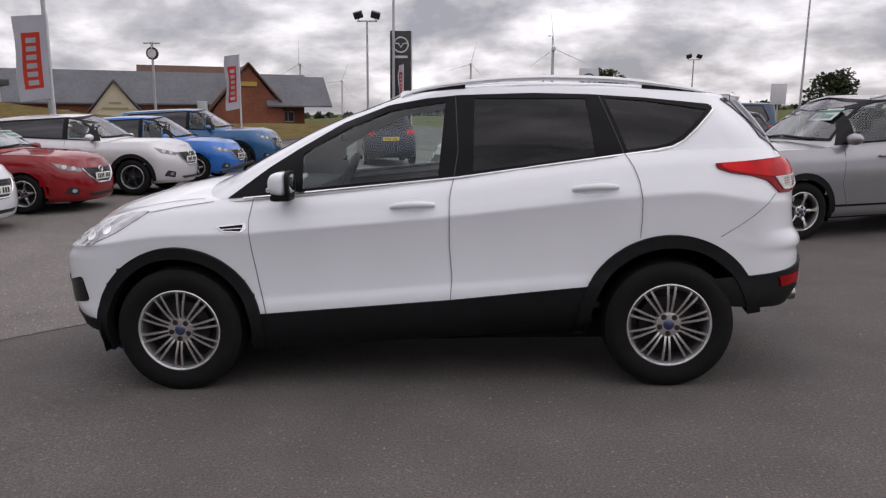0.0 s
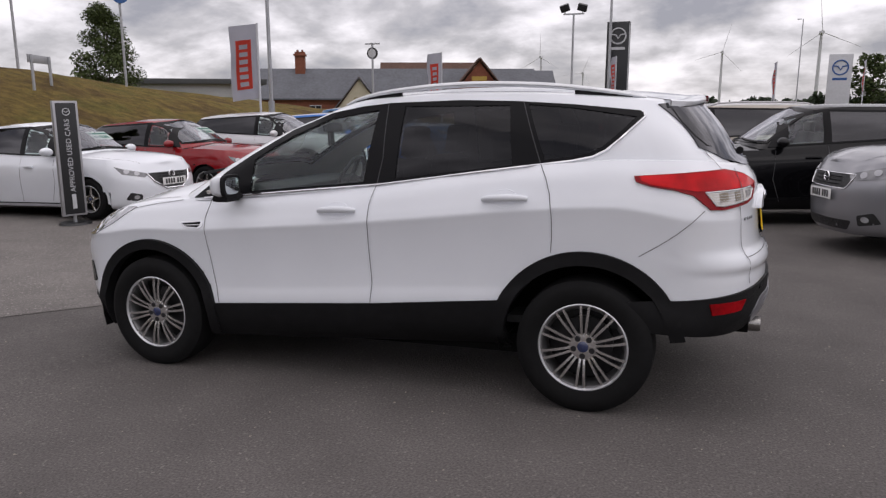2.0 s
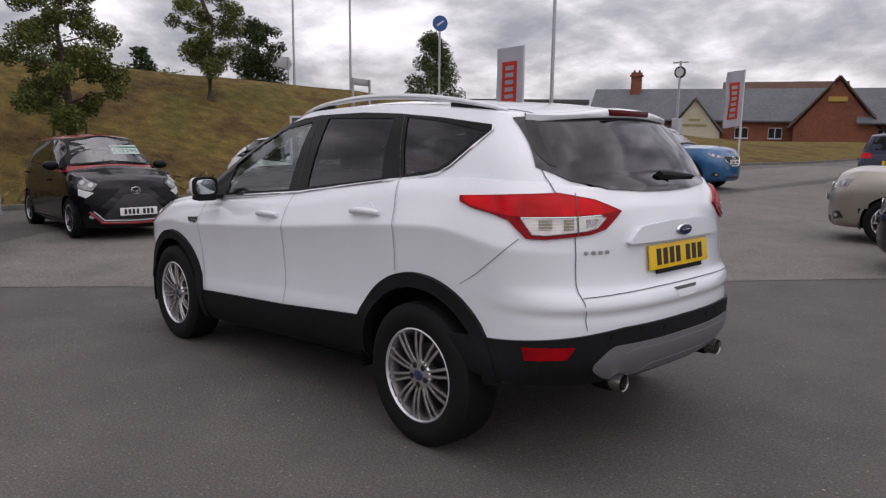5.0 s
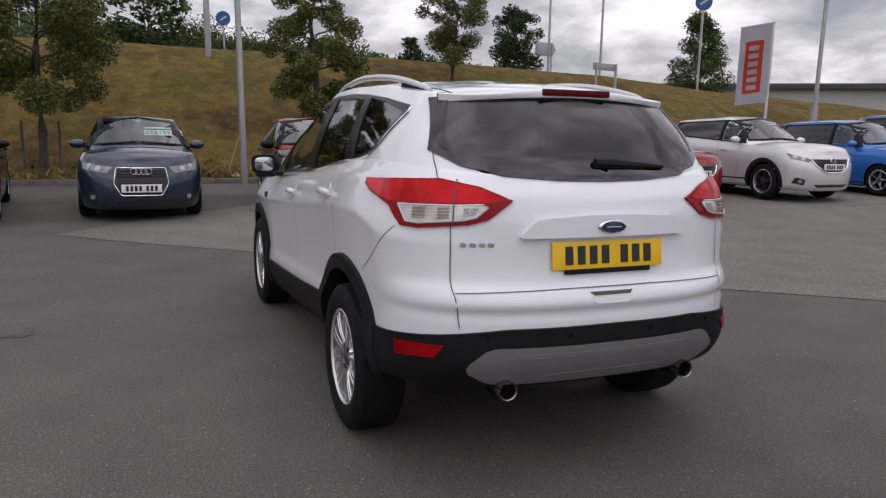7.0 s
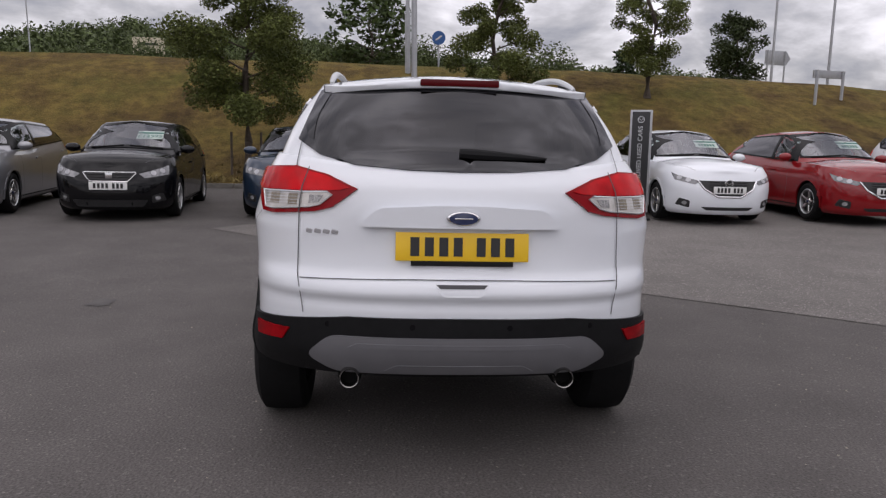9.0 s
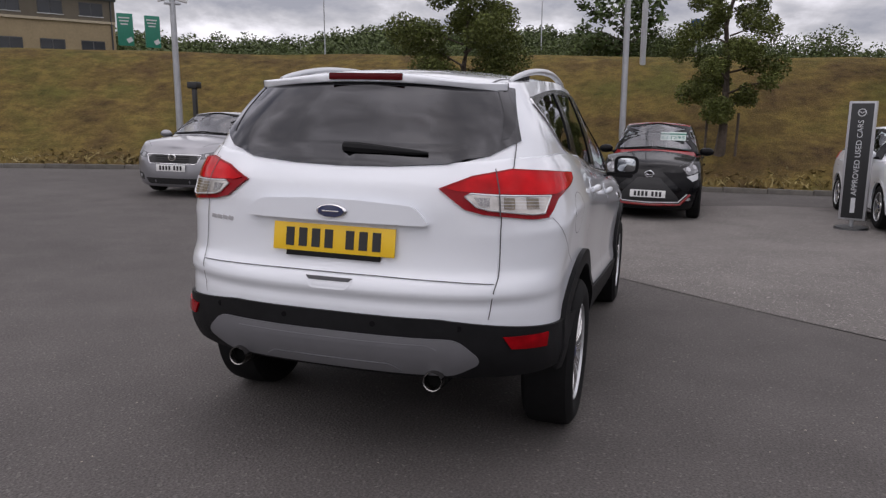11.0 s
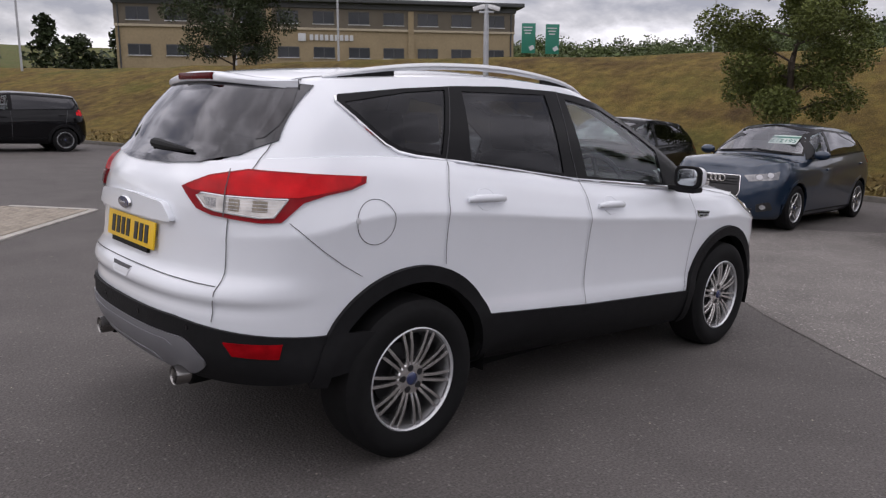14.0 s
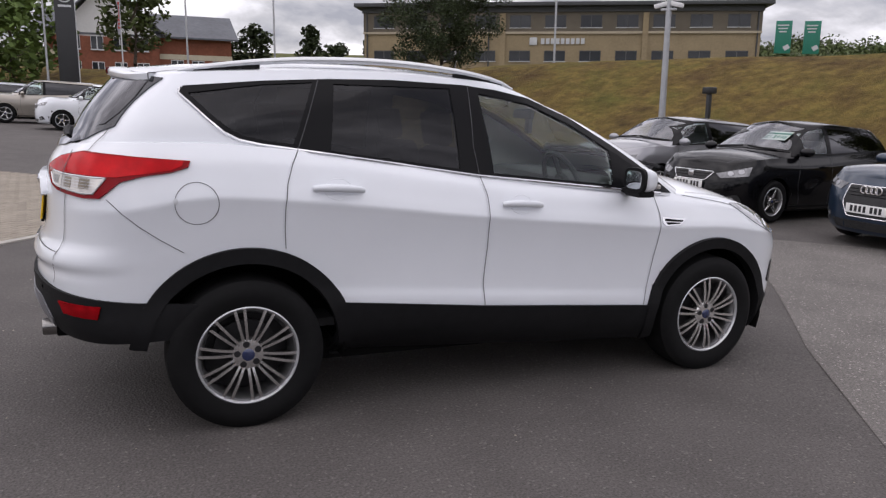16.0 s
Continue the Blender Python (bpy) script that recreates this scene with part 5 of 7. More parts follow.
def woods(name, label, spots, size, color, seed, each=230):
    """Far woodland: many leafy heads on trunks, one body of stuff."""
    rng = random.Random(seed)
    clumps = []
    for p, r in spots:
        for _ in range(6):
            clumps.append((p + Vector((rng.uniform(-1, 1) * r, rng.uniform(-1, 1) * r, rng.uniform(0.1, 1.0) * r)), r * rng.uniform(0.5, 0.85)))
    me = leaves(rng, clumps, len(spots) * each, size, 0.9)
    me.materials.append(leaf_mat(name + "_leaf", color))
    tagged(part(name, me, None), label, "woodland", kind="stuff")


rng = random.Random(77)
spots = []
skyline = curve_of((155, 0.095), (165, 0.108), (173, 0.114), (180, 0.120), (187, 0.138), (193, 0.144), (198, 0.146), (203, 0.140), (208, 0.118), (214, 0.112), (224, 0.110), (236, 0.10))
for i in range(430):
    deg = rng.uniform(156, 234)
    r = rng.uniform(105, 165)
    x, y = r * math.cos(radians(deg)), r * math.sin(radians(deg))
    size = rng.uniform(2.6, 4.6)
    top = 1.4 + r * (skyline(deg) + 0.010 + rng.uniform(-0.008, 0.001))
    spots.append((Vector((x, y, top - size * 1.9 - (165 - r) * 0.03)), size))
woods("far_woods", "green wooded hillside in the distance", spots, 0.30, (0.075, 0.098, 0.036), 5, 800)
spots = []
for i in range(60):
    t = i / 59
    spots.append((Vector((-34 - 22 * t + rng.uniform(-2, 2), 6 - 56 * t + rng.uniform(-2, 2), 4.0 + rng.uniform(-0.4, 0.4) + 0.8 * t)), rng.uniform(0.9, 1.9)))
woods("roadside_hedge", "scrubby green hedge beyond the road", spots, 0.065, (0.075, 0.098, 0.034), 6, 3600)
spots = []
for i in range(120):
    x = -120 + 5.2 * i + rng.uniform(-2, 2)
    spots.append((Vector((x * 0.9, 250 + rng.uniform(-20, 30), 3.4)), rng.uniform(1.4, 2.8)))
woods("distant_treeline", "low dark treeline on the horizon", spots, 0.9, (0.035, 0.05, 0.03), 7)
spots = []
for i in range(40):
    spots.append((Vector((-28 - 1.2 * i + rng.uniform(-2, 2), -98 + 1.1 * i + rng.uniform(-3, 3), 4.0)), rng.uniform(2.0, 3.4)))
woods("tree_belt", "belt of dark green trees behind the offices", spots, 0.45, (0.03, 0.042, 0.018), 8)


def tufts():
    """Rough grass blades on the near face of the bank."""
    rng = random.Random(4)
    V, F = [], []
    for p, way in along_kerb(0.25):
        if not -34 < p.y < 26:
            continue
        side = Vector((way.y, -way.x))
        for _ in range(16):
            d = 0.10 + 1.1 * rng.random() ** 1.6
            q = p + side * d + way * rng.uniform(-0.15, 0.15)
            z = bank_z(p, side, d) - 0.01
            h = rng.uniform(0.03, 0.10) * (1.8 if d < 0.5 else 1)
            a, w = rng.uniform(0, 6.28), rng.uniform(0.02, 0.06)
            lean = Vector((rng.gauss(0, 0.11), rng.gauss(0, 0.11), 0))
            o = len(V)
            c, s = math.cos(a) * w, math.sin(a) * w
            V += [Vector((q.x - c, q.y - s, z)), Vector((q.x + c, q.y + s, z)), Vector((q.x, q.y, z + h)) + lean]
            F.append((o, o + 1, o + 2))
    me = bpy.data.meshes.new("grass_tufts")
    me.from_pydata(V, [], F)
    m = leaf_mat("dry_grass_blade", (0.21, 0.165, 0.065))
    me.materials.append(m)
    tagged(part("grass_tufts", me, None), "dry straw-coloured grass tufts at the foot of the bank", "grass", kind="stuff")


tufts()


# ---- posts, signs and flags ----
PANEL = material("sign_black", (0.02, 0.021, 0.023), 0.35, vary=0.1)
PALE = material("sign_pale_grey", (0.55, 0.56, 0.58), 0.45, vary=0.08)
FLAGCLOTH = material("flag_grey_cloth", (0.50, 0.50, 0.55), 0.85, vary=0.1, scale=3)
FLAGRED = material("flag_red_cloth", (0.72, 0.07, 0.04), 0.85, vary=0.12, scale=3)
SIGNBLUE = material("sign_blue", (0.02, 0.09, 0.28), 0.4)
SIGNGREEN = material("sign_green", (0.015, 0.19, 0.13), 0.45, vary=0.1)
TURBINE = material("turbine_white", (0.50, 0.51, 0.53), 0.5)


def post(x, y, z, height, r=0.06, label="tall galvanised lamp post", foot=0.0, name="lamp_post", group="lamp posts"):
    t = thing(name, label, "post", Matrix.Translation((x, y, z - 0.05)), group)
    part("pole", cyl(r, r * 0.7, height, (0, 0, height / 2), n=12), STEEL, t)
    if foot:
        part("base_sleeve", cyl(foot, foot, height * 0.22, (0, 0, height * 0.11), n=12), STEEL, t, "thicker base sleeve")
    return t


def head(t, z, dx, dy, size=(0.35, 0.16, 0.07), tilt=0):
    o = part("lamp_head", box(size, bevel=0.02), STEEL, t, "lamp head")
    o.matrix_basis = Matrix.Translation((dx, dy, z)) @ Matrix.Rotation(math.atan2(dy, dx), 4, "Z") @ Matrix.Rotation(tilt, 4, "Y")


def flood(t, z):
    """A cross arm with two floodlights that look down at the cars."""
    part("cross_arm", box((0.9, 0.06, 0.06), (0, 0, z), 0.01), STEEL, t)
    for s in (-0.38, 0.38):
        part("lamp_yoke", box((0.05, 0.05, 0.16), (s, 0, z + 0.08), 0.01), STEEL, t)
        part("floodlight", box((0.40, 0.16, 0.30), (s, -0.06, z + 0.25), 0.03, Matrix.Rotation(radians(16 if s > 0 else -16), 4, "Y") @ Matrix.Rotation(radians(28), 4, "X")), PANEL, t, "black floodlight")


post(-11.7, 0.24, gz(-11.7, 0.2), 9.0, 0.07)
p = post(-19.6, 0.2, on_bank(-19.6, 0.2), 8.6, 0.07, foot=0.09)
p = post(-26.6, 16.1, on_bank(-26.6, 16.1), 5.6, 0.06)
head(p, 5.0, 0.1, 0.0)
post(-21.5, 15.6, on_bank(-21.5, 15.6), 8, 0.05)
post(-11.9, 16.8, gz(-11.9, 16.8), 9, 0.07, foot=0.10)
post(-4.1, 39.9, 0.3, 12, 0.09)
p = post(-4.15, 28.5, 0.4, 5.6, 0.06, label="lamp post with two black floodlights")
flood(p, 5.6)
p = post(17.3, 52.7, 0.5, 5.4, 0.07, label="lamp post with two black floodlights")
flood(p, 5.4)
post(16.3, 31.8, 0.3, 6.6, 0.06)
p = post(8.6, 70, 0.6, 9.2, 0.06)
head(p, 9.2, -0.3, 0)
for x, y, h in ((-2.1, -40.7, 8), (-6.8, -40.0, 8), (4.9, -40.5, 9), (-19.3, -29.8, 8), (-14.6, -32.0, 7), (-55, -28, 7), (-60, -10, 8)):
    post(x, y, on_bank(x, y) if y < -5 else 3.8, h, 0.06)
p = post(-9.5, -9.3, gz(-9, -9) - 0.1, 4.1, 0.085, label="steel camera post with two white cameras", name="camera_post", group="camera posts")
for s in (-1, 1):
    o = part("camera", box((0.30, 0.10, 0.10), (0, 0, 0), 0.03), material("camera_white", (0.7, 0.7, 0.7), 0.4), p, "white security camera")
    o.matrix_basis = Matrix.Translation((0.12 * s, -0.12 * s, 4.02)) @ Matrix.Rotation(radians(-45 if s > 0 else 135), 4, "Z") @ Matrix.Rotation(radians(14), 4, "Y")
part("camera_bracket", box((0.10, 0.34, 0.05), (0, 0, 3.92), 0.01, Matrix.Rotation(radians(45), 4, "Z")), STEEL, p)
b = thing("junction_post", "short black post with a box head on the grass", "post", Matrix.Translation((-12.3, -10.9, on_bank(-12.3, -10.9) + 0.32)))
part("post_shaft", box((0.10, 0.10, 1.9), (0, 0, 0.40), 0.01), PANEL, b)
part("box_head", box((0.22, 0.30, 0.17), (0, 0, 1.34), 0.02), PANEL, b)
b = thing("marker_post", "short square timber marker post by the parked cars", "post", Matrix.Translation((-7.8, 17.8, gz(-7.8, 17.8))))
part("post_shaft", box((0.24, 0.24, 1.95), (0, 0, 0.97), 0.02), STEEL, b)


def flag(x, y, z, top, width=0.72, tall=1.95, yaw=0.0, seed=0):
    """A tall feather banner on a pole, with a red panel that bears pale bars."""
    t = thing("banner_flag", "grey banner flag with a red panel on a white pole", "flag", Matrix.Translation((x, y, z)) @ Matrix.Rotation(yaw, 4, "Z"), "banner flags")
    part("flagpole", cyl(0.035, 0.028, top - z, (0, 0, (top - z) / 2), n=10), PALE, t, "white flagpole")
    h = top - z

    def cloth(u0, u1, v0, v1, off, mat, nm, lab=""):
        bm = bmesh.new()
        n, m = 8, 14
        g = []
        for i in range(n + 1):
            u = u0 + (u1 - u0) * i / n
            col = []
            for j in range(m + 1):
                v = v0 + (v1 - v0) * j / m
                wob = 0.045 * math.sin(4.5 * v + 3 * u + seed) * u / width
                droop = -0.10 * (u / width) ** 2 * (1 - v / tall)
                col.append((bm.verts.new((wob + off, -0.03 - u, h - tall - 0.02 + v - 0.10 * u / width)), 0))
            g.append(col)
        for i in range(n):
            for j in range(m):
                bm.faces.new((g[i][j][0], g[i + 1][j][0], g[i + 1][j + 1][0], g[i][j + 1][0]))
        bmesh.ops.solidify(bm, geom=bm.faces[:], thickness=0.004)
        return part(nm, bm, mat, t, lab)
    cloth(0, width, 0, tall, 0, FLAGCLOTH, "banner_cloth", "grey cloth")
    for s in (-0.008, 0.008):
        cloth(width * 0.22, width * 0.80, tall * 0.14, tall * 0.80, s, FLAGRED, "red_panel", "red printed panel")
        for k in range(6):
            v = tall * (0.18 + 0.10 * k)
            cloth(width * 0.36, width * 0.68, v, v + tall * 0.06, s * 1.6, FLAGCLOTH, "panel_bar")
    return t


flag(-9.35, 12.35, gz(-9.4, 12.3), 4.10, width=0.69, tall=1.86, yaw=radians(-40), seed=0.3)
flag(-8.2, 23.0, gz(-8.2, 23), 4.15, yaw=radians(-25), seed=1.7)
flag(-3.2, 36.0, 0.4, 4.7, yaw=radians(-15), seed=2.9)
flag(4.8, 40.0, 0.2, 4.3, yaw=radians(-15), seed=4.1)
flag(9.6, 43.5, 0.2, 4.4, yaw=radians(-15), seed=5.1)
flag(1.3, -37.9, 1.2, 6.4, yaw=radians(170), seed=0.9)


def ring_mark(parent, at, r, rot, mat, bar=0.1):
    """A plain round maker's mark: a ring with a bent bar."""
    o = part("round_mark", lathe([(r + r * bar * math.cos(q), r * bar * math.sin(q)) for q in [math.pi * k / 4 for k in range(9)]], 28, "Z"), mat, parent, "plain round mark")
    tube([(-r, 0.25 * r, 0), (-r * 0.3, 0.15 * r, 0), (0, -0.35 * r, 0), (r * 0.3, 0.15 * r, 0), (r, 0.25 * r, 0)], r * bar * 0.9, 6, None)
    w = part("mark_bar", tube([(-r, 0.25 * r, 0), (-r * 0.3, 0.15 * r, 0), (0, -0.35 * r, 0), (r * 0.3, 0.15 * r, 0), (r, 0.25 * r, 0)], r * bar * 0.9, 6), mat, o)
    o.matrix_basis = Matrix.Translation(at) @ rot
    return o


def totem(x, y, z, w, h, yaw, mat=PANEL, mark=PALE, name="totem_sign", label="tall black dealership totem sign with a pale round mark"):
    t = thing(name, label, "sign", Matrix.Translation((x, y, z)) @ Matrix.Rotation(yaw, 4, "Z"))
    part("sign_body", box((w, 0.35, h), (0, 0, h / 2), 0.03), mat, t)
    part("sign_edge", box((0.04, 0.37, h), (w / 2 - 0.02, 0, h / 2)), PALE, t, "pale edge strip")
    up = Matrix.Rotation(radians(90), 4, "X")
    ring_mark(t, (0, -0.19, h - w * 0.62), w * 0.33, up, mark)
    part("name_bar", box((w * 0.62, 0.02, w * 0.11), (0, -0.185, h - w * 1.15)), mark, t)
    return t


totem(-3.7, 40.4, 0.2, 1.30, 6.75, radians(0))
totem(3.9, -41.0, 0.6, 1.0, 6.4, radians(180))
t = totem(9.96, 55.6, 0.4, 1.5, 5.2, 0, PALE, SIGNBLUE, "dealer_sign", "pale grey dealership sign with a blue oval mark")
t = thing("square_sign", "pale square sign board on posts", "sign", Matrix.Translation((18.6, 40, 0.2)))
part("sign_board", box((0.9, 0.1, 1.2), (0, 0, 2.6), 0.02), PALE, t)
part("sign_post", cyl(0.05, 0.05, 2.2, (0, 0, 1.1), n=8), STEEL, t)

ub = thing("used_cars_board", "slim black and silver upright board lettered approved used cars", "sign", Matrix.Translation((-6.95, 3.80, gz(-6.9, 3.8))) @ Matrix.Rotation(radians(68), 4, "Z") @ Matrix.Scale(0.97, 4))
part("board_body", box((0.36, 0.08, 1.72), (0, 0, 1.0), 0.012), SATIN, ub, "silver frame")
part("board_face", box((0.29, 0.09, 1.66), (0, 0, 1.0), 0.004), PANEL, ub, "black face")
part("board_stem", cyl(0.03, 0.03, 0.2, (0, 0, 0.12), n=10), STEEL, ub)
part("board_foot", cyl(0.24, 0.22, 0.04, (0, 0, 0.02), n=20), PANEL, ub, "round black foot")
for s in (-1, 1):
    R_ = Matrix.Rotation(0 if s < 0 else math.pi, 4, "Z")
    ring_mark(ub, (0, s * 0.049, 1.70), 0.05, R_ @ Matrix.Rotation(radians(90), 4, "X"), PALE, 0.12)
    letters("APPROVED USED CARS", 0.105, PALE, ub, R_ @ Matrix.Translation((0, -0.047, 1.05)) @ Matrix.Rotation(radians(90), 4, "X") @ Matrix.Rotation(radians(90), 4, "Z"))
    part("board_bar", box((0.06, 0.004, 0.22), (0, s * 0.047, 0.36)), PALE, ub)

# the pole with a hanging round sign
t = thing("pub_sign", "post with a crossbar and a round hanging sign", "sign", Matrix.Translation((-13.6, 28.2, on_bank(-13.6, 28.2) - 0.1)))
part("sign_post", cyl(0.06, 0.05, 4.4, (0, 0, 2.2), n=10), STEEL, t)
part("crossbar", box((0.75, 0.06, 0.06), (0, 0, 4.35)), STEEL, t)
o = part("round_board", cyl(0.27, 0.27, 0.08, (0, 0, 0), "Y", 24), PANEL, t, "dark round board")
o.matrix_basis = Matrix.Translation((0, 0, 3.92))
part("round_face", cyl(0.2, 0.2, 0.1, (0, 0, 0), "Y", 24), PALE, o)


def road_sign(x, y, w, h, z0, label, yaw, arrow=False, z=None):
    t = thing("road_sign", label, "sign", Matrix.Translation((x, y, (on_bank(x, y) if z is None else z) - 0.1)) @ Matrix.Rotation(yaw, 4, "Z"), "road signs")
    o = part("sign_plate", box((0.05, w, h), (0, 0, z0), 0.01), STEEL, t, "grey back of the plate")
    if arrow:
        tip = bmesh.new()
        v = [tip.verts.new(c) for c in ((0.03, w / 2, z0 - h / 2), (0.03, w / 2 + 0.4, z0), (0.03, w / 2, z0 + h / 2), (-0.03, w / 2, z0 - h / 2), (-0.03, w / 2 + 0.4, z0), (-0.03, w / 2, z0 + h / 2))]
        for f in ((0, 1, 2), (5, 4, 3), (0, 3, 4, 1), (1, 4, 5, 2)):
            tip.faces.new([v[i] for i in f])
        part("arrow_point", tip, STEEL, o, smooth=False)
    for s in (-w * 0.42, w * 0.42):
        part("sign_post", cyl(0.05, 0.05, z0 + h / 2, (0.05, s, (z0 + h / 2) / 2), n=8), STEEL, t)


road_sign(-36.5, 21.4, 1.9, 0.8, 1.9, "grey back of a road sign with an arrow end", radians(28), True, 4.6)
road_sign(-18.6, 13.9, 1.75, 0.25, 0.98, "grey back of a long low road sign", radians(28))
for x, y, h in ((-20.8, 20.0, 3.6), (-33.4, 2.05, 2.6)):
    t = thing("round_road_sign", "round blue road sign on a post", "sign", Matrix.Translation((x, y, (on_bank(x, y) if y > 10 else 3.9) - 0.05)) @ Matrix.Rotation(radians(-30 if y > 10 else 0), 4, "Z"), "road signs")
    part("sign_post", cyl(0.05, 0.05, h + 0.3, (0, 0, (h + 0.3) / 2), n=8), STEEL, t)
    part("blue_disc", cyl(0.34, 0.34, 0.04, (0.06, 0, h), "X", 24), SIGNBLUE, t, "blue disc")
    part("white_mark", box((0.02, 0.36, 0.07), (0.09, 0, h), 0.01, Matrix.Rotation(radians(35), 4, "X")), PALE, t)
CHEV = material("chevron_white", (0.62, 0.62, 0.60), 0.5)
for k in range(6):
    y = -3.4 + 1.5 * k
    t = thing("chevron_board", "low leaning black and white chevron board at the road edge", "sign", Matrix.Translation((-31.5 + 0.1 * k, y, 3.95)), "chevron boards")
    part("board", box((0.05, 0.75, 0.42), (0, 0, 0.25), 0.01, Matrix.Rotation(radians(-14), 4, "X")), PANEL if k % 2 else CHEV, t)
    part("stripe", box((0.06, 0.25, 0.42), (0, 0.05, 0.25), 0.005, Matrix.Rotation(radians(-14), 4, "X")), CHEV if k % 2 else PANEL, t)
for s, (x, y) in enumerate(((-68.3, -59.9), (-70.5, -57.9))):
    t = thing("green_sign", "tall green and white business park sign", "sign", Matrix.Translation((x, y, 9.6)) @ Matrix.Rotation(radians(48 + 8 * s), 4, "Z"), "green signs")
    part("sign_body", box((0.3, 1.7, 3.6), (0, 0, 1.7), 0.03), SIGNGREEN, t)
    for k in range(3):
        part("white_line", box((0.04, 1.2 - 0.2 * k, 0.14), (0.16, -0.1, 3.0 - 0.35 * k)), PALE, t)
    part("white_corner", box((0.04, 0.6, 0.5), (0.16, 0.4, 0.55), 0.0, Matrix.Rotation(radians(30), 4, "X")), PALE, t)


def turbine(x, y, hub, blade, a0, base=0):
    t = thing("wind_turbine", "far white three-bladed wind turbine at rest", "wind turbine", Matrix.Translation((x, y, base)), "wind turbines")
    part("tower", cyl(blade * 0.055, blade * 0.035, hub - base, (0, 0, (hub - base) / 2), n=12), TURBINE, t)
    part("nacelle", box((blade * 0.1, blade * 0.26, blade * 0.09), (0, 0, hub - base), blade * 0.02), TURBINE, t)
    part("rotor_hub", cyl(blade * 0.05, blade * 0.03, blade * 0.1, (0, -blade * 0.17, hub - base), "Y", 12), TURBINE, t)
    for k in range(3):
        a = a0 + 2.094 * k
        bm = tube([(0, 0, 0), (0, 0, blade * 0.25), (0, 0, blade)], [blade * 0.022, blade * 0.034, blade * 0.008], 6, flat=0.3)
        o = part("blade", bm, TURBINE, t)
        o.matrix_basis = Matrix.Translation((0, -blade * 0.2, hub - base)) @ Matrix.Rotation(a, 4, "Y")


turbine(66, 575, 56, 26, -0.12)
turbine(-108, 483, 41.5, 16, 0.0)
turbine(3, 495, 40.0, 17, 0.25)
turbine(-98, 587, 36.5, 16, 0.4)


# ---- buildings ----
BRICK = material("red_brick", (0.21, 0.072, 0.042), 0.9, vary=0.3, scale=4, bump=0.2)
SLATE = material("grey_slate", (0.105, 0.11, 0.125), 0.75, vary=0.25, scale=3, bump=0.2)
CLAYTILE = material("brown_clay_tiles", (0.10, 0.052, 0.036), 0.85, vary=0.3, scale=4, bump=0.2)
CREAM = material("cream_plaster", (0.52, 0.47, 0.36), 0.85, vary=0.1)
BUFF = material("buff_brick", (0.30, 0.235, 0.145), 0.9, vary=0.15, scale=5, bump=0.15)
BUFFDARK = material("dark_cladding", (0.055, 0.058, 0.062), 0.6, vary=0.2)
PANE = material("dark_window_pane", (0.02, 0.023, 0.028), 0.06, vary=0.4, scale=0.8)
WOODTRIM = material("dark_timber_trim", (0.06, 0.028, 0.018), 0.7)


def prism(w, d, zlow, zr, over=0.0, at=(0, 0), thick=0.18, axis="X"):
    """A pitched roof of two slabs, ridge along axis."""
    bm = bmesh.new()
    pts = [(-d / 2 - over, zlow), (0, zr), (d / 2 + over, zlow), (d / 2 + over, zlow - thick), (0, zr - thick), (-d / 2 - over, zlow - thick)]
    A, B = [], []
    for y, z in pts:
        for s, L in ((-1, A), (1, B)):
            p = (s * (w / 2 + over), y) if axis == "X" else (y, s * (w / 2 + over))
            L.append(bm.verts.new((p[0] + at[0], p[1] + at[1], z)))
    for i in range(6):
        j = (i + 1) % 6
        bm.faces.new((A[i], A[j], B[j], B[i]))
    bm.faces.new(A[:3] + [A[5]][:0] + [A[3], A[4], A[5]])
    bm.faces.new(B[::-1])
    bmesh.ops.recalc_face_normals(bm, faces=bm.faces)
    return bm


def gable_wall(w, h, apex, at, thick=0.3, axis="X"):
    bm = bmesh.new()
    pts = [(-w / 2, 0), (w / 2, 0), (w / 2, h), (0, apex), (-w / 2, h)]
    A, B = [], []
    for u, z in pts:
        for s, L in ((0, A), (thick, B)):
            L.append(bm.verts.new((at[0] + u, at[1] + s, z) if axis == "X" else (at[0] + s, at[1] + u, z)))
    bm.faces.new(A)
    bm.faces.new(B[::-1])
    for i in range(5):
        j = (i + 1) % 5
        bm.faces.new((A[j], A[i], B[i], B[j]))
    bmesh.ops.recalc_face_normals(bm, faces=bm.faces)
    return bm


def window(parent, at, w, h, rot=None, frame=0.07, mat=None):
    o = new("window", mesh_of(box((w, 0.08, h)), "window", mat or PALE, False))
    o.parent, o.matrix_basis = parent, Matrix.Translation(at) @ (rot or Matrix())
    for s in (-1, 1):
        part("pane", box((w / 2 - frame * 1.3, 0.10, h - frame * 2), (s * w / 4, 0, 0)), PANE, o)
    part("sill", box((w + 0.1, 0.2, 0.06), (0, 0, -h / 2 - 0.03)), PALE, o)
    return o


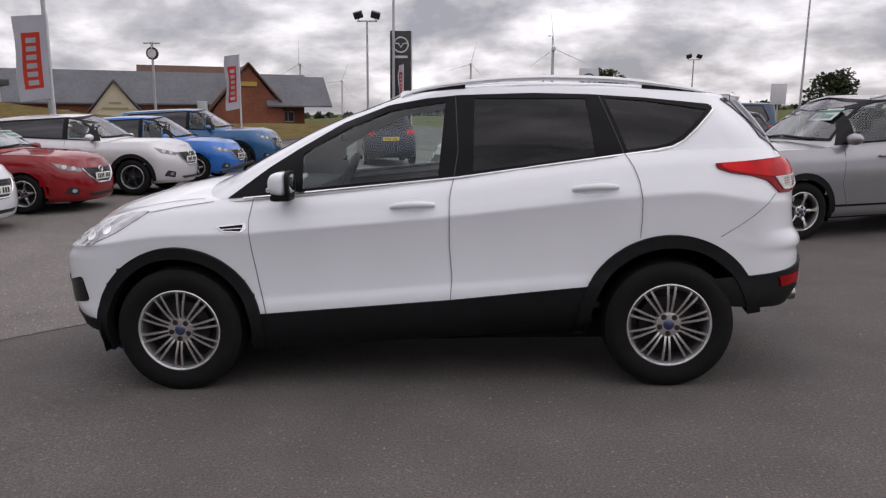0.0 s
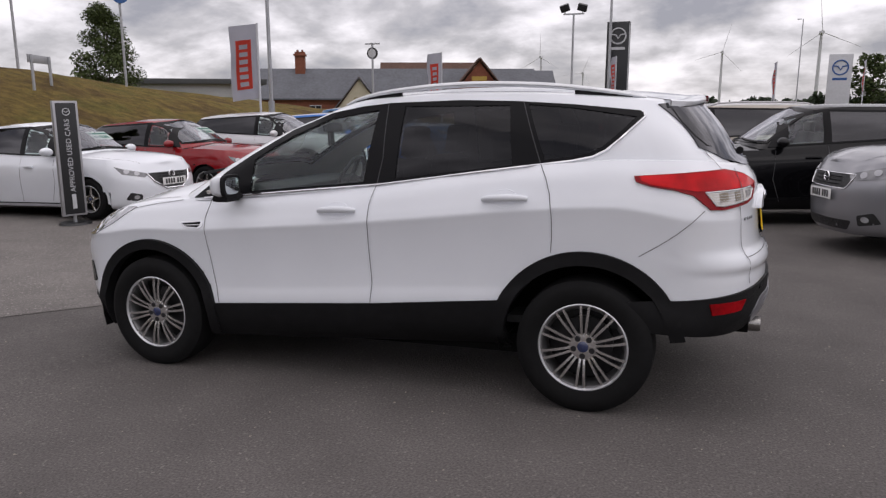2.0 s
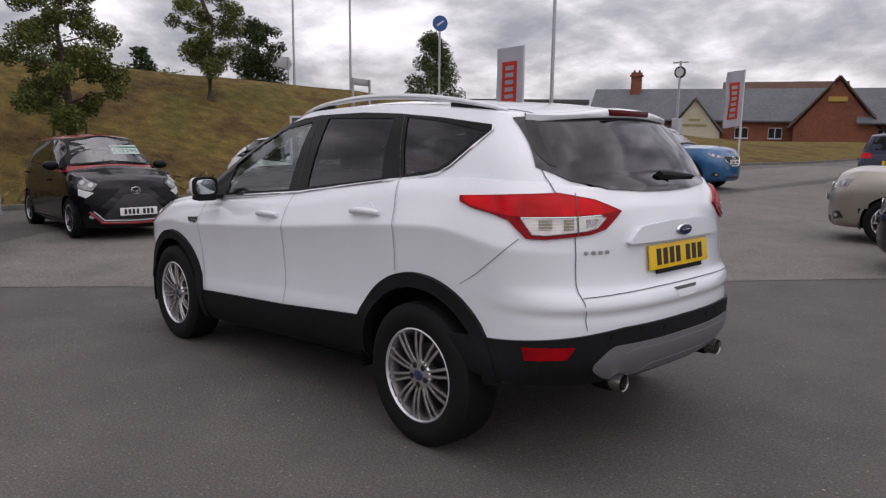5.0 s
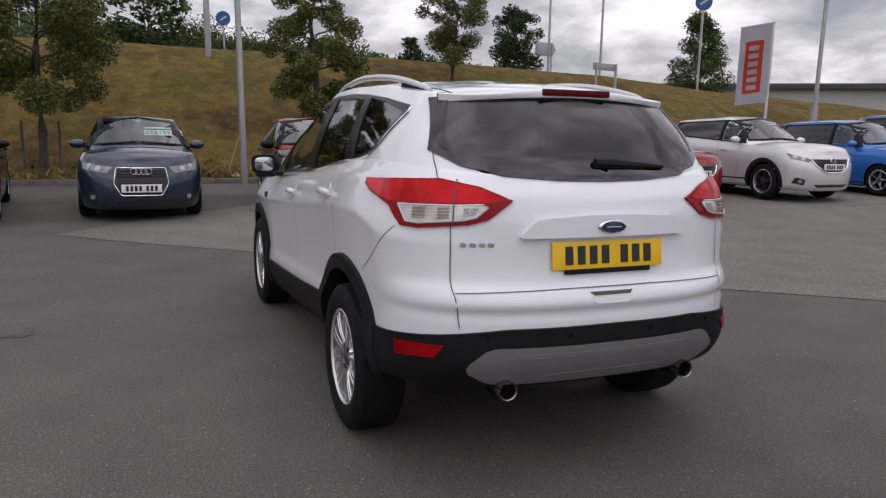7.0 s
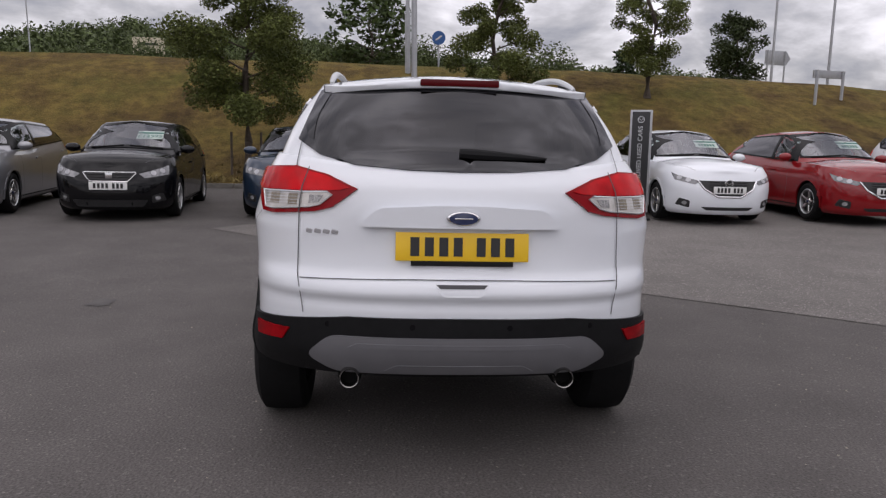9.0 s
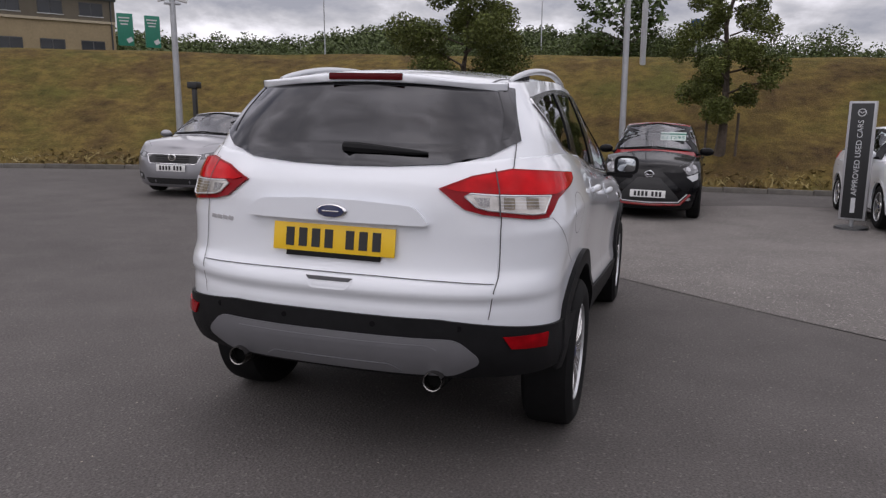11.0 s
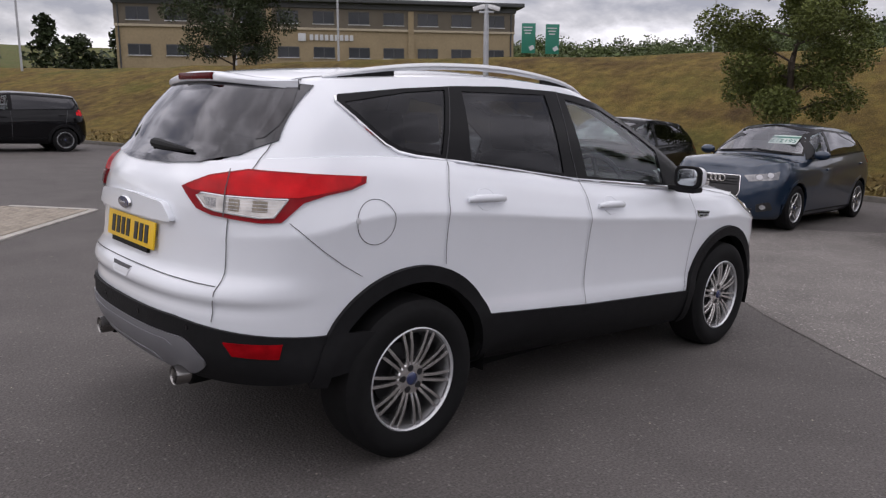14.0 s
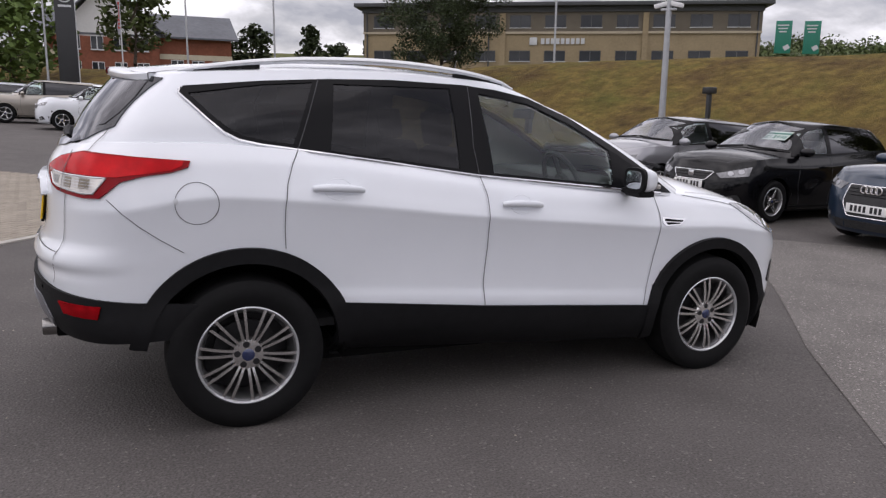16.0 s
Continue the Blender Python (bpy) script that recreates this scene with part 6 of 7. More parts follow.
def pub():
    c = Vector((-35.5, 81.5))
    t = thing("brick_pub", "long low brick pub with a grey slate roof", "building", Matrix.Translation((c.x, c.y, 1.2)) @ Matrix.Rotation(radians(22), 4, "Z"))
    part("wall", box((33, 8, 3.4), (0, 2, 1.7)), BRICK, t, "red brick wall")
    part("roof", prism(34, 8.5, 3.3, 7.0, 0.3, (0, 2)), SLATE, t, "grey slate roof")
    part("hip_roof", prism(7, 9.5, 3.2, 6.7, 0.3, (15.5, 0)), SLATE, t, "grey slate roof")
    g = part("gable_wall", gable_wall(8.0, 2.6, 7.6, (9.8, -4.2)), BRICK, t, "tall red brick gable")
    part("gable_roof", prism(8.6, 8.8, 2.7, 7.9, 0.3, (9.8, 0.3), axis="Y"), CLAYTILE, t, "brown clay tile roof")
    for s in (-1, 1):
        part("barge_board", tube([(9.8 + s * 4.5, -4.5, 2.5), (9.8, -4.5, 7.95)], 0.14, 4), WOODTRIM, t, "dark timber barge board")
    part("gable_sign", box((1.8, 0.1, 0.5), (9.8, -4.3, 5.6)), material("gilt", (0.4, 0.27, 0.05), 0.5), t, "gilt sign board")
    part("rear_roof", prism(13.5, 6, 5.2, 8.0, 0.2, (4.5, 7)), CLAYTILE, t, "brown clay tile roof")
    part("cream_gable", gable_wall(5.6, 1.9, 5.6, (-4.6, -2.6)), CREAM, t, "cream plastered gable")
    part("cream_roof", prism(5.0, 6.0, 1.95, 5.85, 0.2, (-4.6, -0.3), axis="Y"), SLATE, t)
    for s in (-1, 1):
        part("barge_board", tube([(-4.6 + s * 3.1, -2.8, 1.8), (-4.6, -2.8, 5.8)], 0.10, 4), WOODTRIM, t)
    for k in range(2):
        part("sign_bar", box((1.3 + 1.4 * k, 0.06, 0.22), (-4.6, -2.65, 3.3 - 0.6 * k)), material("gilt_bar", (0.30, 0.24, 0.12), 0.6), t)
    ch = part("chimney", box((1.2, 0.9, 4.2), (-12.2, 1.6, 6.9)), BRICK, t, "red brick chimney")
    part("chimney_cap", box((1.5, 1.2, 0.25), (-12.2, 1.6, 8.6), 0.03), BRICK, ch)
    for s in (-0.3, 0.3):
        part("chimney_pot", cyl(0.16, 0.13, 0.5, (-12.2 + s, 1.6, 9.0), n=10), BRICK, ch)
    for x in (-14, -10, 0.5, 4, 14.5):
        window(t, (x, -2.05, 1.9), 1.4, 1.2)


pub()
sh = thing("low_shed", "long low dark roofed shed with pale walls beyond the bank", "building", Matrix.Translation((-44.2, 40.7, 3.2)) @ Matrix.Rotation(radians(38), 4, "Z"))
part("wall", box((26, 8, 2.1), (0, 0, 0.7)), material("pale_cladding", (0.42, 0.43, 0.44), 0.6, vary=0.1), sh, "pale clad wall")
part("roof", box((27, 9, 0.4), (0, 0, 1.95), 0.03), BUFFDARK, sh, "dark flat roof")
part("timber_panel", box((3.4, 0.2, 1.5), (-9, -4.05, 0.8)), material("brown_timber", (0.13, 0.06, 0.03), 0.8, vary=0.2), sh, "brown timber panel")
part("steel_door", box((1.6, 0.15, 1.6), (3.0, -4.03, 0.6)), PALE, sh)


def offices():
    a, b = Vector((-20.0, -64.5)), Vector((-50.2, -45.6))
    way = (b - a).normalized()
    L = (b - a).length
    t = thing("office_building", "long two-storey buff brick office block with dark window bands", "building",
              Matrix.Translation((a.x, a.y, 3.6)) @ Matrix.Rotation(math.atan2(way.y, way.x), 4, "Z"))
    # local x runs along the front, +y faces away from the car park
    part("wall", box((L, 12, 5.0), (L / 2, 6.2, 2.5)), BUFF, t, "buff brick wall")
    part("upper_band", box((L + 0.1, 12.1, 1.75), (L / 2, 6.2, 5.45)), material("taupe_panels", (0.135, 0.115, 0.088), 0.8, vary=0.15, scale=2), t, "taupe upper storey panels")
    part("roof", box((L + 1.6, 13.6, 0.35), (L / 2, 6.2, 6.95), 0.05), BUFFDARK, t, "dark overhanging flat roof")
    part("fascia", box((L + 0.3, 12.4, 0.5), (L / 2, 6.2, 6.55)), BUFFDARK, t, "dark fascia")
    n = 11
    for k in range(n):
        x = 1.9 + (L - 3.8) * k / (n - 1)
        for z, hh in ((5.50, 1.10), (2.45, 0.95)):
            window(t, (x, 0.17, z), 1.9, hh, mat=BUFFDARK)
        part("pier", box((0.5, 0.3, 6.2), (x + (L - 3.8) / (n - 1) / 2, 0.15, 3.1)), BUFF, t, "buff brick pier") if k in (3, 7) else None
    part("string_course", box((L + 0.1, 0.2, 0.20), (L / 2, 0.14, 4.5)), material("pale_stone", (0.42, 0.36, 0.27), 0.85, vary=0.1), t, "pale stone string course")
    part("sign_mark", box((0.7, 0.12, 0.7), (L * 0.445, 0.13, 3.75), 0.1), PALE, t)
    for k in range(9):
        part("sign_bar", box((0.32, 0.1, 0.5), (L * 0.445 + 0.85 + 0.45 * k, 0.13, 3.75)), PALE, t)
    for x in (0.3, L * 0.33, L - 0.3):
        part("downpipe", cyl(0.07, 0.07, 6.3, (x, 0.1, 3.15), n=8), BUFFDARK, t)


offices()


def gable_house():
    t = thing("brick_offices", "red brick and white building with pointed gables", "building", Matrix.Translation((-1.0, -76.0, 2.2)) @ Matrix.Rotation(radians(180), 4, "Z"))
    part("wall", box((17, 10, 5.0), (0, 5, 2.5)), BRICK, t, "red brick wall")
    part("white_band", box((17.1, 10.1, 0.5), (0, 5, 3.0)), CREAM, t, "pale band")
    part("roof", prism(17.5, 10.5, 4.9, 7.6, 0.4, (0, 5)), SLATE, t, "grey roof")
    part("gable_wall", gable_wall(9.0, 4.8, 9.6, (-3.0, -0.6)), material("white_boarding", (0.60, 0.60, 0.60), 0.6, vary=0.08), t, "white boarded gable")
    part("gable_brick", box((9.05, 0.35, 4.6), (-3.0, -0.5, 2.3)), BRICK, t)
    part("gable_roof", prism(7, 9.6, 4.9, 9.95, 0.4, (-3.0, 2.4), axis="Y"), SLATE, t, "grey roof")
    for x in (-6, -4, -2, 0):
        for z in (1.6, 4.0):
            window(t, (x, -0.75, z), 1.1, 1.3)
    for x in (3.2, 5.2, 7.2):
        window(t, (x, -0.06, 2.0), 1.2, 1.4)


gable_house()

for x, y, z, w, h, m, lab in ((-61.8, -21.3, 7.6, 2.6, 1.5, CREAM, "tan roadside advertising board on posts"),):
    t = thing("advert_board", lab, "sign", Matrix.Translation((x, y, z)) @ Matrix.Rotation(radians(18), 4, "Z"), "advert boards")
    part("board", box((0.12, w, h), (0, 0, 1.1), 0.02), m, t)
    for s in (-0.4, 0.4):
        part("board_post", cyl(0.06, 0.06, 3.4, (-0.05, s * w, -0.9), n=8), STEEL, t)
    part("board_bar", box((0.04, w * 0.6, 0.2), (0.07, 0, 1.3)), PALE if m is not CREAM else PANEL, t)
tagged(part("kerb_block", box((0.34, 0.23, 0.24), (-5.3, -16.2, gz(-5.3, -16.2) + 0.11), 0.03), CHEV), "loose white painted concrete block by the kerb", "block")
STAIN = material("oil_stain_dark", (0.072, 0.066, 0.064), 0.8, vary=0.4, scale=9)
rng = random.Random(19)
for x, y, r in ((-0.92, -2.56, 0.10),):
    tagged(sheet("oil_stain", [(x + r * (1 + 0.45 * rng.uniform(-1, 1)) * 1.5 * math.cos(i * 0.35), y + r * (1 + 0.45 * rng.uniform(-1, 1)) * math.sin(i * 0.35)) for i in range(18)], STAIN, 0.0045, 0.1), "dark oil stain on the tarmac", "stain", kind="structure")


def grit():
    """Loose pale stones and dry leaf bits on the tarmac."""
    rng = random.Random(23)
    V, F = [], []
    for _ in range(420):
        x, y, r = rng.uniform(-3.5, 5.0), rng.uniform(-6.0, 6.0), rng.uniform(0.003, 0.0075)
        z, o, a0 = gz(x, y) + 0.005, len(V), rng.uniform(0, 6)
        V += [(x + r * math.cos(a0 + a) * rng.uniform(0.7, 1.3), y + r * math.sin(a0 + a) * rng.uniform(0.7, 1.3), z) for a in (0, 1.3, 2.5, 3.8, 5.0)] + [(x, y, z + r * 0.7)]
        F += [(o + k, o + (k + 1) % 5, o + 5) for k in range(5)]
    me = bpy.data.meshes.new("grit")
    me.from_pydata(V, [], F)
    me.materials.append(material("pale_grit", (0.30, 0.26, 0.22), 0.9, vary=0.4, scale=3))
    tagged(part("loose_grit", me, None), "scattered pale grit and leaf bits on the tarmac", "grit", kind="stuff")


grit()


# a leaning cane with a faded ribbon, by the lamp post on the bank
cane_z = on_bank(-13.1, 0.05)
cane = thing("garden_cane", "thin leaning cane with a faded pink ribbon on grass", "cane", Matrix.Translation((-13.1, 0.05, cane_z)))
part("stick", tube([(0, 0, -0.05), (0.02, 0.14, 0.42), (0.05, 0.26, 0.80)], 0.011, 6), material("dry_cane", (0.42, 0.36, 0.22), 0.8, vary=0.2), cane)
ribbon = bmesh.new()
fold = [(0.05, 0.26, 0.80), (0.06, 0.36, 0.72), (0.03, 0.34, 0.62), (0.07, 0.46, 0.60), (0.05, 0.42, 0.48)]
side = [(ribbon.verts.new(Vector(q) + Vector((0, 0, 0.045))), ribbon.verts.new(Vector(q) - Vector((0, 0, 0.045)))) for q in fold]
for a, b in zip(side, side[1:]):
    ribbon.faces.new((a[0], b[0], b[1], a[1]))
bmesh.ops.solidify(ribbon, geom=ribbon.faces[:], thickness=0.003)
part("ribbon", ribbon, material("faded_ribbon", (0.50, 0.22, 0.26), 0.9, vary=0.4, scale=30), cane, "faded pink and white ribbon")


# ---- the other parked cars ----
def paint(name, color, metal=0.0, rough=0.3):
    return material(name, color, rough, metal, coat=1.0 if max(color) > 0.05 else 0.5, vary=0.05, scale=3, spec=0.05 if not metal else 0.3)


PAINTS = {
    "silver": paint("silver_metallic", (0.62, 0.62, 0.64), 0.35, 0.32), "grey": paint("grey_metallic", (0.28, 0.28, 0.30), 0.6, 0.33),
    "black": paint("black_paint", (0.004, 0.004, 0.005), 0.0, 0.2), "navy": paint("dark_blue_metallic", (0.012, 0.026, 0.052), 0.3),
    "red": paint("deep_red_paint", (0.22, 0.007, 0.010)), "white": WHITE, "blue": paint("bright_blue_metallic", (0.012, 0.14, 0.50), 0.25),
    "teal": paint("teal_blue_metallic", (0.015, 0.10, 0.24), 0.3), "beige": paint("beige_metallic", (0.34, 0.31, 0.27), 0.7, 0.35),
    "gold": paint("gold_metallic", (0.42, 0.28, 0.06), 0.5), "midnight": paint("midnight_blue", (0.02, 0.025, 0.045)),
    "vanblue": paint("van_blue", (0.02, 0.05, 0.10)),
}
MESH = material("grille_mesh", (0.012, 0.012, 0.013), 0.4, bump=0.8, bump_scale=120)
CARD = material("price_card", (0.42, 0.49, 0.46), 0.6)
CARDGREEN = material("card_green", (0.03, 0.13, 0.10), 0.6)
WHEELS = {}
LAMPDARK = material("dark_headlamp_lens", (0.20, 0.20, 0.21), 0.08, metal=0.4, coat=1.0, vary=0.5, scale=18)


def ellipse(cx, cz, rx, rz, n=18):
    return [(cx + rx * math.cos(2 * math.pi * i / n), cz + rz * math.sin(2 * math.pi * i / n)) for i in range(n)]


def parked(name, label, x, y, yaw, col, L=4.05, W=1.75, H=1.46, base=2.55, over=0.82, wheel=0.31, cowl=0.98, nose=0.74, belt=(0.93, 1.02), roofcol=None,
           screen=(1.05, 1.85), tail=0.25, raised=0.0, clad=False, face="plain", price=None, plate_ok=True, rails=False, reverse=False, spoke=5, alloy=None, box_back=0.12):
    """A parked car, its nose at -x of its own frame, axle middle at the origin. screen: base and top of the windscreen behind the nose."""
    car = thing(name, label, "car", Matrix.Translation((x, y, gz(x, y))) @ Matrix.Rotation(radians(yaw), 4, "Z"), "parked cars")
    body = PAINTS[col]
    W, H = W * 0.965, H * 1.035
    hw = W / 2
    xf, xr = -base / 2 - over, -base / 2 - over + L
    sill = 0.155 + raised
    zb = curve_of((xf, nose - 0.02), (xf + 0.12, nose + 0.06), (xf + 0.5, nose + 0.16), (xf + screen[0] - 0.1, cowl - 0.05), (xf + screen[0] + 0.3, belt[0]), (xr - 0.6, belt[1]), (xr, belt[1] - 0.02))
    keys = [(0, sill, 0.07, -0.13, 0.88), (0.10, sill + 0.05, 0.035, -0.06, 0.95), (0.4, sill + 0.27, 0.0, 0.0, 0.985), (0.65, sill + 0.46, 0.01, -0.01, 1.0), (0.82, sill + 0.6, 0.05, -0.05, 0.985), (1.0, sill + 0.74, 0.13, -0.12, 0.915)]
    fz, ff, fr, fw = (curve_of(*[(k[0], k[i]) for k in keys]) for i in (1, 2, 3, 4))
    rows = []
    N = 18
    for j in range(N + 1):
        s = j / N

        def wide(q, s=s):
            t1, t2 = max(0, (xf + 1.1 - q) / 1.1), max(0, (q - xr + 0.9) / 0.9)
            return hw * fw(s) * (1 - 0.05 * t1 * t1 - 0.06 * t2 * t2)
        row = []
        for px, py in outline(xf + ff(s), xr + fr(s), wide, 0.62, 0.45, 2.4, 2.9, 10, 34, 9):
            zt = zb(px)
            row.append((px, py, sill + (fz(s) - sill) / (fz(1.0) - sill) * (zt - sill)))
        rows.append(row)
    cr = curve_of((xf, 0.02), (xf + 0.35, 0.07), (xf + screen[0], 0.085), (xr, 0.02))
    deck = [[(a, b * f, c + cr(a) * (1 - f * f)) for a, b, c in rows[-1]] for f in (0.93, 0.8, 0.6, 0.35, 0.0)]
    lower = shell(rows + deck)
    rimz = H - 0.055
    rim = curve_of((xf + screen[1] - 0.1, rimz - 0.03), (xf + screen[1] + 0.5, rimz), (xr - tail - 0.5, rimz - 0.03), (xr - tail, rimz - 0.075))
    out = []
    for j in range(19):
        s = j / 18
        fx = curve_of((0, xf + screen[0]), (0.5, xf + screen[0] + (screen[1] - screen[0]) * 0.42), (0.85, xf + screen[0] + (screen[1] - screen[0]) * 0.78), (1, xf + screen[1]))
        rx = curve_of((0, xr - box_back), (0.5, xr - box_back - (tail - box_back) * 0.35), (1, xr - tail))
        ring = outline(fx(s), rx(s), lambda q: hw * (0.905 * (1 - s) + 0.665 * s) + 0.02 * math.sin(math.pi * s), 0.55, 0.35, 3.2, 2.8, 18, 48, 12)
        row = []
        for px, py in ring:
            lo = zb(px) - 0.015 + (cowl - zb(px) + 0.05) * max(0, min(1, (xf + screen[0] + 0.45 - px) / 0.45)) * (1 - (py / hw) ** 2)
            row.append((px, py, lo * (1 - s) + rim(px) * s))
        out.append(row)
    for f in (0.9, 0.75, 0.5, 0.25, 0.0):
        out.append([(a, b * f, c + 0.05 * (1 - f * f)) for a, b, c in out[18]])
    upper = shell(out)
    skin = Skin([lower, upper], xf + 1.0)
    af, ar = -base / 2, base / 2
    arch = wheel + 0.055

    def zwin(q):
        return zb(q) + 0.03
    x0, x1 = xf + screen[0] + 0.22, xr - tail - 0.02
    xa = xf + screen[1] + 0.05
    mid = af + base * 0.50
    topz = rimz - 0.06
    FW = [(x0 + 0.26, zwin(x0 + 0.26) + 0.02), (mid - 0.05, zwin(mid) + 0.015), (mid - 0.03, topz), (xa + 0.12, topz - 0.01), (xa - 0.25, topz - 0.10)]
    RW = [(mid + 0.05, zwin(mid) + 0.02), (ar + 0.22, zwin(ar) + 0.03), (min(x1 - 0.1, ar + 0.42), zwin(ar) + 0.14), (ar + 0.28, topz - 0.06), (mid + 0.06, topz)]
    SC = [(-hw * 0.76, cowl + 0.04), (0, cowl + 0.075), (hw * 0.76, cowl + 0.04), (hw * 0.60, rimz - 0.045), (0, rimz + 0.005), (-hw * 0.60, rimz - 0.045)]
    sch = grown(SC, -0.02)
    wins = [grown(FW, -0.015), grown(RW, -0.015)]

    def drop_u(c):
        if c.x < xa + 0.1 and inside(sch, c.y, c.z) and abs(c.y) < hw * 0.8:
            return True
        return abs(c.y) > hw * 0.5 and any(inside(w, c.x, c.z) for w in wins)

    def drop_l(c):
        if abs(c.y) > hw * 0.5 and min(math.hypot(c.x - af, c.z - wheel), math.hypot(c.x - ar, c.z - wheel)) < arch:
            return True
        return c.z > zb(c.x) + 0.003 and xf + screen[0] + 0.1 < c.x < xr - 0.25
    part("body", shell_bm(*lower, drop_l), body, car, "painted body")
    part("roof", shell_bm(*upper, drop_u), PAINTS[roofcol] if roofcol else body, car, "painted roof and pillars")
    part("lining", shell_bm(*upper, drop_u, 0.025), CABIN, car)
    part("underbody", box((L - 0.9, W - 0.5, 0.12), (0.0, 0, sill + 0.05), 0.02), WELL, car)
    part("cabin_tub", box((L - 2.0, W - 0.35, 0.3), (0.35, 0, sill + 0.35), 0.02), CABIN, car)
    part("dashboard", box((0.45, W - 0.4, 0.2), (xf + screen[0] + 0.35, 0, cowl - 0.12), 0.05), CABIN, car)
    for sx in (af + base * 0.52, af + base * 0.85):
        for sy in (-0.36, 0.36):
            st = part("seat_back", box((0.14, 0.46, 0.62), (sx, sy, sill + 0.72), 0.06, Matrix.Rotation(radians(14), 4, "Y")), SEATCLOTH, car, "dark seat back")
            part("head_restraint", box((0.08, 0.25, 0.17), (sx + 0.11, sy, sill + 1.08), 0.04), SEATCLOTH, st)
    for cx in (af, ar):
        for s in (-1, 1):
            bm = bmesh.new()
            last, face_ = None, []
            for i in range(13):
                a = radians(-20 + 220 * i / 12)
                p = (cx + (arch + 0.002) * math.cos(a), wheel + (arch + 0.002) * math.sin(a))
                now = (bm.verts.new((p[0], s * hw * 0.955, p[1])), bm.verts.new((p[0], s * hw * 0.55, p[1])))
                if last:
                    bm.faces.new((last[0], now[0], now[1], last[1]))
                last = now
                face_.append(now[1])
            bm.faces.new(face_)
            part("wheel_housing", bm, WELL, car)
        r1 = arch + (0.055 if clad else 0.018)
        both("arch_edge", skin.patch("L", arc_poly(cx, wheel, arch - 0.02, r1, -12, 192, 18), 0.010 if clad else 0.005, 0.03, 0.06), TRIM if clad else body, car)
    both("sill_trim", skin.patch("L", [(af + arch, sill + 0.01), (ar - arch, sill + 0.01), (ar - arch + 0.02, sill + (0.17 if clad else 0.09)), (af + arch - 0.02, sill + (0.17 if clad else 0.09))], 0.008, 0.02, 0.12), TRIM, car)
    # glass
    both("front_window", skin.patch("L", FW, 0.008, 0.0, 0.08), CLEARGLASS, car, "side window")
    both("rear_window", skin.patch("L", RW, 0.008, 0.0, 0.08), PRIVACY, car, "tinted rear side window")
    both("window_frame", skin.patch("L", [(x0 + 0.02, zwin(x0) - 0.005), (mid, zwin(mid) - 0.005), (ar + 0.26, zwin(ar) + 0.005), (min(x1 - 0.04, ar + 0.50), zwin(ar) + 0.14), (ar + 0.30, topz - 0.03), (mid, topz + 0.03), (xa + 0.08, topz + 0.02), (xa - 0.3, topz - 0.09)], 0.010, 0.016, 0.05, [grown(FW, 0.0), grown(RW, 0.0)]), GLOSSBLACK, car, "black window frame")
    part("windscreen", skin.patch("F", SC, 0.006, 0.0, 0.10), SCREENGLASS, car, "windscreen")
    part("screen_edge", skin.patch("F", grown(SC, 0.015), 0.009, 0.016, 0.06, [grown(SC, -0.028)]), GLOSSBLACK, car, "black windscreen edge")
    RS = [(-hw * 0.66, belt[1] + 0.10), (hw * 0.66, belt[1] + 0.10), (hw * 0.55, rimz - 0.09), (-hw * 0.55, rimz - 0.09)]
    part("rear_screen", skin.patch("B", RS, 0.004, 0.006, 0.14), GLOSSBLACK, car, "dark rear screen")
    both("wiper", skin.bar("F", [(-hw * 0.62, cowl + 0.045), (-hw * 0.05, cowl + 0.085)], 0.009, 0.014, 5), TRIM, car)
    # shut lines and handles
    dz = zb(mid)
    for pts in ([(x0 + 0.1, zb(x0) - 0.01), (x0 + 0.06, sill + 0.42), (x0 + 0.16, sill + 0.12)], [(mid, dz), (mid, sill + 0.10)], [(ar + 0.1, zb(ar)), (ar + 0.02, wheel + arch + 0.02)]):
        both("shut_line", skin.line("L", pts, 0.007, 0.002, 0.08), SEAM, car)
    for hx in (mid - 0.2, ar - 0.05):
        p, nrm = skin.hit("L", hx, zb(hx) - 0.14)
        both("door_handle", box((0.19, 0.03, 0.03), p + nrm * 0.018, 0.011), body, car)
    for s in (-1, 1):
        p, nrm = skin.hit("L", x0 + 0.16, zb(x0) + 0.045)
        mir = bmesh.new()
        bmesh.ops.create_uvsphere(mir, u_segments=14, v_segments=8, radius=1, matrix=Matrix.Translation((p.x, s * (abs(p.y) + 0.13), p.z + 0.05)) @ Matrix.Diagonal((0.075, 0.115, 0.07, 1)))
        o = part("door_mirror", mir, GLOSSBLACK if face in ("splitter",) else body, car, "door mirror")
        part("mirror_arm", box((0.06, 0.14, 0.03), (p.x, s * (abs(p.y) + 0.03), p.z + 0.01), 0.008), TRIM, o)
    # lamps: headlamps wrap round the corner
    lamps = {"rings": ([(202, nose - 0.02), (225, nose + 0.03), (229, nose + 0.05), (227, nose - 0.06), (206, nose - 0.10)], 0.0),
             "slot": ([(204, nose - 0.06), (227, nose + 0.04), (232, nose + 0.06), (229, nose - 0.07), (208, nose - 0.12)], 0.0),
             "splitter": ([(211, nose + 0.06), (222, nose + 0.13), (229, nose + 0.17), (228, nose + 0.02), (215, nose - 0.04)], 0.0),
             "wing": ([(206, nose - 0.06), (226, nose + 0.02), (234, nose + 0.06), (228, nose - 0.05), (210, nose - 0.11)], 0.0)}
    lp = lamps.get(face, ([(204, nose - 0.04), (226, nose + 0.04), (232, nose + 0.05), (228, nose - 0.07), (207, nose - 0.11)], 0))[0]
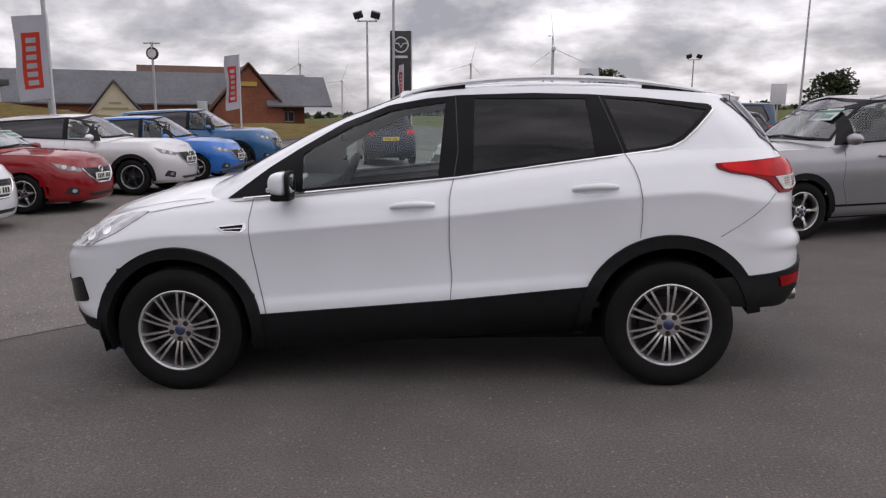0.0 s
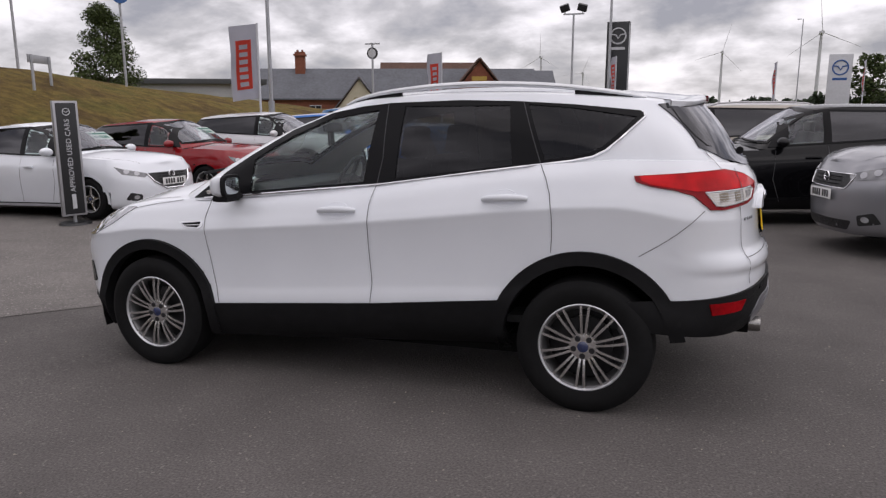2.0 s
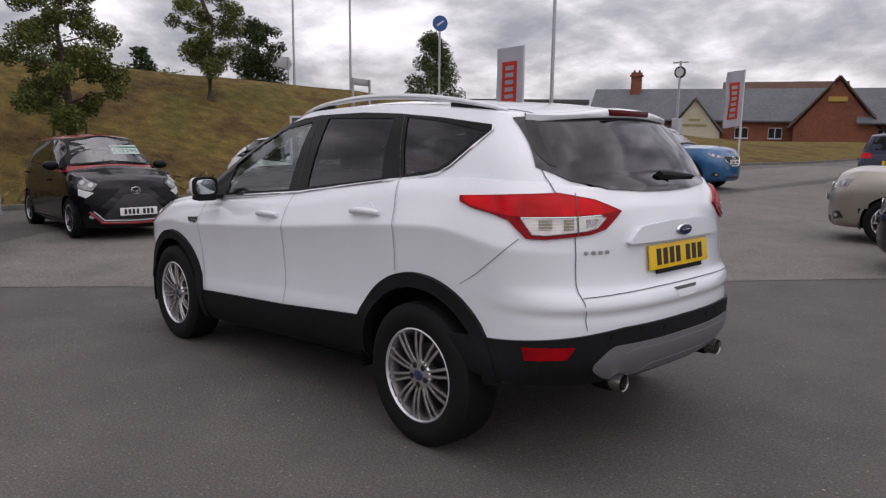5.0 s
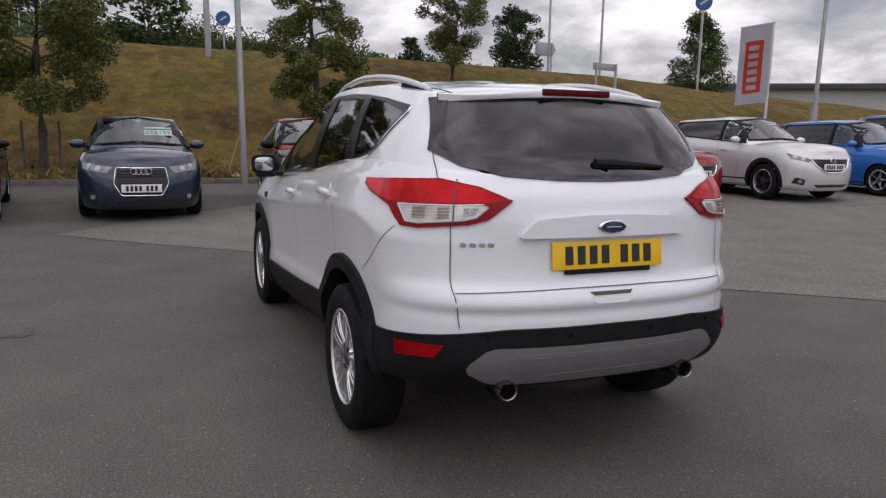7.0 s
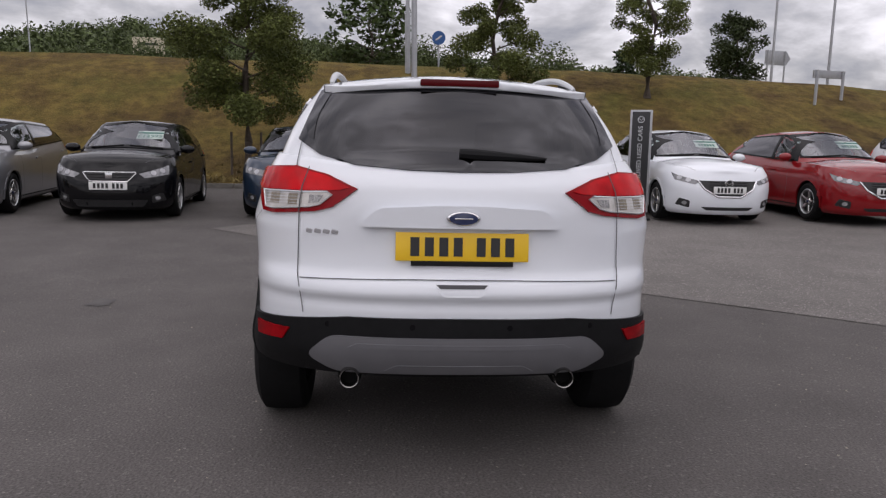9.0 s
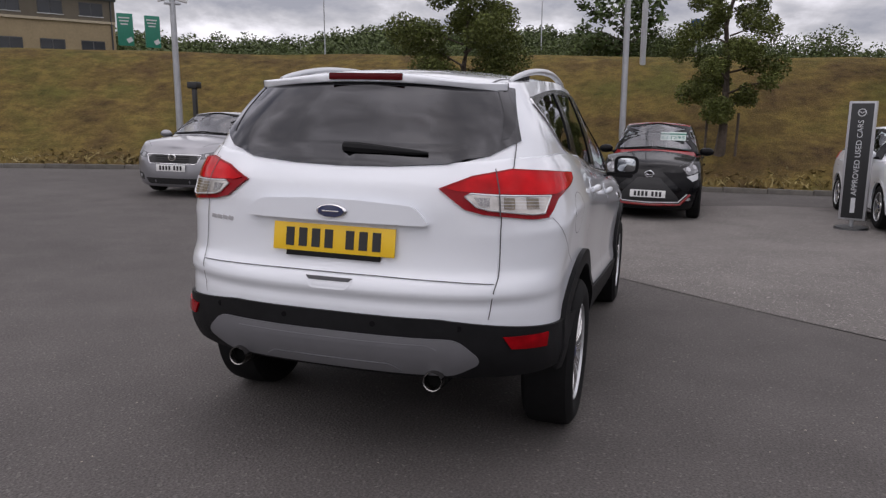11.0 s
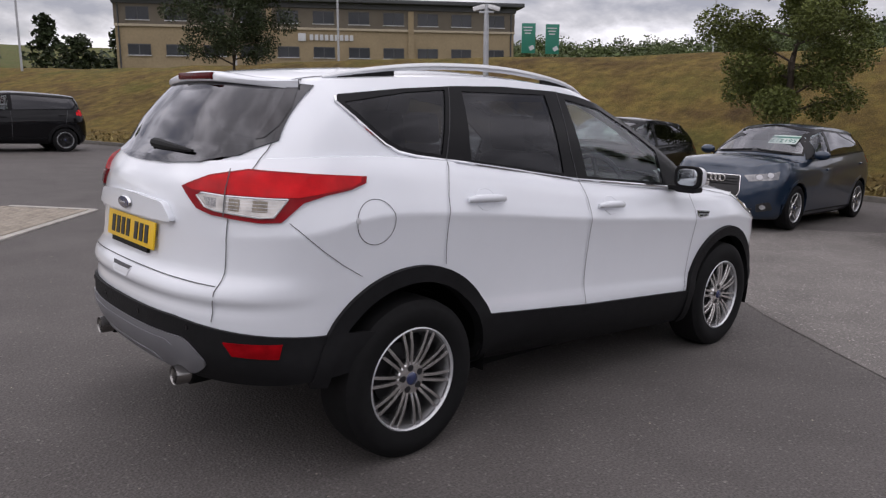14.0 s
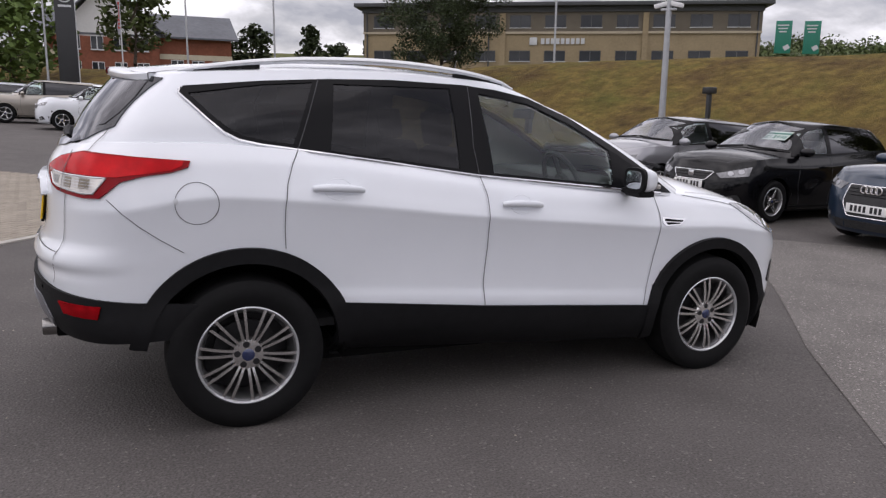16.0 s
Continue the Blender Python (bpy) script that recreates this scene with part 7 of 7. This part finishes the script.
    la, lb = both("headlamp", skin.patch("C", rounded(lp, 0.02, 2), 0.006, 0.012, 0.05, scale_u=0.017), LAMPDARK, car, "clear headlamp with a dark bowl")
    cu = sum(q[0] for q in lp) / len(lp)
    cv = sum(q[1] for q in lp) / len(lp)
    for k in (-4.5, 3.5):
        b_ = skin.patch("C", ellipse(cu + k, cv + 0.004 * k, 2.3, 0.032, 12), 0.010, 0.006, 0.03, scale_u=0.017)
        part("lamp_bowl", mirrored(b_), SATIN, lb)
        part("lamp_bowl", b_, SATIN, la)
    tp = rounded([(-hw * 0.98, belt[1] - 0.12), (-hw * 0.6, belt[1] - 0.12), (-hw * 0.62, belt[1] + 0.02), (-hw * 0.95, belt[1] + 0.03)], 0.03, 2)
    both("tail_lamp", skin.patch("B", tp, 0.008, 0.02, 0.06), REDLENS, car, "red tail lamp")
    # the face
    g0, g1 = sill + 0.14, nose - 0.02
    if face == "rings":
        G = [(-0.26, g0 + 0.06), (0.26, g0 + 0.06), (0.35, g0 + 0.22), (0.32, g1 - 0.01), (-0.32, g1 - 0.01), (-0.35, g0 + 0.22)]
    elif face == "slot":
        G = [(-0.26, g1 - 0.15), (0.26, g1 - 0.15), (0.37, g1 - 0.02), (-0.37, g1 - 0.02)]
    elif face == "splitter":
        G = [(-0.50, sill + 0.07), (0.50, sill + 0.07), (0.42, sill + 0.22), (0.16, g1 - 0.06), (-0.16, g1 - 0.06), (-0.42, sill + 0.22)]
    elif face == "wing":
        G = [(-0.18, g1 - 0.27), (0.18, g1 - 0.27), (0.38, g1 - 0.16), (0.47, g1 - 0.03), (-0.47, g1 - 0.03), (-0.38, g1 - 0.16)]
    else:
        G = [(-0.42, g1 - 0.17), (0.42, g1 - 0.17), (0.50, g1 - 0.02), (-0.50, g1 - 0.02)]
    gr = part("grille", skin.patch("F", rounded(G, 0.025, 3), 0.004, 0.02, 0.06), MESH, car, "black grille")
    if face in ("rings", "slot", "wing", "plain"):
        edge = rounded(G, 0.03, 3)
        if face == "wing":
            edge = edge[:18]
            pts = [(-0.47, g1 - 0.03), (-0.38, g1 - 0.16), (-0.18, g1 - 0.275), (0.18, g1 - 0.275), (0.38, g1 - 0.16), (0.47, g1 - 0.03)]
            part("grille_trim", skin.bar("F", pts, 0.014, 0.006, 6), CHROME, gr, "chrome grille wing")
        else:
            part("grille_trim", skin.bar("F", edge + [edge[0]], 0.007, 0.006, 6), CHROME, gr, "bright grille surround")
    for k in range(3 if face != "splitter" else 0):
        z = g1 - 0.055 - 0.038 * k
        part("grille_slat", skin.bar("F", [(-0.30, z), (0.30, z)], 0.006, 0.006, 5), TRIM, gr)
    pb, nb = skin.hit("F", 0, g1 - (0.07 if face != "splitter" else 0.02))
    facing = Matrix.Translation(pb + nb * 0.014) @ Matrix.Rotation(radians(-90), 4, "Z") @ Matrix.Rotation(radians(90), 4, "X")
    if face == "rings":
        for k in range(4):
            o = part("chrome_ring", lathe([(0.042 + 0.008 * math.cos(q), 0.008 * math.sin(q)) for q in [math.pi * i / 3 for i in range(7)]], 20, "Z"), CHROME, car)
            o.matrix_basis = facing @ Matrix.Translation((-0.093 + 0.062 * k, 0.01, 0.01))
    elif face == "slot":
        o = part("maker_mark", box((0.10, 0.085, 0.012), bevel=0.01), CHROME, car, "plain chrome mark")
        o.matrix_basis = facing
    else:
        o = part("maker_mark", lathe([(0.05 + 0.011 * math.cos(q), 0.011 * math.sin(q)) for q in [math.pi * i / 3 for i in range(7)]], 22, "Z"), CHROME, car, "plain chrome mark")
        o.matrix_basis = facing @ Matrix.Diagonal((1.25, 0.95, 1, 1))
        part("mark_bar", tube([(-0.05, 0.012, 0), (0, -0.015, 0.004), (0.05, 0.012, 0)], 0.009, 6), CHROME, o)
    I = {"splitter": None, "wing": [(-0.34, sill + 0.07), (0.34, sill + 0.07), (0.42, sill + 0.12), (-0.42, sill + 0.12)]}.get(face, [(-0.45, sill + 0.05), (0.45, sill + 0.05), (0.52, sill + 0.15), (-0.52, sill + 0.15)])
    if face == "splitter":
        part("red_splitter", skin.bar("F", [(-0.60, sill + 0.24), (-0.46, sill + 0.09), (0, sill + 0.075), (0.46, sill + 0.09), (0.60, sill + 0.24)], 0.020, 0.010, 6), PAINTS["red"], car, "red splitter strip")
        part("silver_splitter", skin.bar("F", [(-0.56, sill + 0.25), (-0.44, sill + 0.125), (0, sill + 0.11), (0.44, sill + 0.125), (0.56, sill + 0.25)], 0.010, 0.012, 6), SATIN, car)
        for s in (-1, 1):
            wing = skin.patch("F", [(s * 0.20, g1 + 0.02), (s * 0.50, sill + 0.30), (s * 0.66, sill + 0.36), (s * 0.60, g1 + 0.10), (s * 0.45, g1 + 0.02)][:: (1 if s > 0 else -1)], 0.004, 0.008, 0.05)
            part("black_cheek", wing, GLOSSBLACK, car)
        both("white_lamp_edge", skin.patch("C", [(213, nose - 0.06), (227, nose + 0.0), (226, nose - 0.09), (219, nose - 0.13)], 0.007, 0.01, 0.05, scale_u=0.017), PALE, car, "pale lamp corner")
    else:
        part("lower_intake", skin.patch("F", rounded(I, 0.02, 2), 0.004, 0.012, 0.08), MESH, car, "black lower intake")
    both("fog_lamp_pocket", skin.patch("F", rounded([(-hw * 0.86, sill + 0.14), (-hw * 0.66, sill + 0.10), (-hw * 0.66, sill + 0.21), (-hw * 0.82, sill + 0.25)], 0.02, 2), 0.004, 0.012, 0.05), MESH if face != "splitter" else GLOSSBLACK, car)
    both("fog_lamp", skin.patch("F", ellipse(-hw * 0.74, sill + 0.175, 0.032, 0.030, 12), 0.008, 0.006, 0.03), HEADLENS, car, "round fog lamp")
    both("bonnet_gap", skin.line("T", [(xf + 0.22, -hw * 0.55), (xf + 0.5, -hw * 0.80), (xf + screen[0] - 0.05, -hw * 0.84)], 0.006, 0.002, 0.06), SEAM, car)
    if plate_ok:
        zp = {"rings": g0 + 0.16, "slot": g1 - 0.21, "splitter": sill + 0.24, "wing": g1 - 0.17}.get(face, g1 - 0.24)
        pp, _ = skin.hit("F", 0, zp)
        plate(car, (pp.x - 0.022, 0, zp), Matrix.Rotation(radians(-90), 4, "Z"), WHITEPLATE, name="front_number_plate", label="white front number plate with dark bars")
    if reverse:
        zp = belt[1] - 0.25
        pp, _ = skin.hit("B", 0, zp)
        plate(car, (pp.x + 0.02, 0, zp), Matrix.Rotation(radians(90), 4, "Z"), YELLOW, name="rear_number_plate", label="yellow rear number plate with dark bars")
    if rails:
        pts = [skin.hit("T", xa + 0.1 + (x1 - xa - 0.2) * i / 8, -hw * 0.60)[0] + Vector((0, 0, 0.008 + 0.04 * (1 - abs(i / 4 - 1) ** 4))) for i in range(9)]
        both("roof_rail", tube(pts, 0.016, 6), SATIN, car, "silver roof rail")
    if price is not None:
        q, nrm = skin.hit("F", -hw * 0.34, rimz - 0.20)
        side = Vector((0, 1, 0))
        upv = nrm.cross(Vector((0, -1, 0))).normalized()
        if upv.z < 0:
            upv = -upv
        m = Matrix.Translation(q + nrm * 0.006) @ Matrix((Vector((0, -1, 0)), upv, Vector((0, -1, 0)).cross(upv))).transposed().to_4x4()
        card = part("price_card", box((0.40, 0.24, 0.003)), CARD, car, "pale green price card")
        card.matrix_basis = m
        part("card_band", box((0.40, 0.045, 0.004), (0, 0.06, 0.001)), CARDGREEN, card)
        if price:
            letters(price, 0.125, CARDGREEN, card, Matrix.Translation((0, -0.045, 0.004)), depth=0.001)
        else:
            for k in range(6):
                part("card_bar", box((0.036, 0.08, 0.004), (-0.125 + 0.05 * k, -0.045, 0.001)), CARDGREEN, card)
    key = (wheel, spoke, alloy)
    if key not in WHEELS:
        WHEELS[key] = wheel_meshes(wheel, wheel * 0.665, 0.21, (spoke, 0.13 if spoke < 8 else 0, 0.03 if spoke < 8 else 0.034, {None: ALLOY, "dark": DARKALLOY}[alloy]), 28)
    for cx in (af, ar):
        for s in (-1, 1):
            put_wheel(WHEELS[key], car, (cx, s * (hw - 0.115), wheel), s > 0, 0.3 * cx)
    return car


def at_front(fx, fy, yaw, base):
    """Middle of the axles from the front axle's place; yaw as parked() takes it, nose at yaw + 180 degrees."""
    a = radians(yaw)
    return fx + math.cos(a) * base / 2, fy + math.sin(a) * base / 2


def row_car(fx, fy, yaw, name, label, col, base=2.55, **more):
    px, py = at_front(fx, fy, yaw, base)
    return parked(name, label, px, py, yaw, col, base=base, **more)


row_car(-6.72, -6.95, 188, "silver_hatchback", "silver-grey five-door hatchback parked before the bank", "grey", 2.70, L=4.30, W=1.78, H=1.43, over=0.92, nose=0.74, cowl=0.99, belt=(0.93, 1.04), tail=0.45)
row_car(-6.70, -4.42, 186, "black_hatchback", "gloss black hatchback with a price card in the windscreen", "black", 2.56, L=4.06, W=1.78, H=1.44, over=0.85, face="slot", price="£13995", alloy=None, nose=0.74, tail=0.42)
row_car(-7.10, -1.80, 181, "navy_hatchback", "dark metallic blue small hatchback with a price card", "navy", 2.47, L=3.97, W=1.74, H=1.42, over=0.80, face="rings", price="£12195", nose=0.76, cowl=0.97, tail=0.42)
row_car(-7.45, 0.98, 178, "black_city_car", "black city car with a red roof and a red bumper strip", "black", 2.34, L=3.46, W=1.62, H=1.46, over=0.66, wheel=0.29, roofcol="red", face="splitter", price="£11295", nose=0.72, cowl=0.99, screen=(0.88, 1.55), alloy="dark", tail=0.2)
row_car(-6.95, 4.95, 180, "white_hatchback", "white five-door hatchback with a price card", "white", 2.70, L=4.46, W=1.80, H=1.45, over=0.90, face="wing", price="", nose=0.73, screen=(1.25, 2.05), tail=0.85, box_back=0.2)
row_car(-6.75, 7.45, 180, "red_hatchback", "deep red five-door hatchback with a price card", "red", 2.70, L=4.46, W=1.80, H=1.45, over=0.90, face="wing", price="", nose=0.73, screen=(1.25, 2.05), tail=0.85, box_back=0.2)
row_car(-6.20, 10.1, 180, "silver_crossover", "pale silver crossover with black wheel arch cladding", "silver", 2.57, L=4.28, W=1.77, H=1.54, over=0.88, wheel=0.34, raised=0.05, clad=True, face="wing", nose=0.84, cowl=1.06, belt=(1.02, 1.14), screen=(1.25, 1.95), alloy="dark", tail=0.4)
row_car(-6.00, 12.95, 180, "bright_blue_hatchback", "bright blue small hatchback", "blue", 2.57, L=4.06, W=1.70, H=1.49, over=0.83, face="wing", nose=0.74, screen=(1.1, 1.85))
row_car(-5.90, 15.9, 180, "teal_crossover", "teal blue family crossover", "teal", 2.70, L=4.55, W=1.84, H=1.66, over=0.92, wheel=0.36, raised=0.08, clad=True, face="wing", nose=0.92, cowl=1.14, belt=(1.08, 1.2), screen=(1.3, 2.05))
row_car(3.98, 4.78, 15, "grey_suv", "silver-grey SUV with black wheel arch cladding", "grey", 2.63, L=4.60, W=1.82, H=1.66, over=0.95, wheel=0.345, raised=0.08, clad=True, nose=0.90, cowl=1.12, belt=(1.08, 1.18), screen=(1.2, 1.95), price="", rails=True)
row_car(1.90, 6.95, 14, "black_suv", "gloss black compact SUV with bright diamond-cut wheels", "black", 2.60, L=4.20, W=1.80, H=1.57, over=0.84, wheel=0.335, raised=0.06, clad=True, nose=0.86, cowl=1.07, belt=(1.03, 1.12), screen=(1.15, 1.9))
row_car(0.45, 9.75, 12, "beige_suv", "beige metallic SUV with silver roof rails", "beige", 2.60, L=4.43, W=1.81, H=1.66, over=0.90, wheel=0.345, raised=0.08, nose=0.92, cowl=1.12, belt=(1.06, 1.14), screen=(1.15, 1.95), rails=True, spoke=10)
parked("dark_suv", "dark blue SUV parked with its tail to the lane", -2.6, 21.2, -78, "midnight", L=4.3, W=1.82, H=1.66, base=2.67, wheel=0.35, raised=0.1, nose=0.95, cowl=1.14, belt=(1.05, 1.12), reverse=True, plate_ok=False)
parked("blue_van", "dark blue panel van parked beyond the other cars", 8.8, 22.0, 12, "vanblue", L=4.9, W=1.95, H=1.95, base=2.9, over=0.95, wheel=0.33, nose=0.95, cowl=1.2, belt=(1.15, 1.2), screen=(0.9, 1.5), tail=0.1, plate_ok=False)
parked("white_estate", "white crossover parked in the far row", 5.2, 14.0, 10, "white", L=4.4, W=1.82, H=1.6, base=2.64, wheel=0.34, raised=0.06, nose=0.88, cowl=1.1, belt=(1.05, 1.12))
parked("black_crossover", "black crossover with a dark roof parked by the far kerb", -1.6, -20.0, 180, "black", L=4.12, W=1.78, H=1.57, base=2.6, over=0.83, wheel=0.33, raised=0.07, clad=True, nose=0.88, cowl=1.08, belt=(1.04, 1.14), alloy="dark", plate_ok=False)
parked("gold_hatchback", "yellow-gold hatchback in the far row", 0.8, -22.9, 186, "gold", L=4.26, W=1.79, H=1.46, base=2.62, wheel=0.32)
parked("white_suv_far", "white crossover in the far row", 2.3, -25.8, 186, "white", L=4.3, W=1.8, H=1.58, base=2.6, wheel=0.34, raised=0.06, nose=0.9, cowl=1.08, belt=(1.04, 1.12))
parked("silver_crossover_far", "pale silver crossover in the far row", 4.4, -29.6, 186, "beige", L=4.6, W=1.85, H=1.64, base=2.7, wheel=0.36, raised=0.06, nose=0.9, cowl=1.1, belt=(1.05, 1.15))
parked("white_saloon_far", "white hatchback at the end of the far row", 6.5, -33.2, 186, "white", L=4.4, W=1.8, H=1.46, base=2.65, wheel=0.32)


# ---- paving blocks of the apron, and its edging ----
PAVER = material("buff_paving_block", (0.27, 0.235, 0.19), 0.9, vary=0.25, scale=14, bump=0.3, bump_scale=120, per_object=0.14)
EDGING = material("pale_edging", (0.36, 0.34, 0.31), 0.9, vary=0.2, scale=10, bump=0.2, per_object=0.08)
CORNER = Vector((0.05, -7.38))
RUN = (Vector((3.06, -3.75)) - CORNER).normalized()
OFF = Vector((RUN.y, -RUN.x))


def lay_blocks():
    """Blocks in running bond along the front edge; the nearest are pieces of their own, the rest one body."""
    block = mesh_of(box((0.194, 0.094, 0.02), (0, 0, 0.002), 0.004, None, None, 1), "paving_block", PAVER, False)
    turn = Matrix.Rotation(math.atan2(RUN.y, RUN.x), 4, "Z")
    spots = []
    for i in range(-4, 70):
        for j in range(1, 66):
            p = CORNER + RUN * (0.2 * (i + 0.5 * (j % 2))) + OFF * (0.1 * j + 0.03)
            if all(inside(APRON, *(p + RUN * a + OFF * b)) for a in (-0.1, 0.1) for b in (-0.05, 0.05)):
                spots.append(p)
    spots.sort(key=lambda p: (p - Vector((1.3, -6.1))).length)
    for p in spots[:290]:
        o = new("paving_block", block)
        o.parent, o.matrix_basis = apron, Matrix.Translation((p.x, p.y, gz(p.x, p.y) + 0.004)) @ turn
    V, F = [], []
    for p in spots[290:]:
        n = len(V)
        z = gz(p.x, p.y) + 0.013
        for a, b, h in ((-0.097, -0.047, -0.01), (0.097, -0.047, -0.01), (0.097, 0.047, -0.01), (-0.097, 0.047, -0.01), (-0.093, -0.043, 0), (0.093, -0.043, 0), (0.093, 0.043, 0), (-0.093, 0.043, 0)):
            q = p + RUN * a - OFF * b
            V.append((q.x, q.y, z + h))
        F += [(n + 4, n + 5, n + 6, n + 7)] + [(n + k, n + (k + 1) % 4, n + 4 + (k + 1) % 4, n + 4 + k) for k in range(4)]
    me = bpy.data.meshes.new("far_blocks")
    me.from_pydata(V, [], F)
    me.materials.append(PAVER)
    rest = part("far_blocks", me, None, apron)
    rest["kind"] = "stuff"
    strip = mesh_of(box((0.89, 0.10, 0.03), (0, 0, 0.0), 0.006), "edging_stone", EDGING)
    way = [Vector(q) for q in ((6.9, 0.9), (3.06, -3.75), (0.05, -7.38), (0.90, -8.25))]
    for a, b in zip(way, way[1:]):
        n = max(1, round((b - a).length / 0.9))
        for k in range(n):
            p = a.lerp(b, (k + 0.5) / n)
            o = new("edging_stone", strip)
            o.parent = apron
            o.matrix_basis = Matrix.Translation((p.x, p.y, gz(p.x, p.y) + 0.004)) @ Matrix.Rotation(math.atan2((b - a).y, (b - a).x), 4, "Z") @ Matrix.Diagonal(((b - a).length / n / 0.9, 1, 1, 1))


lay_blocks()
